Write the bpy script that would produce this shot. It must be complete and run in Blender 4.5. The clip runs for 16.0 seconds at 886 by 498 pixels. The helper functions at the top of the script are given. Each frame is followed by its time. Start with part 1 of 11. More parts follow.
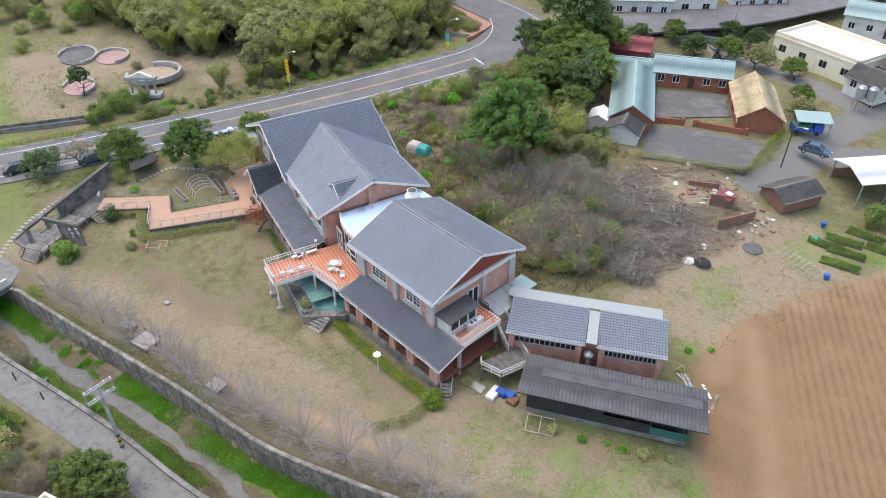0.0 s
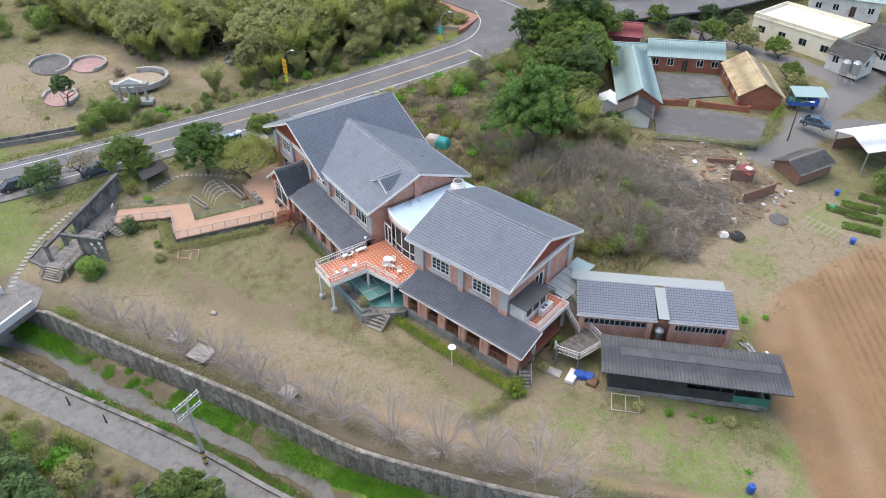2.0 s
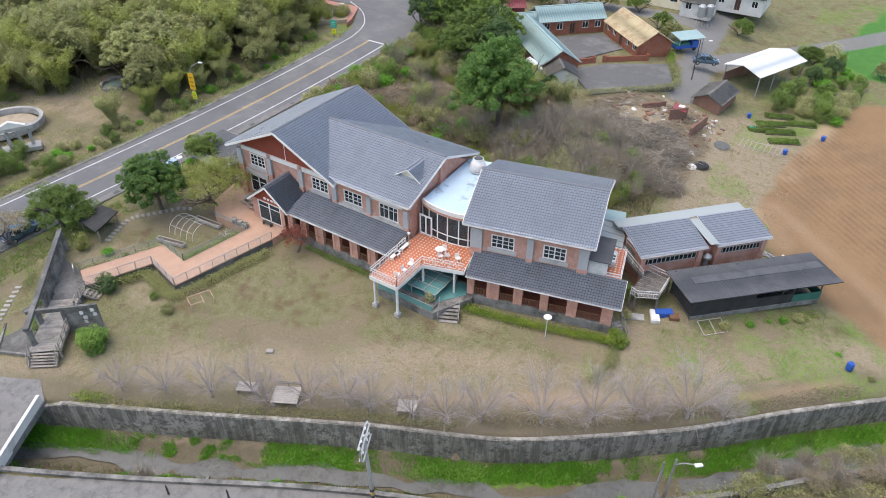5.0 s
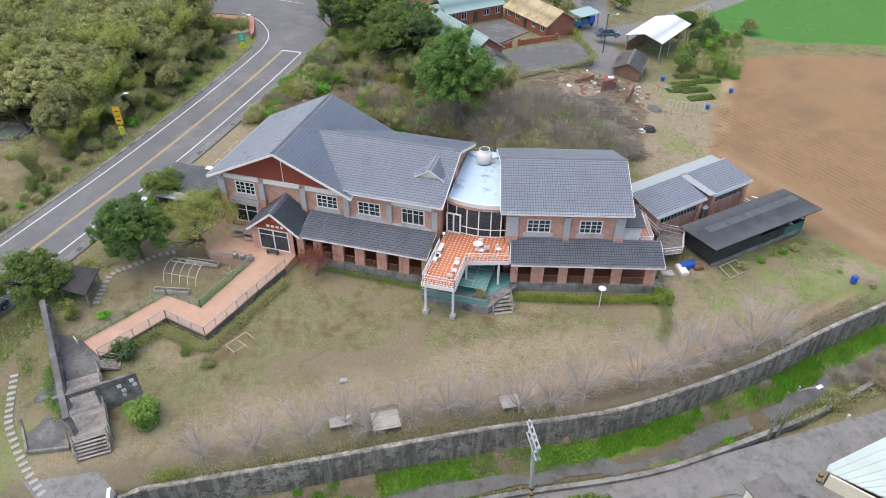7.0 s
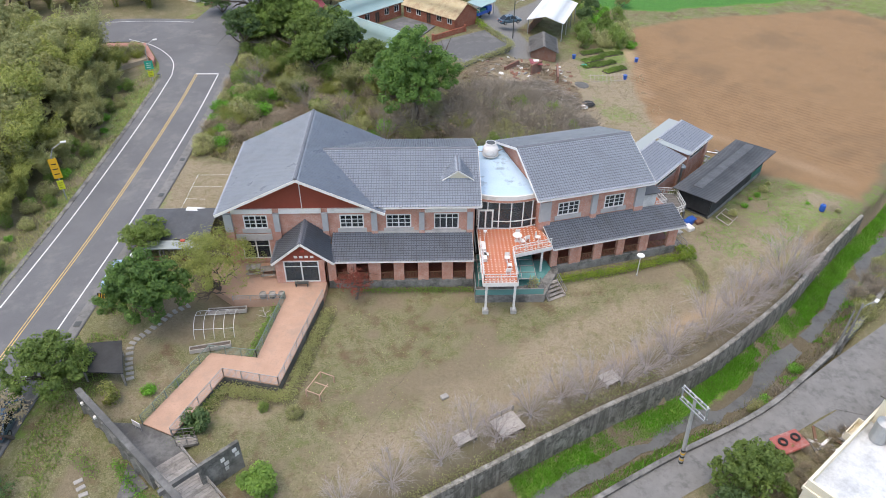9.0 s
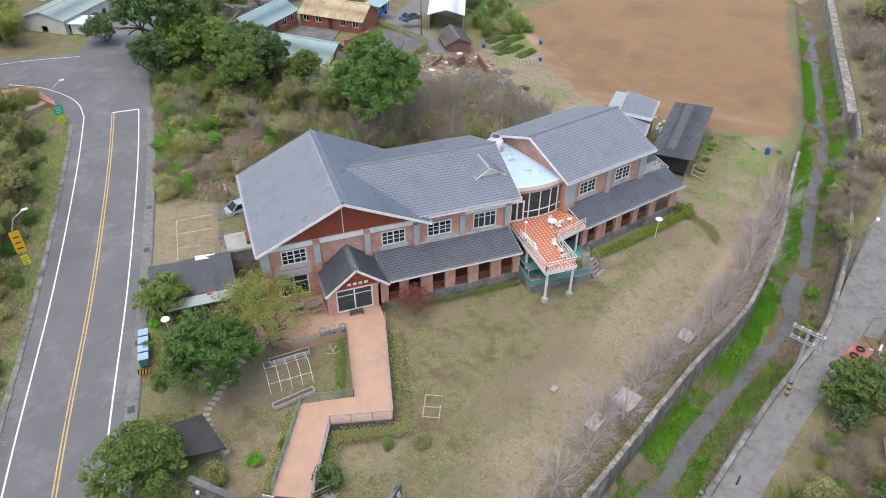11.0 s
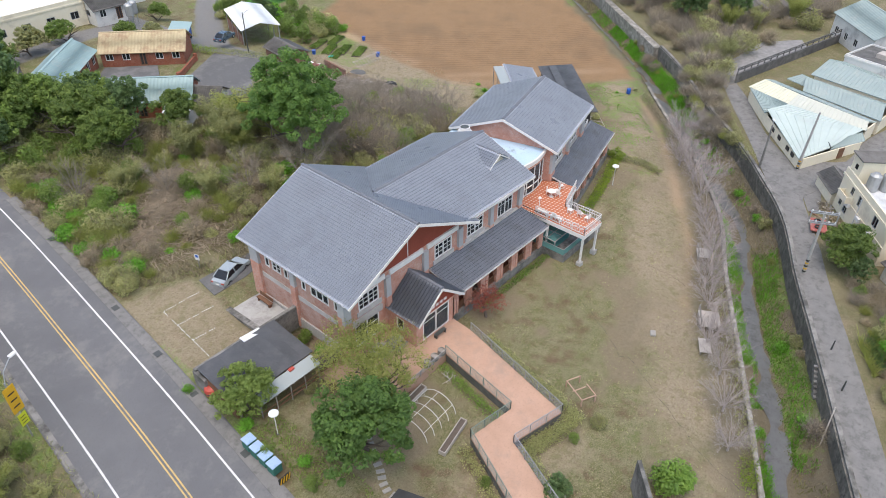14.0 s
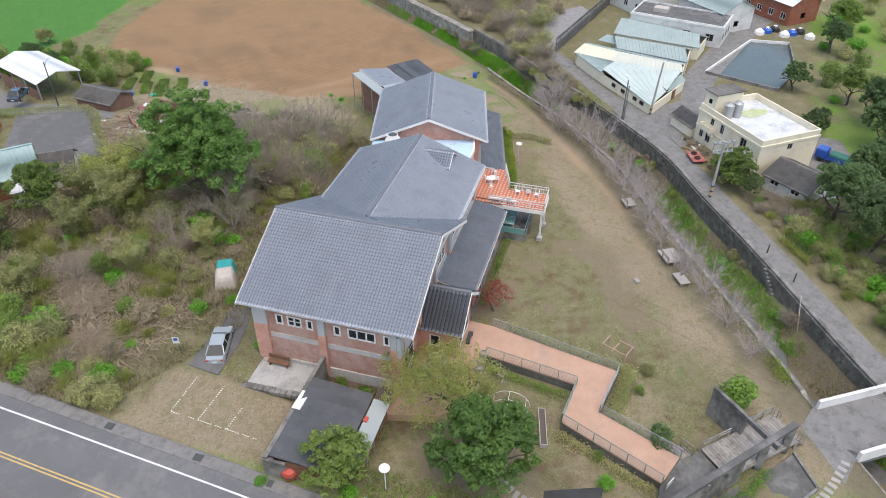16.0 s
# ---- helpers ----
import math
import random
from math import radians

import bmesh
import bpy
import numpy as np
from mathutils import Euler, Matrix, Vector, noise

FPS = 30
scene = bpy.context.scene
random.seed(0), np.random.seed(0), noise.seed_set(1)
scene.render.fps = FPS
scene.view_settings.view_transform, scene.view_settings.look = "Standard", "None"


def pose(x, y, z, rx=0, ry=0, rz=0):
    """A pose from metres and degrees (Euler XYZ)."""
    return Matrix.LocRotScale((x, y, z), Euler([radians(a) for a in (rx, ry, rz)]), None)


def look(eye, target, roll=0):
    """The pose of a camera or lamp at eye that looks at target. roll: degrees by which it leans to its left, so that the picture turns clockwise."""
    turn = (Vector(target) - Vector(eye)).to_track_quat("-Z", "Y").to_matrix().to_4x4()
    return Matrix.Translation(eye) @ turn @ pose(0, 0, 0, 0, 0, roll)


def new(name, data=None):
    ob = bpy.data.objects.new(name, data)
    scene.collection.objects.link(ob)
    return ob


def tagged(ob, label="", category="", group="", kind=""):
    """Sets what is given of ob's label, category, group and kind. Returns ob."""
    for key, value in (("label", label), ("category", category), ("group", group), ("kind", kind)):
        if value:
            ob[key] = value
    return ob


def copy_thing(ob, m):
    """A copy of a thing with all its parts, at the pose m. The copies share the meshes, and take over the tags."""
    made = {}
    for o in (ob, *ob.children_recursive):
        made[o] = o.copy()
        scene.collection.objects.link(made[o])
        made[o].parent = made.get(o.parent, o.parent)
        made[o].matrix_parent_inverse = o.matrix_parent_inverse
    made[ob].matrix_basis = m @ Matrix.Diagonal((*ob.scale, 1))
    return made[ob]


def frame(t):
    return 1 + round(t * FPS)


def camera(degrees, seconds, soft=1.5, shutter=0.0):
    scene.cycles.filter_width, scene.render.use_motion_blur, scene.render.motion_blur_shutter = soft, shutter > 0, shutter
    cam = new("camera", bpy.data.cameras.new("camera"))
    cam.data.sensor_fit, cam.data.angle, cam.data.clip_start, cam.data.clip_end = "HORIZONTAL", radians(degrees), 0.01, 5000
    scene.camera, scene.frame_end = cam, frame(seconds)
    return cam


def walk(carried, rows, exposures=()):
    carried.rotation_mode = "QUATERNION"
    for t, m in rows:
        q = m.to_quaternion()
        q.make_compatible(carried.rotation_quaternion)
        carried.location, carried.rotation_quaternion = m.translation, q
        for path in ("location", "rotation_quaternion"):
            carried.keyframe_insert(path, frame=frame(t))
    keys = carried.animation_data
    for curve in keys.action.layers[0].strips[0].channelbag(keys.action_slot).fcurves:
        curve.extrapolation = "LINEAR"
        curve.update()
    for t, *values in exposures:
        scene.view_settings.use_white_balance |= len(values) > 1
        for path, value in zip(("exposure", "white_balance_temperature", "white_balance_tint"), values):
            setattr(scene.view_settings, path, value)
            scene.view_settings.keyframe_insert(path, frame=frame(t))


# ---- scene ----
cam = camera(64.9, 16.0, soft=0.9)
METRES, EYE, TILT, LEAN, TURN = 165.0, 53.6, 2.85, -0.82, 61.7
START_X, START_Y = 82.04, -18.53
ROWS = [
    (0.0, 0.0, 0.0, 0.0, -0.68, -40.18, 0.8),
    (0.5, -0.0168, 0.0001, -0.0008, -1.33, -40.17, 0.74),
    (1.0, -0.0359, 0.0008, -0.0023, -2.86, -40.18, 0.66),
    (1.5, -0.0573, 0.002, -0.0048, -4.9, -40.16, 0.51),
    (2.0, -0.0801, 0.0046, -0.0076, -7.18, -40.18, 0.33),
    (2.5, -0.1044, 0.0084, -0.0108, -9.9, -40.19, 0.14),
    (3.0, -0.1301, 0.014, -0.0144, -13.21, -40.17, -0.08),
    (5.5, -0.2675, 0.0762, -0.0281, -32.26, -39.9, -1.26),
    (6.0, -0.2939, 0.0954, -0.03, -36.08, -39.81, -1.43),
    (6.5, -0.3188, 0.1165, -0.0323, -40.69, -39.67, -1.62),
    (7.0, -0.3418, 0.14, -0.0344, -45.67, -39.52, -1.85),
    (7.5, -0.3631, 0.1654, -0.0364, -50.43, -39.36, -2.03),
    (8.0, -0.3829, 0.1929, -0.0384, -54.8, -39.21, -2.22),
    (8.5, -0.4005, 0.2219, -0.0403, -59.06, -39.06, -2.38),
    (9.0, -0.4156, 0.2526, -0.0418, -63.32, -38.92, -2.5),
    (11.5, -0.4534, 0.4181, -0.0527, -85.83, -37.96, -3.01),
    (12.0, -0.453, 0.4497, -0.0555, -90.35, -37.72, -3.09),
    (12.5, -0.4497, 0.4836, -0.0584, -95.31, -37.45, -3.19),
    (13.0, -0.4432, 0.5172, -0.0612, -100.33, -37.2, -3.24),
    (13.5, -0.4336, 0.5505, -0.0636, -105.43, -36.92, -3.29),
    (14.0, -0.4209, 0.5831, -0.0659, -110.71, -36.63, -3.34),
    (14.5, -0.4049, 0.6144, -0.0681, -116.54, -36.3, -3.31),
    (15.0, -0.3856, 0.6446, -0.07, -122.63, -35.93, -3.26),
    (15.5, -0.3633, 0.6722, -0.0719, -129.0, -35.56, -3.14),
    (16.0, -0.3384, 0.697, -0.0743, -136.0, -35.12, -2.93),
]
walk(cam, [(t, pose(START_X, START_Y, EYE, TILT, LEAN, TURN) @ pose(METRES * x, METRES * y, METRES * z, 90 + pitch, roll, yaw)) for t, x, y, z, yaw, pitch, roll in ROWS], [(0.0, 1.2, 7100, 10), (3.0, 1.18, 7100, 10), (9.0, 1.12, 7100, 10), (16.0, 1.05, 7100, 10)])

# ---- overcast daylight ----
world = bpy.data.worlds.new("overcast_sky")
scene.world = world
world.use_nodes = True
wn = world.node_tree.nodes
sky = wn.new("ShaderNodeTexSky")
sky.sky_type = "NISHITA"
sky.sun_disc = False
sky.sun_elevation, sky.sun_rotation = radians(74), radians(235)
sky.air_density, sky.dust_density, sky.ozone_density = 1.0, 2.0, 1.0
world.node_tree.links.new(sky.outputs[0], wn["Background"].inputs[0])
wn["Background"].inputs[1].default_value = 0.155
sun_data = bpy.data.lights.new("sun", "SUN")
sun_data.energy, sun_data.angle, sun_data.color = 0.8, radians(70), (1.0, 0.97, 0.93)
sun = new("sun", sun_data)
SUN_AZ = radians(235)
sun.matrix_world = look((0, 0, 60), (-math.sin(SUN_AZ) * 30, -math.cos(SUN_AZ) * 30, 60 - 30 * math.tan(radians(72))))

# ---- small builders ----
PLACE = {}


def thing(name, m=None, label="", category="", group="", kind=""):
    """An Empty at the base of a thing, to which its parts are joined."""
    ob = new(name)
    ob.empty_display_size = 0.2
    m = Matrix.Identity(4) if m is None else m
    ob.matrix_basis = m
    PLACE[ob] = m
    return tagged(ob, label, category, group, kind)


def link(name, me, material, parent=None, label="", smooth=False):
    if material is not None:
        me.materials.append(material)
    if smooth:
        me.polygons.foreach_set("use_smooth", [True] * len(me.polygons))
    ob = new(name, me)
    PLACE[ob] = PLACE.get(parent, Matrix.Identity(4)) if parent else Matrix.Identity(4)
    if parent is not None:
        ob.parent = parent
    return tagged(ob, label)


def part(name, bm, material, parent=None, label="", smooth=False):
    """Link a bmesh as one mesh object under a thing or a part; its numbers are those of the thing's own axes."""
    me = bpy.data.meshes.new(name)
    bm.normal_update()
    bm.to_mesh(me)
    bm.free()
    return link(name, me, material, parent, label, smooth)


def raw(name, verts, faces, material, parent=None, label="", smooth=False):
    me = bpy.data.meshes.new(name)
    me.from_pydata([tuple(v) for v in verts], [], [tuple(f) for f in faces])
    me.update()
    return link(name, me, material, parent, label, smooth)


def quads(name, pts, material, parent=None, label=""):
    """Many loose four-cornered faces, an array of n x 4 x 3."""
    n = len(pts)
    me = bpy.data.meshes.new(name)
    me.vertices.add(n * 4)
    me.vertices.foreach_set("co", np.asarray(pts, dtype=np.float32).ravel())
    me.loops.add(n * 4)
    me.loops.foreach_set("vertex_index", np.arange(n * 4, dtype=np.int32))
    me.polygons.add(n)
    me.polygons.foreach_set("loop_start", np.arange(0, n * 4, 4, dtype=np.int32))
    me.update(calc_edges=True)
    return link(name, me, material, parent, label)


def box(bm, x0, x1, y0, y1, z0, z1, m=None, bevel=0.0):
    c = [(x, y, z) for z in (z0, z1) for x, y in ((x0, y0), (x1, y0), (x1, y1), (x0, y1))]
    vs = [bm.verts.new(m @ Vector(p) if m else p) for p in c]
    fs = [bm.faces.new([vs[i] for i in f]) for f in ((3, 2, 1, 0), (4, 5, 6, 7), (0, 1, 5, 4), (1, 2, 6, 5), (2, 3, 7, 6), (3, 0, 4, 7))]
    if bevel:
        es = list({e for f in fs for e in f.edges})
        bmesh.ops.bevel(bm, geom=es, offset=bevel, segments=1, affect="EDGES")
    return bm


def boxes(*rows, m=None, bevel=0.0):
    bm = bmesh.new()
    for r in rows:
        box(bm, *r, m=m, bevel=bevel)
    return bm


def prism(pts, depth, m=None):
    """A flat outline (x, z) in the plane y = 0, pushed back by depth."""
    bm = bmesh.new()
    a = [bm.verts.new((x, 0, z)) for x, z in pts]
    b = [bm.verts.new((x, depth, z)) for x, z in pts]
    bm.faces.new(a)
    bm.faces.new(b[::-1])
    for i in range(len(pts)):
        j = (i + 1) % len(pts)
        bm.faces.new((a[j], a[i], b[i], b[j]))
    if m:
        bmesh.ops.transform(bm, matrix=m, verts=bm.verts)
    bmesh.ops.recalc_face_normals(bm, faces=bm.faces)
    return bm


def slab(pts, z0, z1):
    """A flat outline (x, y) between two heights."""
    bm = bmesh.new()
    a = [bm.verts.new((x, y, z0)) for x, y in pts]
    b = [bm.verts.new((x, y, z1)) for x, y in pts]
    bm.faces.new(a[::-1])
    bm.faces.new(b)
    for i in range(len(pts)):
        j = (i + 1) % len(pts)
        bm.faces.new((a[i], a[j], b[j], b[i]))
    bmesh.ops.recalc_face_normals(bm, faces=bm.faces)
    return bm


def tube(bm, pts, radii, sides=6, cap=True):
    """A round bar along points, its radius given at each."""
    pts = [Vector(p) for p in pts]
    rings = []
    for i, p in enumerate(pts):
        d = (pts[min(i + 1, len(pts) - 1)] - pts[max(i - 1, 0)]).normalized()
        u = d.orthogonal().normalized()
        v = d.cross(u)
        r = radii[i] if hasattr(radii, "__len__") else radii
        rings.append([bm.verts.new(p + r * (math.cos(2 * math.pi * k / sides) * u + math.sin(2 * math.pi * k / sides) * v)) for k in range(sides)])
    for a, b in zip(rings, rings[1:]):
        best = min(range(sides), key=lambda s: (a[0].co - b[s].co).length)
        for k in range(sides):
            bm.faces.new((a[k], a[(k + 1) % sides], b[(k + 1 + best) % sides], b[(k + best) % sides]))
    if cap:
        bm.faces.new(rings[0][::-1])
        bm.faces.new(rings[-1])
    return bm


def lathe(profile, sides=16):
    bm = bmesh.new()
    rings = [[bm.verts.new((r * math.cos(2 * math.pi * k / sides), r * math.sin(2 * math.pi * k / sides), z)) for k in range(sides)] for r, z in profile]
    for a, b in zip(rings, rings[1:]):
        for k in range(sides):
            bm.faces.new((a[k], a[(k + 1) % sides], b[(k + 1) % sides], b[k]))
    bm.faces.new(rings[0][::-1])
    bm.faces.new(rings[-1])
    bmesh.ops.recalc_face_normals(bm, faces=bm.faces)
    return bm


def value_noise(x, y, scale, seed=0):
    x, y = np.asarray(x) / scale + seed * 17.3, np.asarray(y) / scale + seed * 9.1
    xi, yi = np.floor(x), np.floor(y)
    fx, fy = x - xi, y - yi
    fx, fy = fx * fx * (3 - 2 * fx), fy * fy * (3 - 2 * fy)

    def h(a, b):
        s = np.sin(a * 127.1 + b * 311.7 + seed * 74.7) * 43758.5453
        return s - np.floor(s)
    return (h(xi, yi) * (1 - fx) + h(xi + 1, yi) * fx) * (1 - fy) + (h(xi, yi + 1) * (1 - fx) + h(xi + 1, yi + 1) * fx) * fy


def fbm(x, y, scale, seed=0):
    return (value_noise(x, y, scale, seed) * 0.5 + value_noise(x, y, scale / 2.3, seed + 1) * 0.3 + value_noise(x, y, scale / 5.1, seed + 2) * 0.2)


def smooth(v, a, b):
    t = np.clip((np.asarray(v, dtype=float) - a) / (b - a), 0, 1)
    return t * t * (3 - 2 * t)


# ---- materials ----
def tree_of(name):
    m = bpy.data.materials.new(name)
    m.use_nodes = True
    nt = m.node_tree
    return m, nt, nt.nodes["Principled BSDF"]


def node(nt, kind, **values):
    n = nt.nodes.new(kind)
    for k, v in values.items():
        if k.startswith("i_"):
            n.inputs[k[2:].replace("_", " ")].default_value = v
    return n


def mix(nt, fac, a, b):
    n = nt.nodes.new("ShaderNodeMix")
    n.data_type = "RGBA"
    for s, v in ((n.inputs[0], fac), (n.inputs[6], a), (n.inputs[7], b)):
        if hasattr(v, "links"):
            nt.links.new(v, s)
        elif hasattr(v, "__len__"):
            s.default_value = (*v[:3], 1)
        else:
            s.default_value = v
    return n.outputs[2]


def ramp(nt, fac, a, b):
    n = nt.nodes.new("ShaderNodeMapRange")
    n.inputs[1].default_value, n.inputs[2].default_value = a, b
    nt.links.new(fac, n.inputs[0])
    return n.outputs[0]


def noise_at(nt, co, scale, detail=4.0, rough=0.6):
    n = node(nt, "ShaderNodeTexNoise", i_Scale=scale, i_Detail=detail, i_Roughness=rough)
    nt.links.new(co, n.inputs["Vector"])
    return n.outputs["Fac"]


def bump(nt, bsdf, height, strength, distance=0.05):
    b = node(nt, "ShaderNodeBump", i_Strength=strength, i_Distance=distance)
    nt.links.new(height, b.inputs["Height"])
    nt.links.new(b.outputs[0], bsdf.inputs["Normal"])


def coords(nt, where="Object"):
    if where == "World":
        return nt.nodes.new("ShaderNodeNewGeometry").outputs["Position"]
    return nt.nodes.new("ShaderNodeTexCoord").outputs["Object"]


def surface(name, c1, c2, scale=0.8, fine=14.0, rough=0.8, relief=0.25, metal=0.0, stain=None, stain_scale=0.35, stain_amount=0.5, where="Object", vary=0.0):
    """A plain worn surface: two tones at a large and a fine scale, and stains with a shape of their own."""
    m, nt, b = tree_of(name)
    co = coords(nt, where)
    big, small = noise_at(nt, co, scale), noise_at(nt, co, fine, 5.0, 0.7)
    col = mix(nt, ramp(nt, big, 0.3, 0.7), c1, c2)
    dark = tuple(0.62 * v for v in c1)
    col = mix(nt, ramp(nt, small, 0.52, 0.85), col, dark)
    if stain:
        s = noise_at(nt, co, stain_scale, 6.0, 0.75)
        f = ramp(nt, s, 0.62 - 0.25 * stain_amount, 0.75 - 0.15 * stain_amount)
        col = mix(nt, f, col, stain)
    if vary:
        inf = nt.nodes.new("ShaderNodeObjectInfo")
        hsv = nt.nodes.new("ShaderNodeHueSaturation")
        rv = ramp(nt, inf.outputs["Random"], 0, 1)
        rv.node.inputs[3].default_value, rv.node.inputs[4].default_value = 1 - vary, 1 + vary
        nt.links.new(rv, hsv.inputs["Value"])
        nt.links.new(col, hsv.inputs["Color"])
        col = hsv.outputs[0]
    nt.links.new(col, b.inputs["Base Color"])
    rr = ramp(nt, big, 0.2, 0.8)
    rr.node.inputs[3].default_value, rr.node.inputs[4].default_value = max(rough - 0.12, 0.02), min(rough + 0.1, 1)
    nt.links.new(rr, b.inputs["Roughness"])
    b.inputs["Metallic"].default_value = metal
    bump(nt, b, small, relief, 0.02)
    return m


def masonry(name, c1, c2, mortar, bw=0.21, bh=0.065, wash=None, wash_amount=0.35):
    """Brickwork: courses run level, along x on walls that face y and along y on walls that face x."""
    m, nt, b = tree_of(name)
    co = coords(nt)
    sep = nt.nodes.new("ShaderNodeSeparateXYZ")
    nt.links.new(co, sep.inputs[0])
    add = nt.nodes.new("ShaderNodeMath")
    nt.links.new(sep.outputs[0], add.inputs[0])
    nt.links.new(sep.outputs[1], add.inputs[1])
    com = nt.nodes.new("ShaderNodeCombineXYZ")
    nt.links.new(add.outputs[0], com.inputs[0])
    nt.links.new(sep.outputs[2], com.inputs[1])
    br = node(nt, "ShaderNodeTexBrick", i_Scale=1.0, i_Mortar_Size=0.008, i_Brick_Width=bw, i_Row_Height=bh, i_Bias=0.1)
    br.inputs["Color1"].default_value, br.inputs["Color2"].default_value, br.inputs["Mortar"].default_value = (*c1, 1), (*c2, 1), (*mortar, 1)
    nt.links.new(com.outputs[0], br.inputs["Vector"])
    big = noise_at(nt, co, 0.9, 6.0, 0.7)
    col = mix(nt, ramp(nt, big, 0.35, 0.75), br.outputs[0], tuple(0.8 * v for v in c2))
    if wash:
        w = noise_at(nt, co, 0.55, 6.0, 0.8)
        col = mix(nt, ramp(nt, w, 0.62 - 0.3 * wash_amount, 0.8), col, wash)
    nt.links.new(col, b.inputs["Base Color"])
    b.inputs["Roughness"].default_value = 0.85
    bump(nt, b, br.outputs["Fac"], -0.5, 0.01)
    return m


def foliage(name, c1, c2, c3, rough=0.6, glow_through=0.48):
    """Leaves: each differs, and clumps differ from plant to plant; some light goes through."""
    m, nt, b = tree_of(name)
    geo = nt.nodes.new("ShaderNodeNewGeometry")
    inf = nt.nodes.new("ShaderNodeObjectInfo")
    co = coords(nt)
    col = mix(nt, geo.outputs["Random Per Island"], c1, c2)
    col = mix(nt, ramp(nt, noise_at(nt, co, 0.7), 0.42, 0.7), col, c3)
    hsv = nt.nodes.new("ShaderNodeHueSaturation")
    r = ramp(nt, inf.outputs["Random"], 0, 1)
    r.node.inputs[3].default_value, r.node.inputs[4].default_value = 0.92, 1.32
    nt.links.new(r, hsv.inputs["Value"])
    nt.links.new(col, hsv.inputs["Color"])
    nt.links.new(hsv.outputs[0], b.inputs["Base Color"])
    b.inputs["Roughness"].default_value = rough
    tr = nt.nodes.new("ShaderNodeBsdfTranslucent")
    nt.links.new(hsv.outputs[0], tr.inputs[0])
    mx = nt.nodes.new("ShaderNodeMixShader")
    mx.inputs[0].default_value = glow_through
    nt.links.new(b.outputs[0], mx.inputs[1])
    nt.links.new(tr.outputs[0], mx.inputs[2])
    nt.links.new(mx.outputs[0], nt.nodes["Material Output"].inputs[0])
    return m


def glazing(name, tint, clear=0.75, rough=0.04):
    m, nt, b = tree_of(name)
    b.inputs["Base Color"].default_value = (*tint, 1)
    b.inputs["Roughness"].default_value = rough
    tr = nt.nodes.new("ShaderNodeBsdfTransparent")
    tr.inputs[0].default_value = (*[min(1, 0.5 + 0.5 * v) for v in tint], 1)
    mx = nt.nodes.new("ShaderNodeMixShader")
    mx.inputs[0].default_value = clear
    nt.links.new(b.outputs[0], mx.inputs[1])
    nt.links.new(tr.outputs[0], mx.inputs[2])
    nt.links.new(mx.outputs[0], nt.nodes["Material Output"].inputs[0])
    return m


def tiled_floor(name, size, c1, c2, joint, dot=None):
    m, nt, b = tree_of(name)
    co = coords(nt)
    ck = node(nt, "ShaderNodeTexChecker", i_Scale=1.0 / size)
    ck.inputs["Color1"].default_value, ck.inputs["Color2"].default_value = (*c1, 1), (*c2, 1)
    nt.links.new(co, ck.inputs["Vector"])
    col = ck.outputs[0]
    if dot:
        vo = node(nt, "ShaderNodeTexVoronoi", i_Scale=1.0 / (2 * size), i_Randomness=0.0)
        nt.links.new(co, vo.inputs["Vector"])
        vo.voronoi_dimensions = "2D"
        f = ramp(nt, vo.outputs["Distance"], 0.24, 0.17)
        col = mix(nt, f, col, dot)
    n = noise_at(nt, co, 0.7, 6, 0.75)
    col = mix(nt, ramp(nt, n, 0.55, 0.8), col, joint)
    nt.links.new(col, b.inputs["Base Color"])
    b.inputs["Roughness"].default_value = 0.45
    bump(nt, b, n, 0.1)
    return m


M_BRICK = masonry("pink_brick", (0.62, 0.29, 0.205), (0.53, 0.24, 0.17), (0.57, 0.46, 0.4), wash=(0.66, 0.47, 0.39))
M_BRICK_WORN = masonry("washed_brick", (0.46, 0.21, 0.15), (0.37, 0.16, 0.11), (0.48, 0.42, 0.38), wash=(0.55, 0.42, 0.36), wash_amount=0.7)
M_BRICK_RED = masonry("red_village_brick", (0.36, 0.10, 0.05), (0.27, 0.075, 0.04), (0.35, 0.22, 0.16), wash=(0.2, 0.09, 0.06))
M_BRICK_OLD = masonry("old_brick", (0.30, 0.12, 0.07), (0.22, 0.09, 0.06), (0.3, 0.24, 0.2), wash=(0.2, 0.15, 0.12), wash_amount=0.6)
M_GABLE = surface("red_gable_paint", (0.27, 0.055, 0.03), (0.24, 0.05, 0.03), rough=0.7)
M_WHITE = surface("white_paint", (0.78, 0.76, 0.73), (0.7, 0.68, 0.65), rough=0.5, stain=(0.5, 0.48, 0.45), stain_amount=0.3)
M_GREY_PIER = surface("grey_washed_granolith", (0.44, 0.44, 0.44), (0.38, 0.38, 0.385), rough=0.85, fine=60)
M_PLASTER = surface("pale_cement_band", (0.52, 0.49, 0.46), (0.42, 0.40, 0.38), rough=0.9, stain=(0.3, 0.28, 0.26), stain_amount=0.4)
M_TILE = surface("blue_grey_glazed_tile", (0.33, 0.355, 0.405), (0.29, 0.311, 0.356), scale=0.5, fine=3.0, rough=0.34, relief=0.1, stain=(0.27, 0.285, 0.32), stain_scale=0.25, stain_amount=0.4)
M_TILE_DARK = surface("dark_grey_tile", (0.165, 0.174, 0.198), (0.135, 0.142, 0.163), scale=0.5, fine=3.0, rough=0.42, relief=0.1, stain=(0.12, 0.12, 0.125), stain_scale=0.4)
M_CONC = surface("weathered_concrete", (0.27, 0.26, 0.24), (0.21, 0.2, 0.185), rough=0.92, stain=(0.08, 0.078, 0.07), stain_amount=0.75, stain_scale=0.5, where="World")
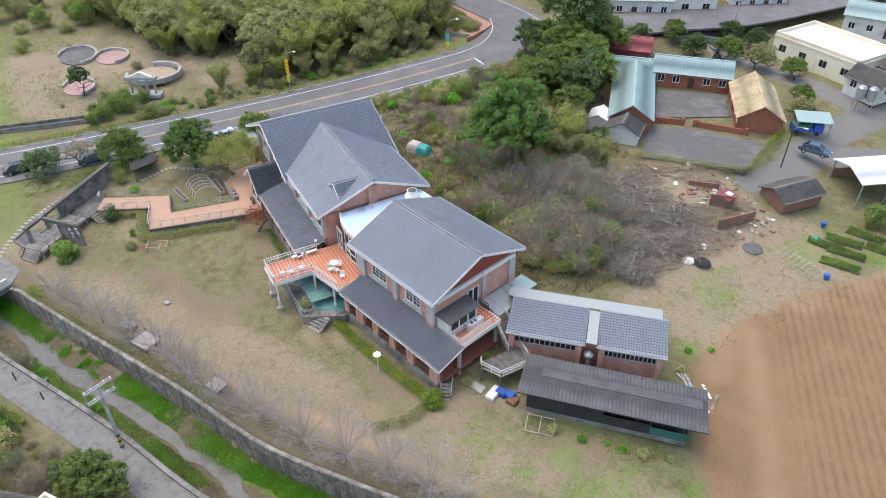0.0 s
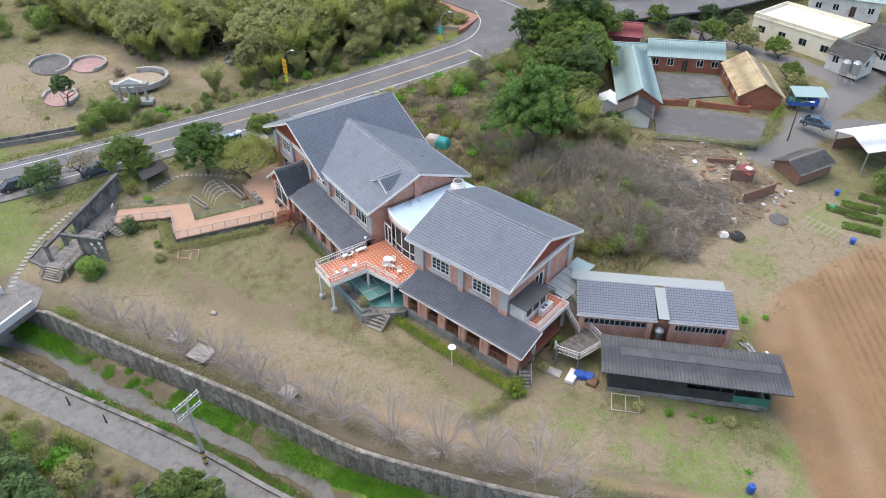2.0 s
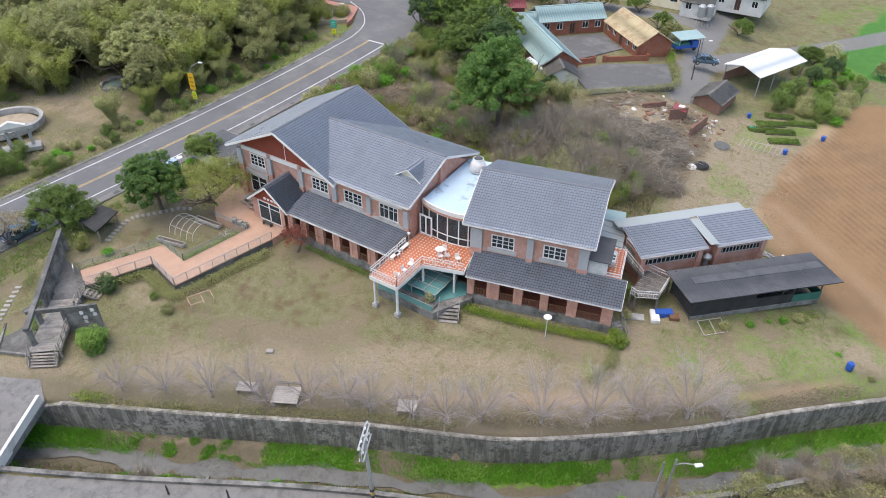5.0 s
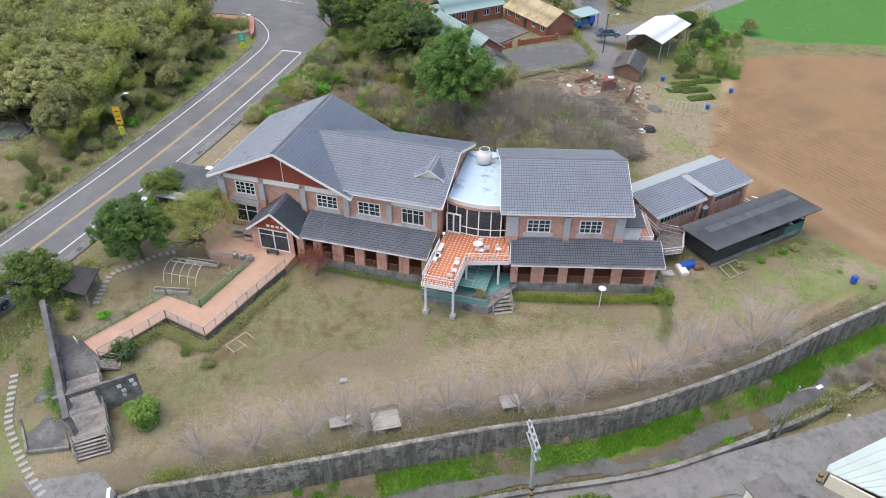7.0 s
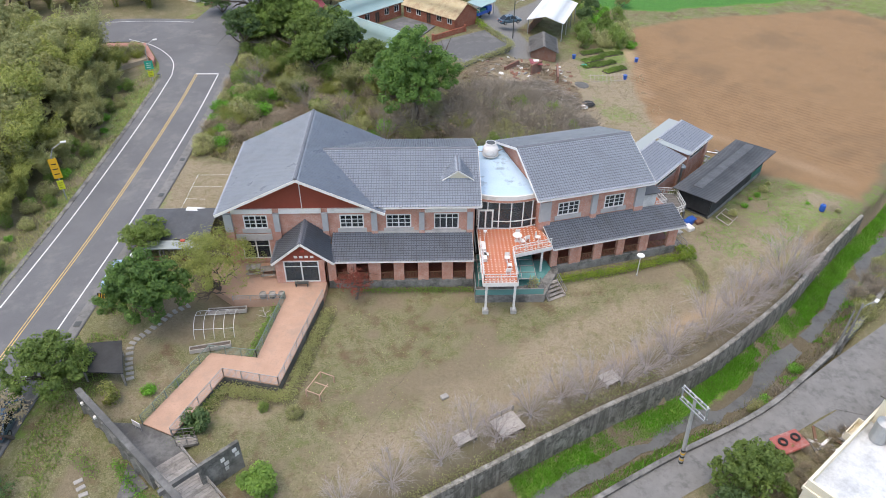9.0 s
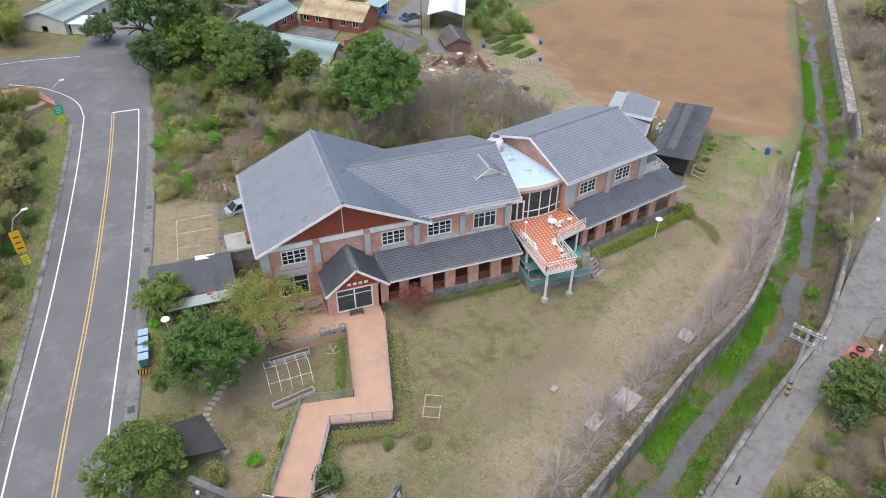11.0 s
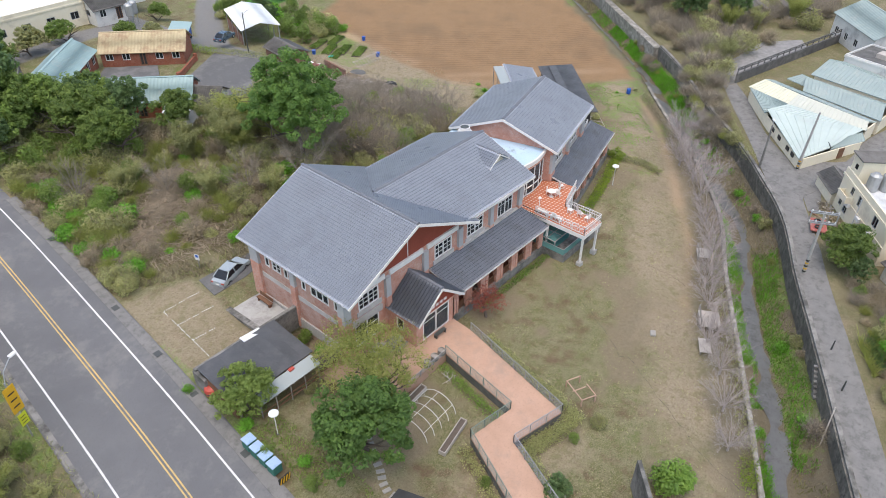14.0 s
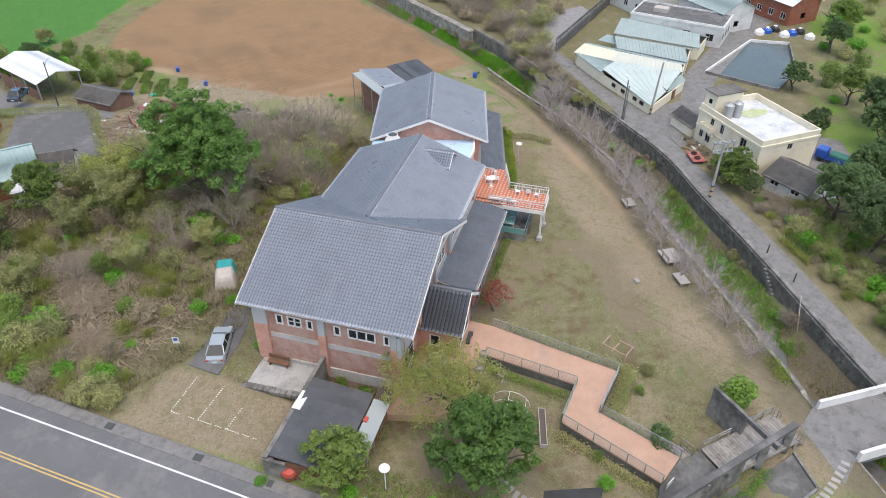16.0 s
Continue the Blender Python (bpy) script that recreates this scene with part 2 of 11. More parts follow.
M_CONC_DARK = surface("blackened_concrete", (0.13, 0.127, 0.12), (0.085, 0.083, 0.08), rough=0.92, stain=(0.2, 0.195, 0.185), stain_amount=0.5, where="World")
M_CONC_PALE = surface("pale_concrete", (0.42, 0.41, 0.385), (0.35, 0.34, 0.32), rough=0.9, stain=(0.22, 0.21, 0.2), stain_amount=0.5, where="World")
M_LANE = surface("old_concrete_lane", (0.22, 0.213, 0.202), (0.172, 0.167, 0.158), rough=0.92, stain=(0.12, 0.117, 0.11), stain_amount=0.55, stain_scale=1.1, where="World")
M_ASPHALT = surface("grey_asphalt", (0.15, 0.15, 0.153), (0.122, 0.122, 0.126), scale=0.15, fine=9.0, rough=0.88, stain=(0.19, 0.185, 0.178), stain_scale=0.22, stain_amount=0.45, where="World")
M_YARD = surface("dark_yard_asphalt", (0.12, 0.118, 0.115), (0.095, 0.094, 0.092), scale=0.2, fine=7, rough=0.9, stain=(0.18, 0.175, 0.17), stain_amount=0.6, stain_scale=0.2, where="World")
M_LINE_W = surface("white_road_paint", (0.75, 0.75, 0.74), (0.62, 0.62, 0.61), rough=0.7, stain=(0.4, 0.4, 0.4), stain_amount=0.35, stain_scale=1.5, where="World")
M_LINE_Y = surface("yellow_road_paint", (0.6, 0.42, 0.15), (0.5, 0.36, 0.14), rough=0.7, stain=(0.3, 0.26, 0.18), stain_amount=0.35, stain_scale=1.5, where="World")
M_RAMP = surface("salmon_paved_ramp", (0.5, 0.315, 0.225), (0.43, 0.27, 0.19), scale=0.6, fine=6.0, rough=0.85, stain=(0.36, 0.25, 0.19), stain_amount=0.4, where="World")
M_TERRACE = tiled_floor("orange_terrace_tile", 0.2, (0.5, 0.16, 0.07), (0.46, 0.14, 0.06), (0.5, 0.3, 0.22), (0.68, 0.6, 0.55))
M_REDFLOOR = tiled_floor("red_quarry_tile", 0.25, (0.3, 0.11, 0.07), (0.26, 0.09, 0.06), (0.2, 0.08, 0.06))
M_STEEL_W = surface("white_painted_steel", (0.72, 0.71, 0.69), (0.64, 0.63, 0.61), rough=0.45, stain=(0.42, 0.36, 0.3), stain_amount=0.2, stain_scale=2)
M_STEEL = surface("galvanised_steel", (0.42, 0.43, 0.43), (0.35, 0.36, 0.36), rough=0.5, metal=0.5)
M_RAIL_DARK = surface("dark_painted_rail", (0.07, 0.075, 0.07), (0.055, 0.06, 0.055), rough=0.5)
M_RAIL_GREEN = surface("green_grey_rail_mesh", (0.2, 0.26, 0.22), (0.17, 0.22, 0.19), rough=0.6)
M_WOOD_GREY = surface("silvered_timber", (0.33, 0.30, 0.27), (0.25, 0.23, 0.205), scale=2.5, fine=20, rough=0.9, stain=(0.14, 0.13, 0.115), stain_amount=0.5, stain_scale=1.2, vary=0.18)
M_WOOD_BROWN = surface("brown_timber", (0.2, 0.1, 0.055), (0.16, 0.08, 0.045), scale=2.5, fine=20, rough=0.75)
M_WOOD_PALE = surface("pale_board", (0.5, 0.45, 0.4), (0.42, 0.38, 0.34), scale=1.5, fine=20, rough=0.85, stain=(0.3, 0.27, 0.24), stain_amount=0.4)
# Near-black that puts the shade of unlit interiors into the colour.
M_DARK = surface("unlit_room_tone", (0.05, 0.045, 0.042), (0.04, 0.036, 0.034), rough=0.9)
M_GLASS = glazing("window_glass", (0.13, 0.145, 0.155), 0.78)
M_GLASS_DARK = glazing("dark_window_glass", (0.11, 0.13, 0.14), 0.55)
M_GLASS_TEAL = glazing("teal_glass", (0.2, 0.44, 0.42), 0.4)
M_TEAL_FLOOR = surface("teal_floor_cover", (0.08, 0.27, 0.25), (0.06, 0.21, 0.2), rough=0.8, stain=(0.15, 0.3, 0.28), stain_amount=0.5)
M_POLY = glazing("clouded_polycarbonate", (0.42, 0.46, 0.45), 0.25, 0.3)
M_CURTAIN = surface("white_curtain", (0.7, 0.7, 0.68), (0.6, 0.6, 0.58), rough=0.95)
M_BLUE_ROOF = surface("pale_blue_waterproofing", (0.42, 0.58, 0.72), (0.5, 0.64, 0.76), scale=0.5, rough=0.6, stain=(0.14, 0.17, 0.2), stain_scale=0.45, stain_amount=0.25)
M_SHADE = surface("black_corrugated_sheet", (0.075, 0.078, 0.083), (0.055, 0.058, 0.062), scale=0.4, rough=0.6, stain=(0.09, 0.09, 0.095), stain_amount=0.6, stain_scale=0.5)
M_NET = surface("black_shade_net", (0.045, 0.045, 0.045), (0.03, 0.03, 0.03), rough=0.9)
M_NET_GREEN = surface("green_shade_net", (0.04, 0.17, 0.13), (0.03, 0.13, 0.1), rough=0.9)
M_TEAL_ROOF = surface("pale_teal_steel_roof", (0.3, 0.42, 0.41), (0.26, 0.37, 0.365), scale=0.3, rough=0.5, stain=(0.34, 0.4, 0.38), stain_amount=0.4)
M_TAN_ROOF = surface("rusty_cream_steel_roof", (0.55, 0.45, 0.27), (0.47, 0.37, 0.22), scale=0.4, rough=0.7, stain=(0.33, 0.21, 0.12), stain_amount=0.6, stain_scale=0.3)
M_GREY_TILE = surface("old_grey_roof_tile", (0.17, 0.16, 0.145), (0.13, 0.12, 0.11), scale=1.2, fine=8, rough=0.9, stain=(0.08, 0.075, 0.07), stain_amount=0.5)
M_RED_ROOF = surface("crimson_steel_roof", (0.28, 0.05, 0.055), (0.24, 0.045, 0.05), rough=0.5)
M_WHITE_ROOF = surface("white_steel_roof", (0.78, 0.79, 0.78), (0.72, 0.73, 0.73), scale=0.3, rough=0.55, stain=(0.6, 0.6, 0.58), stain_amount=0.3)
M_CREAM = surface("cream_render", (0.78, 0.71, 0.55), (0.72, 0.65, 0.5), scale=0.4, rough=0.85, stain=(0.55, 0.49, 0.38), stain_amount=0.3)
M_VILLA_ROOF = surface("patched_white_roof", (0.64, 0.65, 0.65), (0.56, 0.57, 0.58), scale=0.5, rough=0.6, stain=(0.4, 0.41, 0.41), stain_amount=0.6, stain_scale=0.6)
M_WHITE_WALL = surface("off_white_render", (0.66, 0.65, 0.62), (0.58, 0.57, 0.54), scale=0.4, rough=0.88, stain=(0.4, 0.39, 0.37), stain_amount=0.4)
M_PALE_TEAL = surface("mint_steel_roof", (0.32, 0.39, 0.37), (0.27, 0.335, 0.32), scale=0.3, rough=0.6, stain=(0.36, 0.4, 0.37), stain_amount=0.4)
M_PALE_YELLOW = surface("pale_yellow_steel_roof", (0.68, 0.66, 0.5), (0.62, 0.6, 0.46), scale=0.3, rough=0.55, stain=(0.48, 0.45, 0.36), stain_amount=0.3)
M_MINT = surface("pale_mint_steel_roof", (0.5, 0.57, 0.52), (0.44, 0.51, 0.47), scale=0.3, rough=0.5, stain=(0.44, 0.48, 0.45), stain_amount=0.35)
M_MOSS = surface("mossy_water_film", (0.36, 0.42, 0.16), (0.5, 0.53, 0.3), scale=1.5, rough=0.4, stain=(0.6, 0.62, 0.5), stain_amount=0.6, stain_scale=0.8)
M_MINT_PALE = surface("cream_mint_steel_roof", (0.58, 0.58, 0.49), (0.52, 0.53, 0.45), scale=0.3, rough=0.55, stain=(0.5, 0.51, 0.46), stain_amount=0.3)
# Shade between tiles and under their lips, put into the colour.
M_TILE_GAP_SHADE = surface("tile_gap_shade", (0.165, 0.178, 0.21), (0.145, 0.156, 0.184), rough=0.8)
M_TILE_GAP_SHADE_DARK = surface("tile_gap_shade_deep", (0.06, 0.063, 0.072), (0.05, 0.053, 0.062), rough=0.8)
M_WOOD_DARK = surface("darkened_timber", (0.19, 0.175, 0.16), (0.14, 0.13, 0.12), scale=2.5, fine=20, rough=0.9, stain=(0.09, 0.085, 0.075), stain_amount=0.5, stain_scale=1.2, vary=0.15)
M_CROP = foliage("green_crop", (0.085, 0.235, 0.05), (0.105, 0.27, 0.06), (0.075, 0.205, 0.045))
M_WOOD_PINK = surface("pinkish_timber", (0.5, 0.33, 0.25), (0.42, 0.27, 0.2), scale=2.5, fine=20, rough=0.85)
M_SHADE_PALE = surface("greyed_corrugated_sheet", (0.1, 0.103, 0.108), (0.075, 0.078, 0.082), scale=0.6, rough=0.6, stain=(0.05, 0.052, 0.056), stain_amount=0.6, stain_scale=0.8)
M_RED_FADED = surface("faded_red_sheet", (0.4, 0.11, 0.09), (0.33, 0.1, 0.085), scale=1.0, rough=0.6, stain=(0.42, 0.25, 0.22), stain_amount=0.4, stain_scale=1.0)
M_TILE_RIDGE = surface("dark_ridge_tile", (0.17, 0.18, 0.205), (0.14, 0.148, 0.17), rough=0.6)
M_PINK = surface("pink_paving", (0.42, 0.27, 0.25), (0.36, 0.23, 0.21), rough=0.88, stain=(0.28, 0.2, 0.18), where="World")
M_REDPAVE = tiled_floor("red_brick_paving", 0.3, (0.45, 0.2, 0.14), (0.36, 0.16, 0.12), (0.42, 0.28, 0.22))
M_BARK = surface("brown_bark", (0.12, 0.095, 0.075), (0.09, 0.072, 0.058), scale=3, fine=25, rough=0.95, relief=0.5)
M_TWIG = surface("grey_twigs", (0.43, 0.375, 0.35), (0.35, 0.3, 0.28), scale=1.5, fine=10, rough=0.95)
M_THICKET = surface("brown_thicket_twigs", (0.33, 0.285, 0.23), (0.25, 0.215, 0.17), scale=1.0, fine=6, rough=0.95)
M_STRAW = surface("dry_twigs", (0.4, 0.33, 0.24), (0.3, 0.24, 0.175), scale=1.0, fine=6, rough=0.95)
M_LEAF = foliage("green_leaves", (0.14, 0.215, 0.045), (0.24, 0.33, 0.075), (0.105, 0.165, 0.038))
M_LEAF_BRIGHT = foliage("bright_green_leaves", (0.15, 0.265, 0.045), (0.245, 0.37, 0.075), (0.115, 0.205, 0.038))
M_LEAF_DARK = foliage("dark_green_leaves", (0.09, 0.155, 0.055), (0.155, 0.235, 0.08), (0.072, 0.125, 0.045))
M_LEAF_OLIVE = foliage("olive_leaves", (0.3, 0.31, 0.125), (0.43, 0.425, 0.19), (0.23, 0.25, 0.1))
M_LEAF_YELLOW = foliage("yellow_green_leaves", (0.26, 0.29, 0.075), (0.39, 0.4, 0.125), (0.19, 0.23, 0.055))
M_LEAF_LIGHT = foliage("light_green_leaves", (0.17, 0.24, 0.05), (0.26, 0.34, 0.09), (0.13, 0.19, 0.04))
M_LEAF_RED = foliage("red_leaves", (0.3, 0.075, 0.055), (0.38, 0.12, 0.08), (0.24, 0.07, 0.05))
M_LEAF_DEEP = foliage("deep_green_leaves", (0.1, 0.195, 0.045), (0.175, 0.3, 0.06), (0.075, 0.15, 0.035))
M_LEAF_DRY = foliage("dry_scrub", (0.27, 0.225, 0.145), (0.36, 0.295, 0.2), (0.2, 0.18, 0.105), rough=0.9, glow_through=0.3)
M_LEAF_LIME = foliage("lime_hedge_leaves", (0.2, 0.3, 0.03), (0.3, 0.37, 0.05), (0.13, 0.22, 0.03))
M_GRASS = foliage("lush_grass", (0.14, 0.36, 0.035), (0.2, 0.45, 0.05), (0.13, 0.28, 0.035))
M_TARP_TEAL = surface("teal_tarpaulin", (0.03, 0.33, 0.31), (0.025, 0.28, 0.27), scale=2, rough=0.5)
M_YELLOW_SIGN = surface("yellow_sign_sheet", (0.72, 0.4, 0.02), (0.68, 0.37, 0.02), rough=0.5)
M_GREEN_SIGN = surface("green_sign_sheet", (0.01, 0.35, 0.24), (0.01, 0.32, 0.22), rough=0.5)
M_LIME_SIGN = surface("lime_sign_sheet", (0.6, 0.62, 0.03), (0.56, 0.58, 0.03), rough=0.5)
M_BLUE = surface("blue_plastic", (0.02, 0.1, 0.42), (0.02, 0.085, 0.36), rough=0.45)
M_PANEL_BLUE = surface("pale_blue_lid", (0.3, 0.42, 0.6), (0.35, 0.47, 0.64), rough=0.3)
M_RED = surface("red_sheet", (0.5, 0.08, 0.05), (0.42, 0.06, 0.04), rough=0.5)
M_BLACK = surface("black_rubber", (0.02, 0.02, 0.02), (0.015, 0.015, 0.015), rough=0.7)
M_CAR_SILVER = surface("silver_grey_car_paint", (0.4, 0.45, 0.47), (0.36, 0.41, 0.43), rough=0.35, metal=0.2, relief=0.02)
M_CAR_BLUE = surface("slate_blue_car_paint", (0.1, 0.15, 0.2), (0.09, 0.14, 0.19), rough=0.3, metal=0.5, relief=0.02)
M_CAR_DARK = surface("dark_car_paint", (0.05, 0.06, 0.075), (0.045, 0.055, 0.07), rough=0.3, metal=0.4, relief=0.02)
M_CARGLASS = surface("tinted_car_glass", (0.015, 0.018, 0.02), (0.012, 0.014, 0.016), rough=0.08, relief=0.0)
M_LAMP = surface("white_lamp_disc", (0.8, 0.8, 0.79), (0.74, 0.74, 0.73), rough=0.4)
M_STONE = surface("grey_paving_stone", (0.37, 0.35, 0.32), (0.3, 0.285, 0.26), scale=1.5, rough=0.92, where="World")
M_RUBBLE = surface("pebble_footing", (0.5, 0.48, 0.45), (0.38, 0.36, 0.34), scale=4, fine=9, rough=0.95, relief=0.9)
M_POND = surface("still_pond_water", (0.07, 0.09, 0.085), (0.09, 0.11, 0.1), scale=0.15, fine=2, rough=0.16, relief=0.05, where="World")
M_STREAM = surface("shallow_stream_water", (0.105, 0.105, 0.1), (0.145, 0.146, 0.14), scale=0.7, fine=3, rough=0.4, relief=0.5, where="World", stain=(0.06, 0.058, 0.045), stain_amount=0.45, stain_scale=0.6)
M_GRAVEL = surface("grey_gravel", (0.3, 0.29, 0.28), (0.2, 0.195, 0.19), scale=1.5, fine=5, rough=0.95, relief=0.6, where="World")

# ---- the lie of the land ----
RIVER = [(-160, -118), (-60, -65), (-12, -40), (3, -32), (13, -26.7), (28, -18.5), (38, -13.6), (44.4, -9.0), (51.4, -3.3), (58, 3.2), (64, 8.7), (73.4, 17.2), (92.8, 39.5), (200, 165)]
CHANNEL = 7.4


def spline(pts, step=1.0):
    """Points along a smooth line through the given ones."""
    p = np.array(pts, float)
    out = []
    for i in range(len(p) - 1):
        a, b, c, d = p[max(i - 1, 0)], p[i], p[i + 1], p[min(i + 2, len(p) - 1)]
        n = max(2, int(np.linalg.norm(c - b) / step))
        for k in range(n):
            t = k / n
            m1, m2 = (c - a) * 0.5, (d - b) * 0.5
            L = np.linalg.norm(c - b)
            m1 = m1 / (np.linalg.norm(m1) + 1e-9) * L
            m2 = m2 / (np.linalg.norm(m2) + 1e-9) * L
            out.append((2 * t**3 - 3 * t**2 + 1) * b + (t**3 - 2 * t**2 + t) * m1 + (-2 * t**3 + 3 * t**2) * c + (t**3 - t**2) * m2)
    out.append(p[-1])
    return np.array(out)


def offset(line, d):
    """The line moved sideways, to its right for d above zero."""
    t = np.gradient(line, axis=0)
    t /= np.linalg.norm(t, axis=1)[:, None]
    return line + d * np.stack([t[:, 1], -t[:, 0]], axis=1)


RIVER_LINE = spline(RIVER, 1.5)


def river_side(x, y):
    """Metres from the near wall of the brook towards the far bank."""
    x, y = np.atleast_1d(np.asarray(x, float)), np.atleast_1d(np.asarray(y, float))
    best, side = np.full(x.shape, 1e9), np.zeros(x.shape)
    for a, b in zip(RIVER_LINE, RIVER_LINE[1:]):
        d = b - a
        L = np.hypot(*d)
        t = np.clip(((x - a[0]) * d[0] + (y - a[1]) * d[1]) / L**2, 0, 1)
        ex, ey = x - a[0] - t * d[0], y - a[1] - t * d[1]
        q = np.hypot(ex, ey)
        near = q < best
        best = np.where(near, q, best)
        side = np.where(near, np.where((ex * d[1] - ey * d[0]) > 0, 1, -1), side)
    return best * side


def road_rise(y):
    y = np.clip(np.asarray(y, float), -60, 66)
    return 1.35 + 0.03 * y + 0.0005 * y * y


def bank(x, y):
    """The height of the land, but for the brook."""
    x, y = np.asarray(x, float), np.asarray(y, float)
    lawn = 0.0
    village = 2.3 + 0.006 * (y - 40)
    back = village + (-0.75 - village) * smooth(x + 0.12 * (y - 45), 22, 46)
    h = lawn + (back - lawn) * smooth(y - 0.27 * np.clip(x - 20, 0, 30), 4, 17)
    west = road_rise(y) + np.clip(-30 - x, 0, 60) * 0.02
    h = h + (west - h) * smooth(-x, 7.5 - 3.0 * smooth(y, 12, 30), 19.5)
    h = h + 0.10 * (value_noise(x, y, 9.0, 3) - 0.5) + 0.06 * (value_noise(x, y, 3.0, 4) - 0.5)
    return h


def far_top(x):
    """The height of the ground beyond the brook."""
    return -0.45 + 0.75 * smooth(np.asarray(x, float), 8, 28)


def land(x, y):
    h = bank(x, y)
    d = river_side(x, y)
    h = np.where(d > -8, h + (-0.35 - h) * smooth(d, -8, 0) * np.where(np.asarray(x) > -14, 1, 0.4), h)
    return np.where(d > CHANNEL, far_top(x) + 0.0 * h, h)


def ground_at(x, y):
    return float(np.atleast_1d(land(x, y))[0])


def bed(d):
    """The floor of the brook across its width."""
    return -3.3 - 0.35 * smooth(d, 0.8, 2.6) + 1.7 * smooth(d, 4.3, 7.0)


# the ground: one sheet, finer round the house, that reaches the horizon
def ground_axis(lo, hi, step):
    inner = np.arange(lo, hi + step / 2, step)
    far = np.array([3, 8, 18, 40, 90, 200, 500, 1500, 3500.0])
    return np.concatenate([lo - far[::-1], inner, hi + far])


gx, gy = ground_axis(-72, 112, 0.6), ground_axis(-58, 132, 0.6)
GX, GY = np.meshgrid(gx, gy)
RD = river_side(GX.ravel(), GY.ravel()).reshape(GX.shape)
# vertices beside the two walls move to the wall's faces, so that each drop hides in the concrete
tx, ty = np.gradient(RD, axis=1), np.gradient(RD, axis=0)
tn = np.hypot(tx, ty) + 1e-9
fine_part = (np.abs(GX - 20) < 92) & (np.abs(GY - 37) < 95)
want = RD.copy()
want = np.where((RD > -0.42) & (RD <= 0.12), 0.08, want)
want = np.where((RD > 0.12) & (RD < 0.66), 0.4, want)
want = np.where((RD > CHANNEL - 0.66) & (RD < CHANNEL - 0.12), CHANNEL - 0.4, want)
want = np.where((RD >= CHANNEL - 0.12) & (RD < CHANNEL + 0.42), CHANNEL - 0.06, want)
gxs, gys = np.gradient(GX, axis=1), np.gradient(GY, axis=0)
nx, ny = tx / gxs, ty / gys
nn = np.hypot(nx, ny) + 1e-9
move = np.where(fine_part, want - RD, 0)
VX, VY = GX + move * nx / nn, GY + move * ny / nn
in_brook = (want > 0.2) & (want < CHANNEL - 0.2)
VZ = np.where(in_brook, bed(RD) + 0.25 * (value_noise(VX, VY, 2.2, 8) - 0.5), land(VX.ravel(), VY.ravel()).reshape(VX.shape))
far_out = np.hypot(np.maximum(np.abs(GX - 20) - 92, 0), np.maximum(np.abs(GY - 37) - 95, 0))
VZ = VZ + smooth(far_out, 60, 900) * 20 * value_noise(GX, GY, 700.0, 6)


def inside(poly, x, y):
    x, y = np.asarray(x, float), np.asarray(y, float)
    r = np.zeros(x.shape, bool)
    for (ax, ay), (bx, by) in zip(poly, poly[1:] + poly[:1]):
        if ay != by:
            r ^= ((ay > y) != (by > y)) & (x < (bx - ax) * (y - ay) / (by - ay) + ax)
    return r


def edge_gap(poly, x, y):
    """Metres to the outline, above zero within it."""
    best = np.full(np.shape(x), 1e9)
    for (ax, ay), (bx, by) in zip(poly, poly[1:] + poly[:1]):
        dx, dy = bx - ax, by - ay
        t = np.clip(((x - ax) * dx + (y - ay) * dy) / (dx * dx + dy * dy), 0, 1)
        best = np.minimum(best, np.hypot(x - ax - t * dx, y - ay - t * dy))
    return np.where(inside(poly, x, y), best, -best)


FIELD = [(47.5, 39.5), (50.5, 29.0), (64.5, 16.0), (68.5, 13.5), (96, 46), (118, 72), (104, 90), (66, 84), (54, 78), (50, 58)]
GREEN_FIELD = [(46.5, 97), (53.5, 90.5), (66, 89.5), (100, 97), (118, 130), (60, 160), (50, 122)]
SCRUB = [(-18, 24), (-6, 17.5), (20, 17.5), (33, 19.5), (37, 25), (36, 32), (30.5, 38), (25, 44), (18, 49), (8, 50), (0, 58), (-17, 62)]
CLEARING = [(37, 30), (43, 26), (50, 32), (51, 56), (40, 61), (33, 58), (22, 57), (19, 50), (26, 45), (32, 38)]
PARKING = [(-19.6, 9), (-11.5, 9), (-11.5, 20.5), (-19.0, 22.5)]
BACKPARK = [(-34, -20), (-40, 6), (-50, 14), (-70, 10), (-76, -20), (-66, -36), (-44, -30)]
px_, py_ = VX.ravel(), VY.ravel()
wob = 3.0 * (fbm(px_, py_, 6.0, 11) - 0.5)
soil = smooth(edge_gap(FIELD, px_, py_) + wob, -0.8, 0.8)
lush = smooth(edge_gap(GREEN_FIELD, px_, py_) + wob, -1, 1)
crop = lush.copy()
scrub = smooth(edge_gap(SCRUB, px_, py_) + wob * 2, -2, 2)
scrub = np.maximum(scrub, smooth(-px_, 28.5, 31) * smooth(py_, -16, -8))
bare = smooth(edge_gap(CLEARING, px_, py_) + wob * 2.5, -2, 2) * 0.9
bare = np.maximum(bare, 0.75 * smooth(edge_gap(PARKING, px_, py_) + wob * 0.5, -0.3, 0.6))
bare = np.maximum(bare, smooth(edge_gap(BACKPARK, px_, py_) + wob * 2, -2, 3) * (0.35 + 0.6 * smooth(fbm(px_, py_, 9.0, 35), 0.4, 0.6)))
rd = RD.ravel()
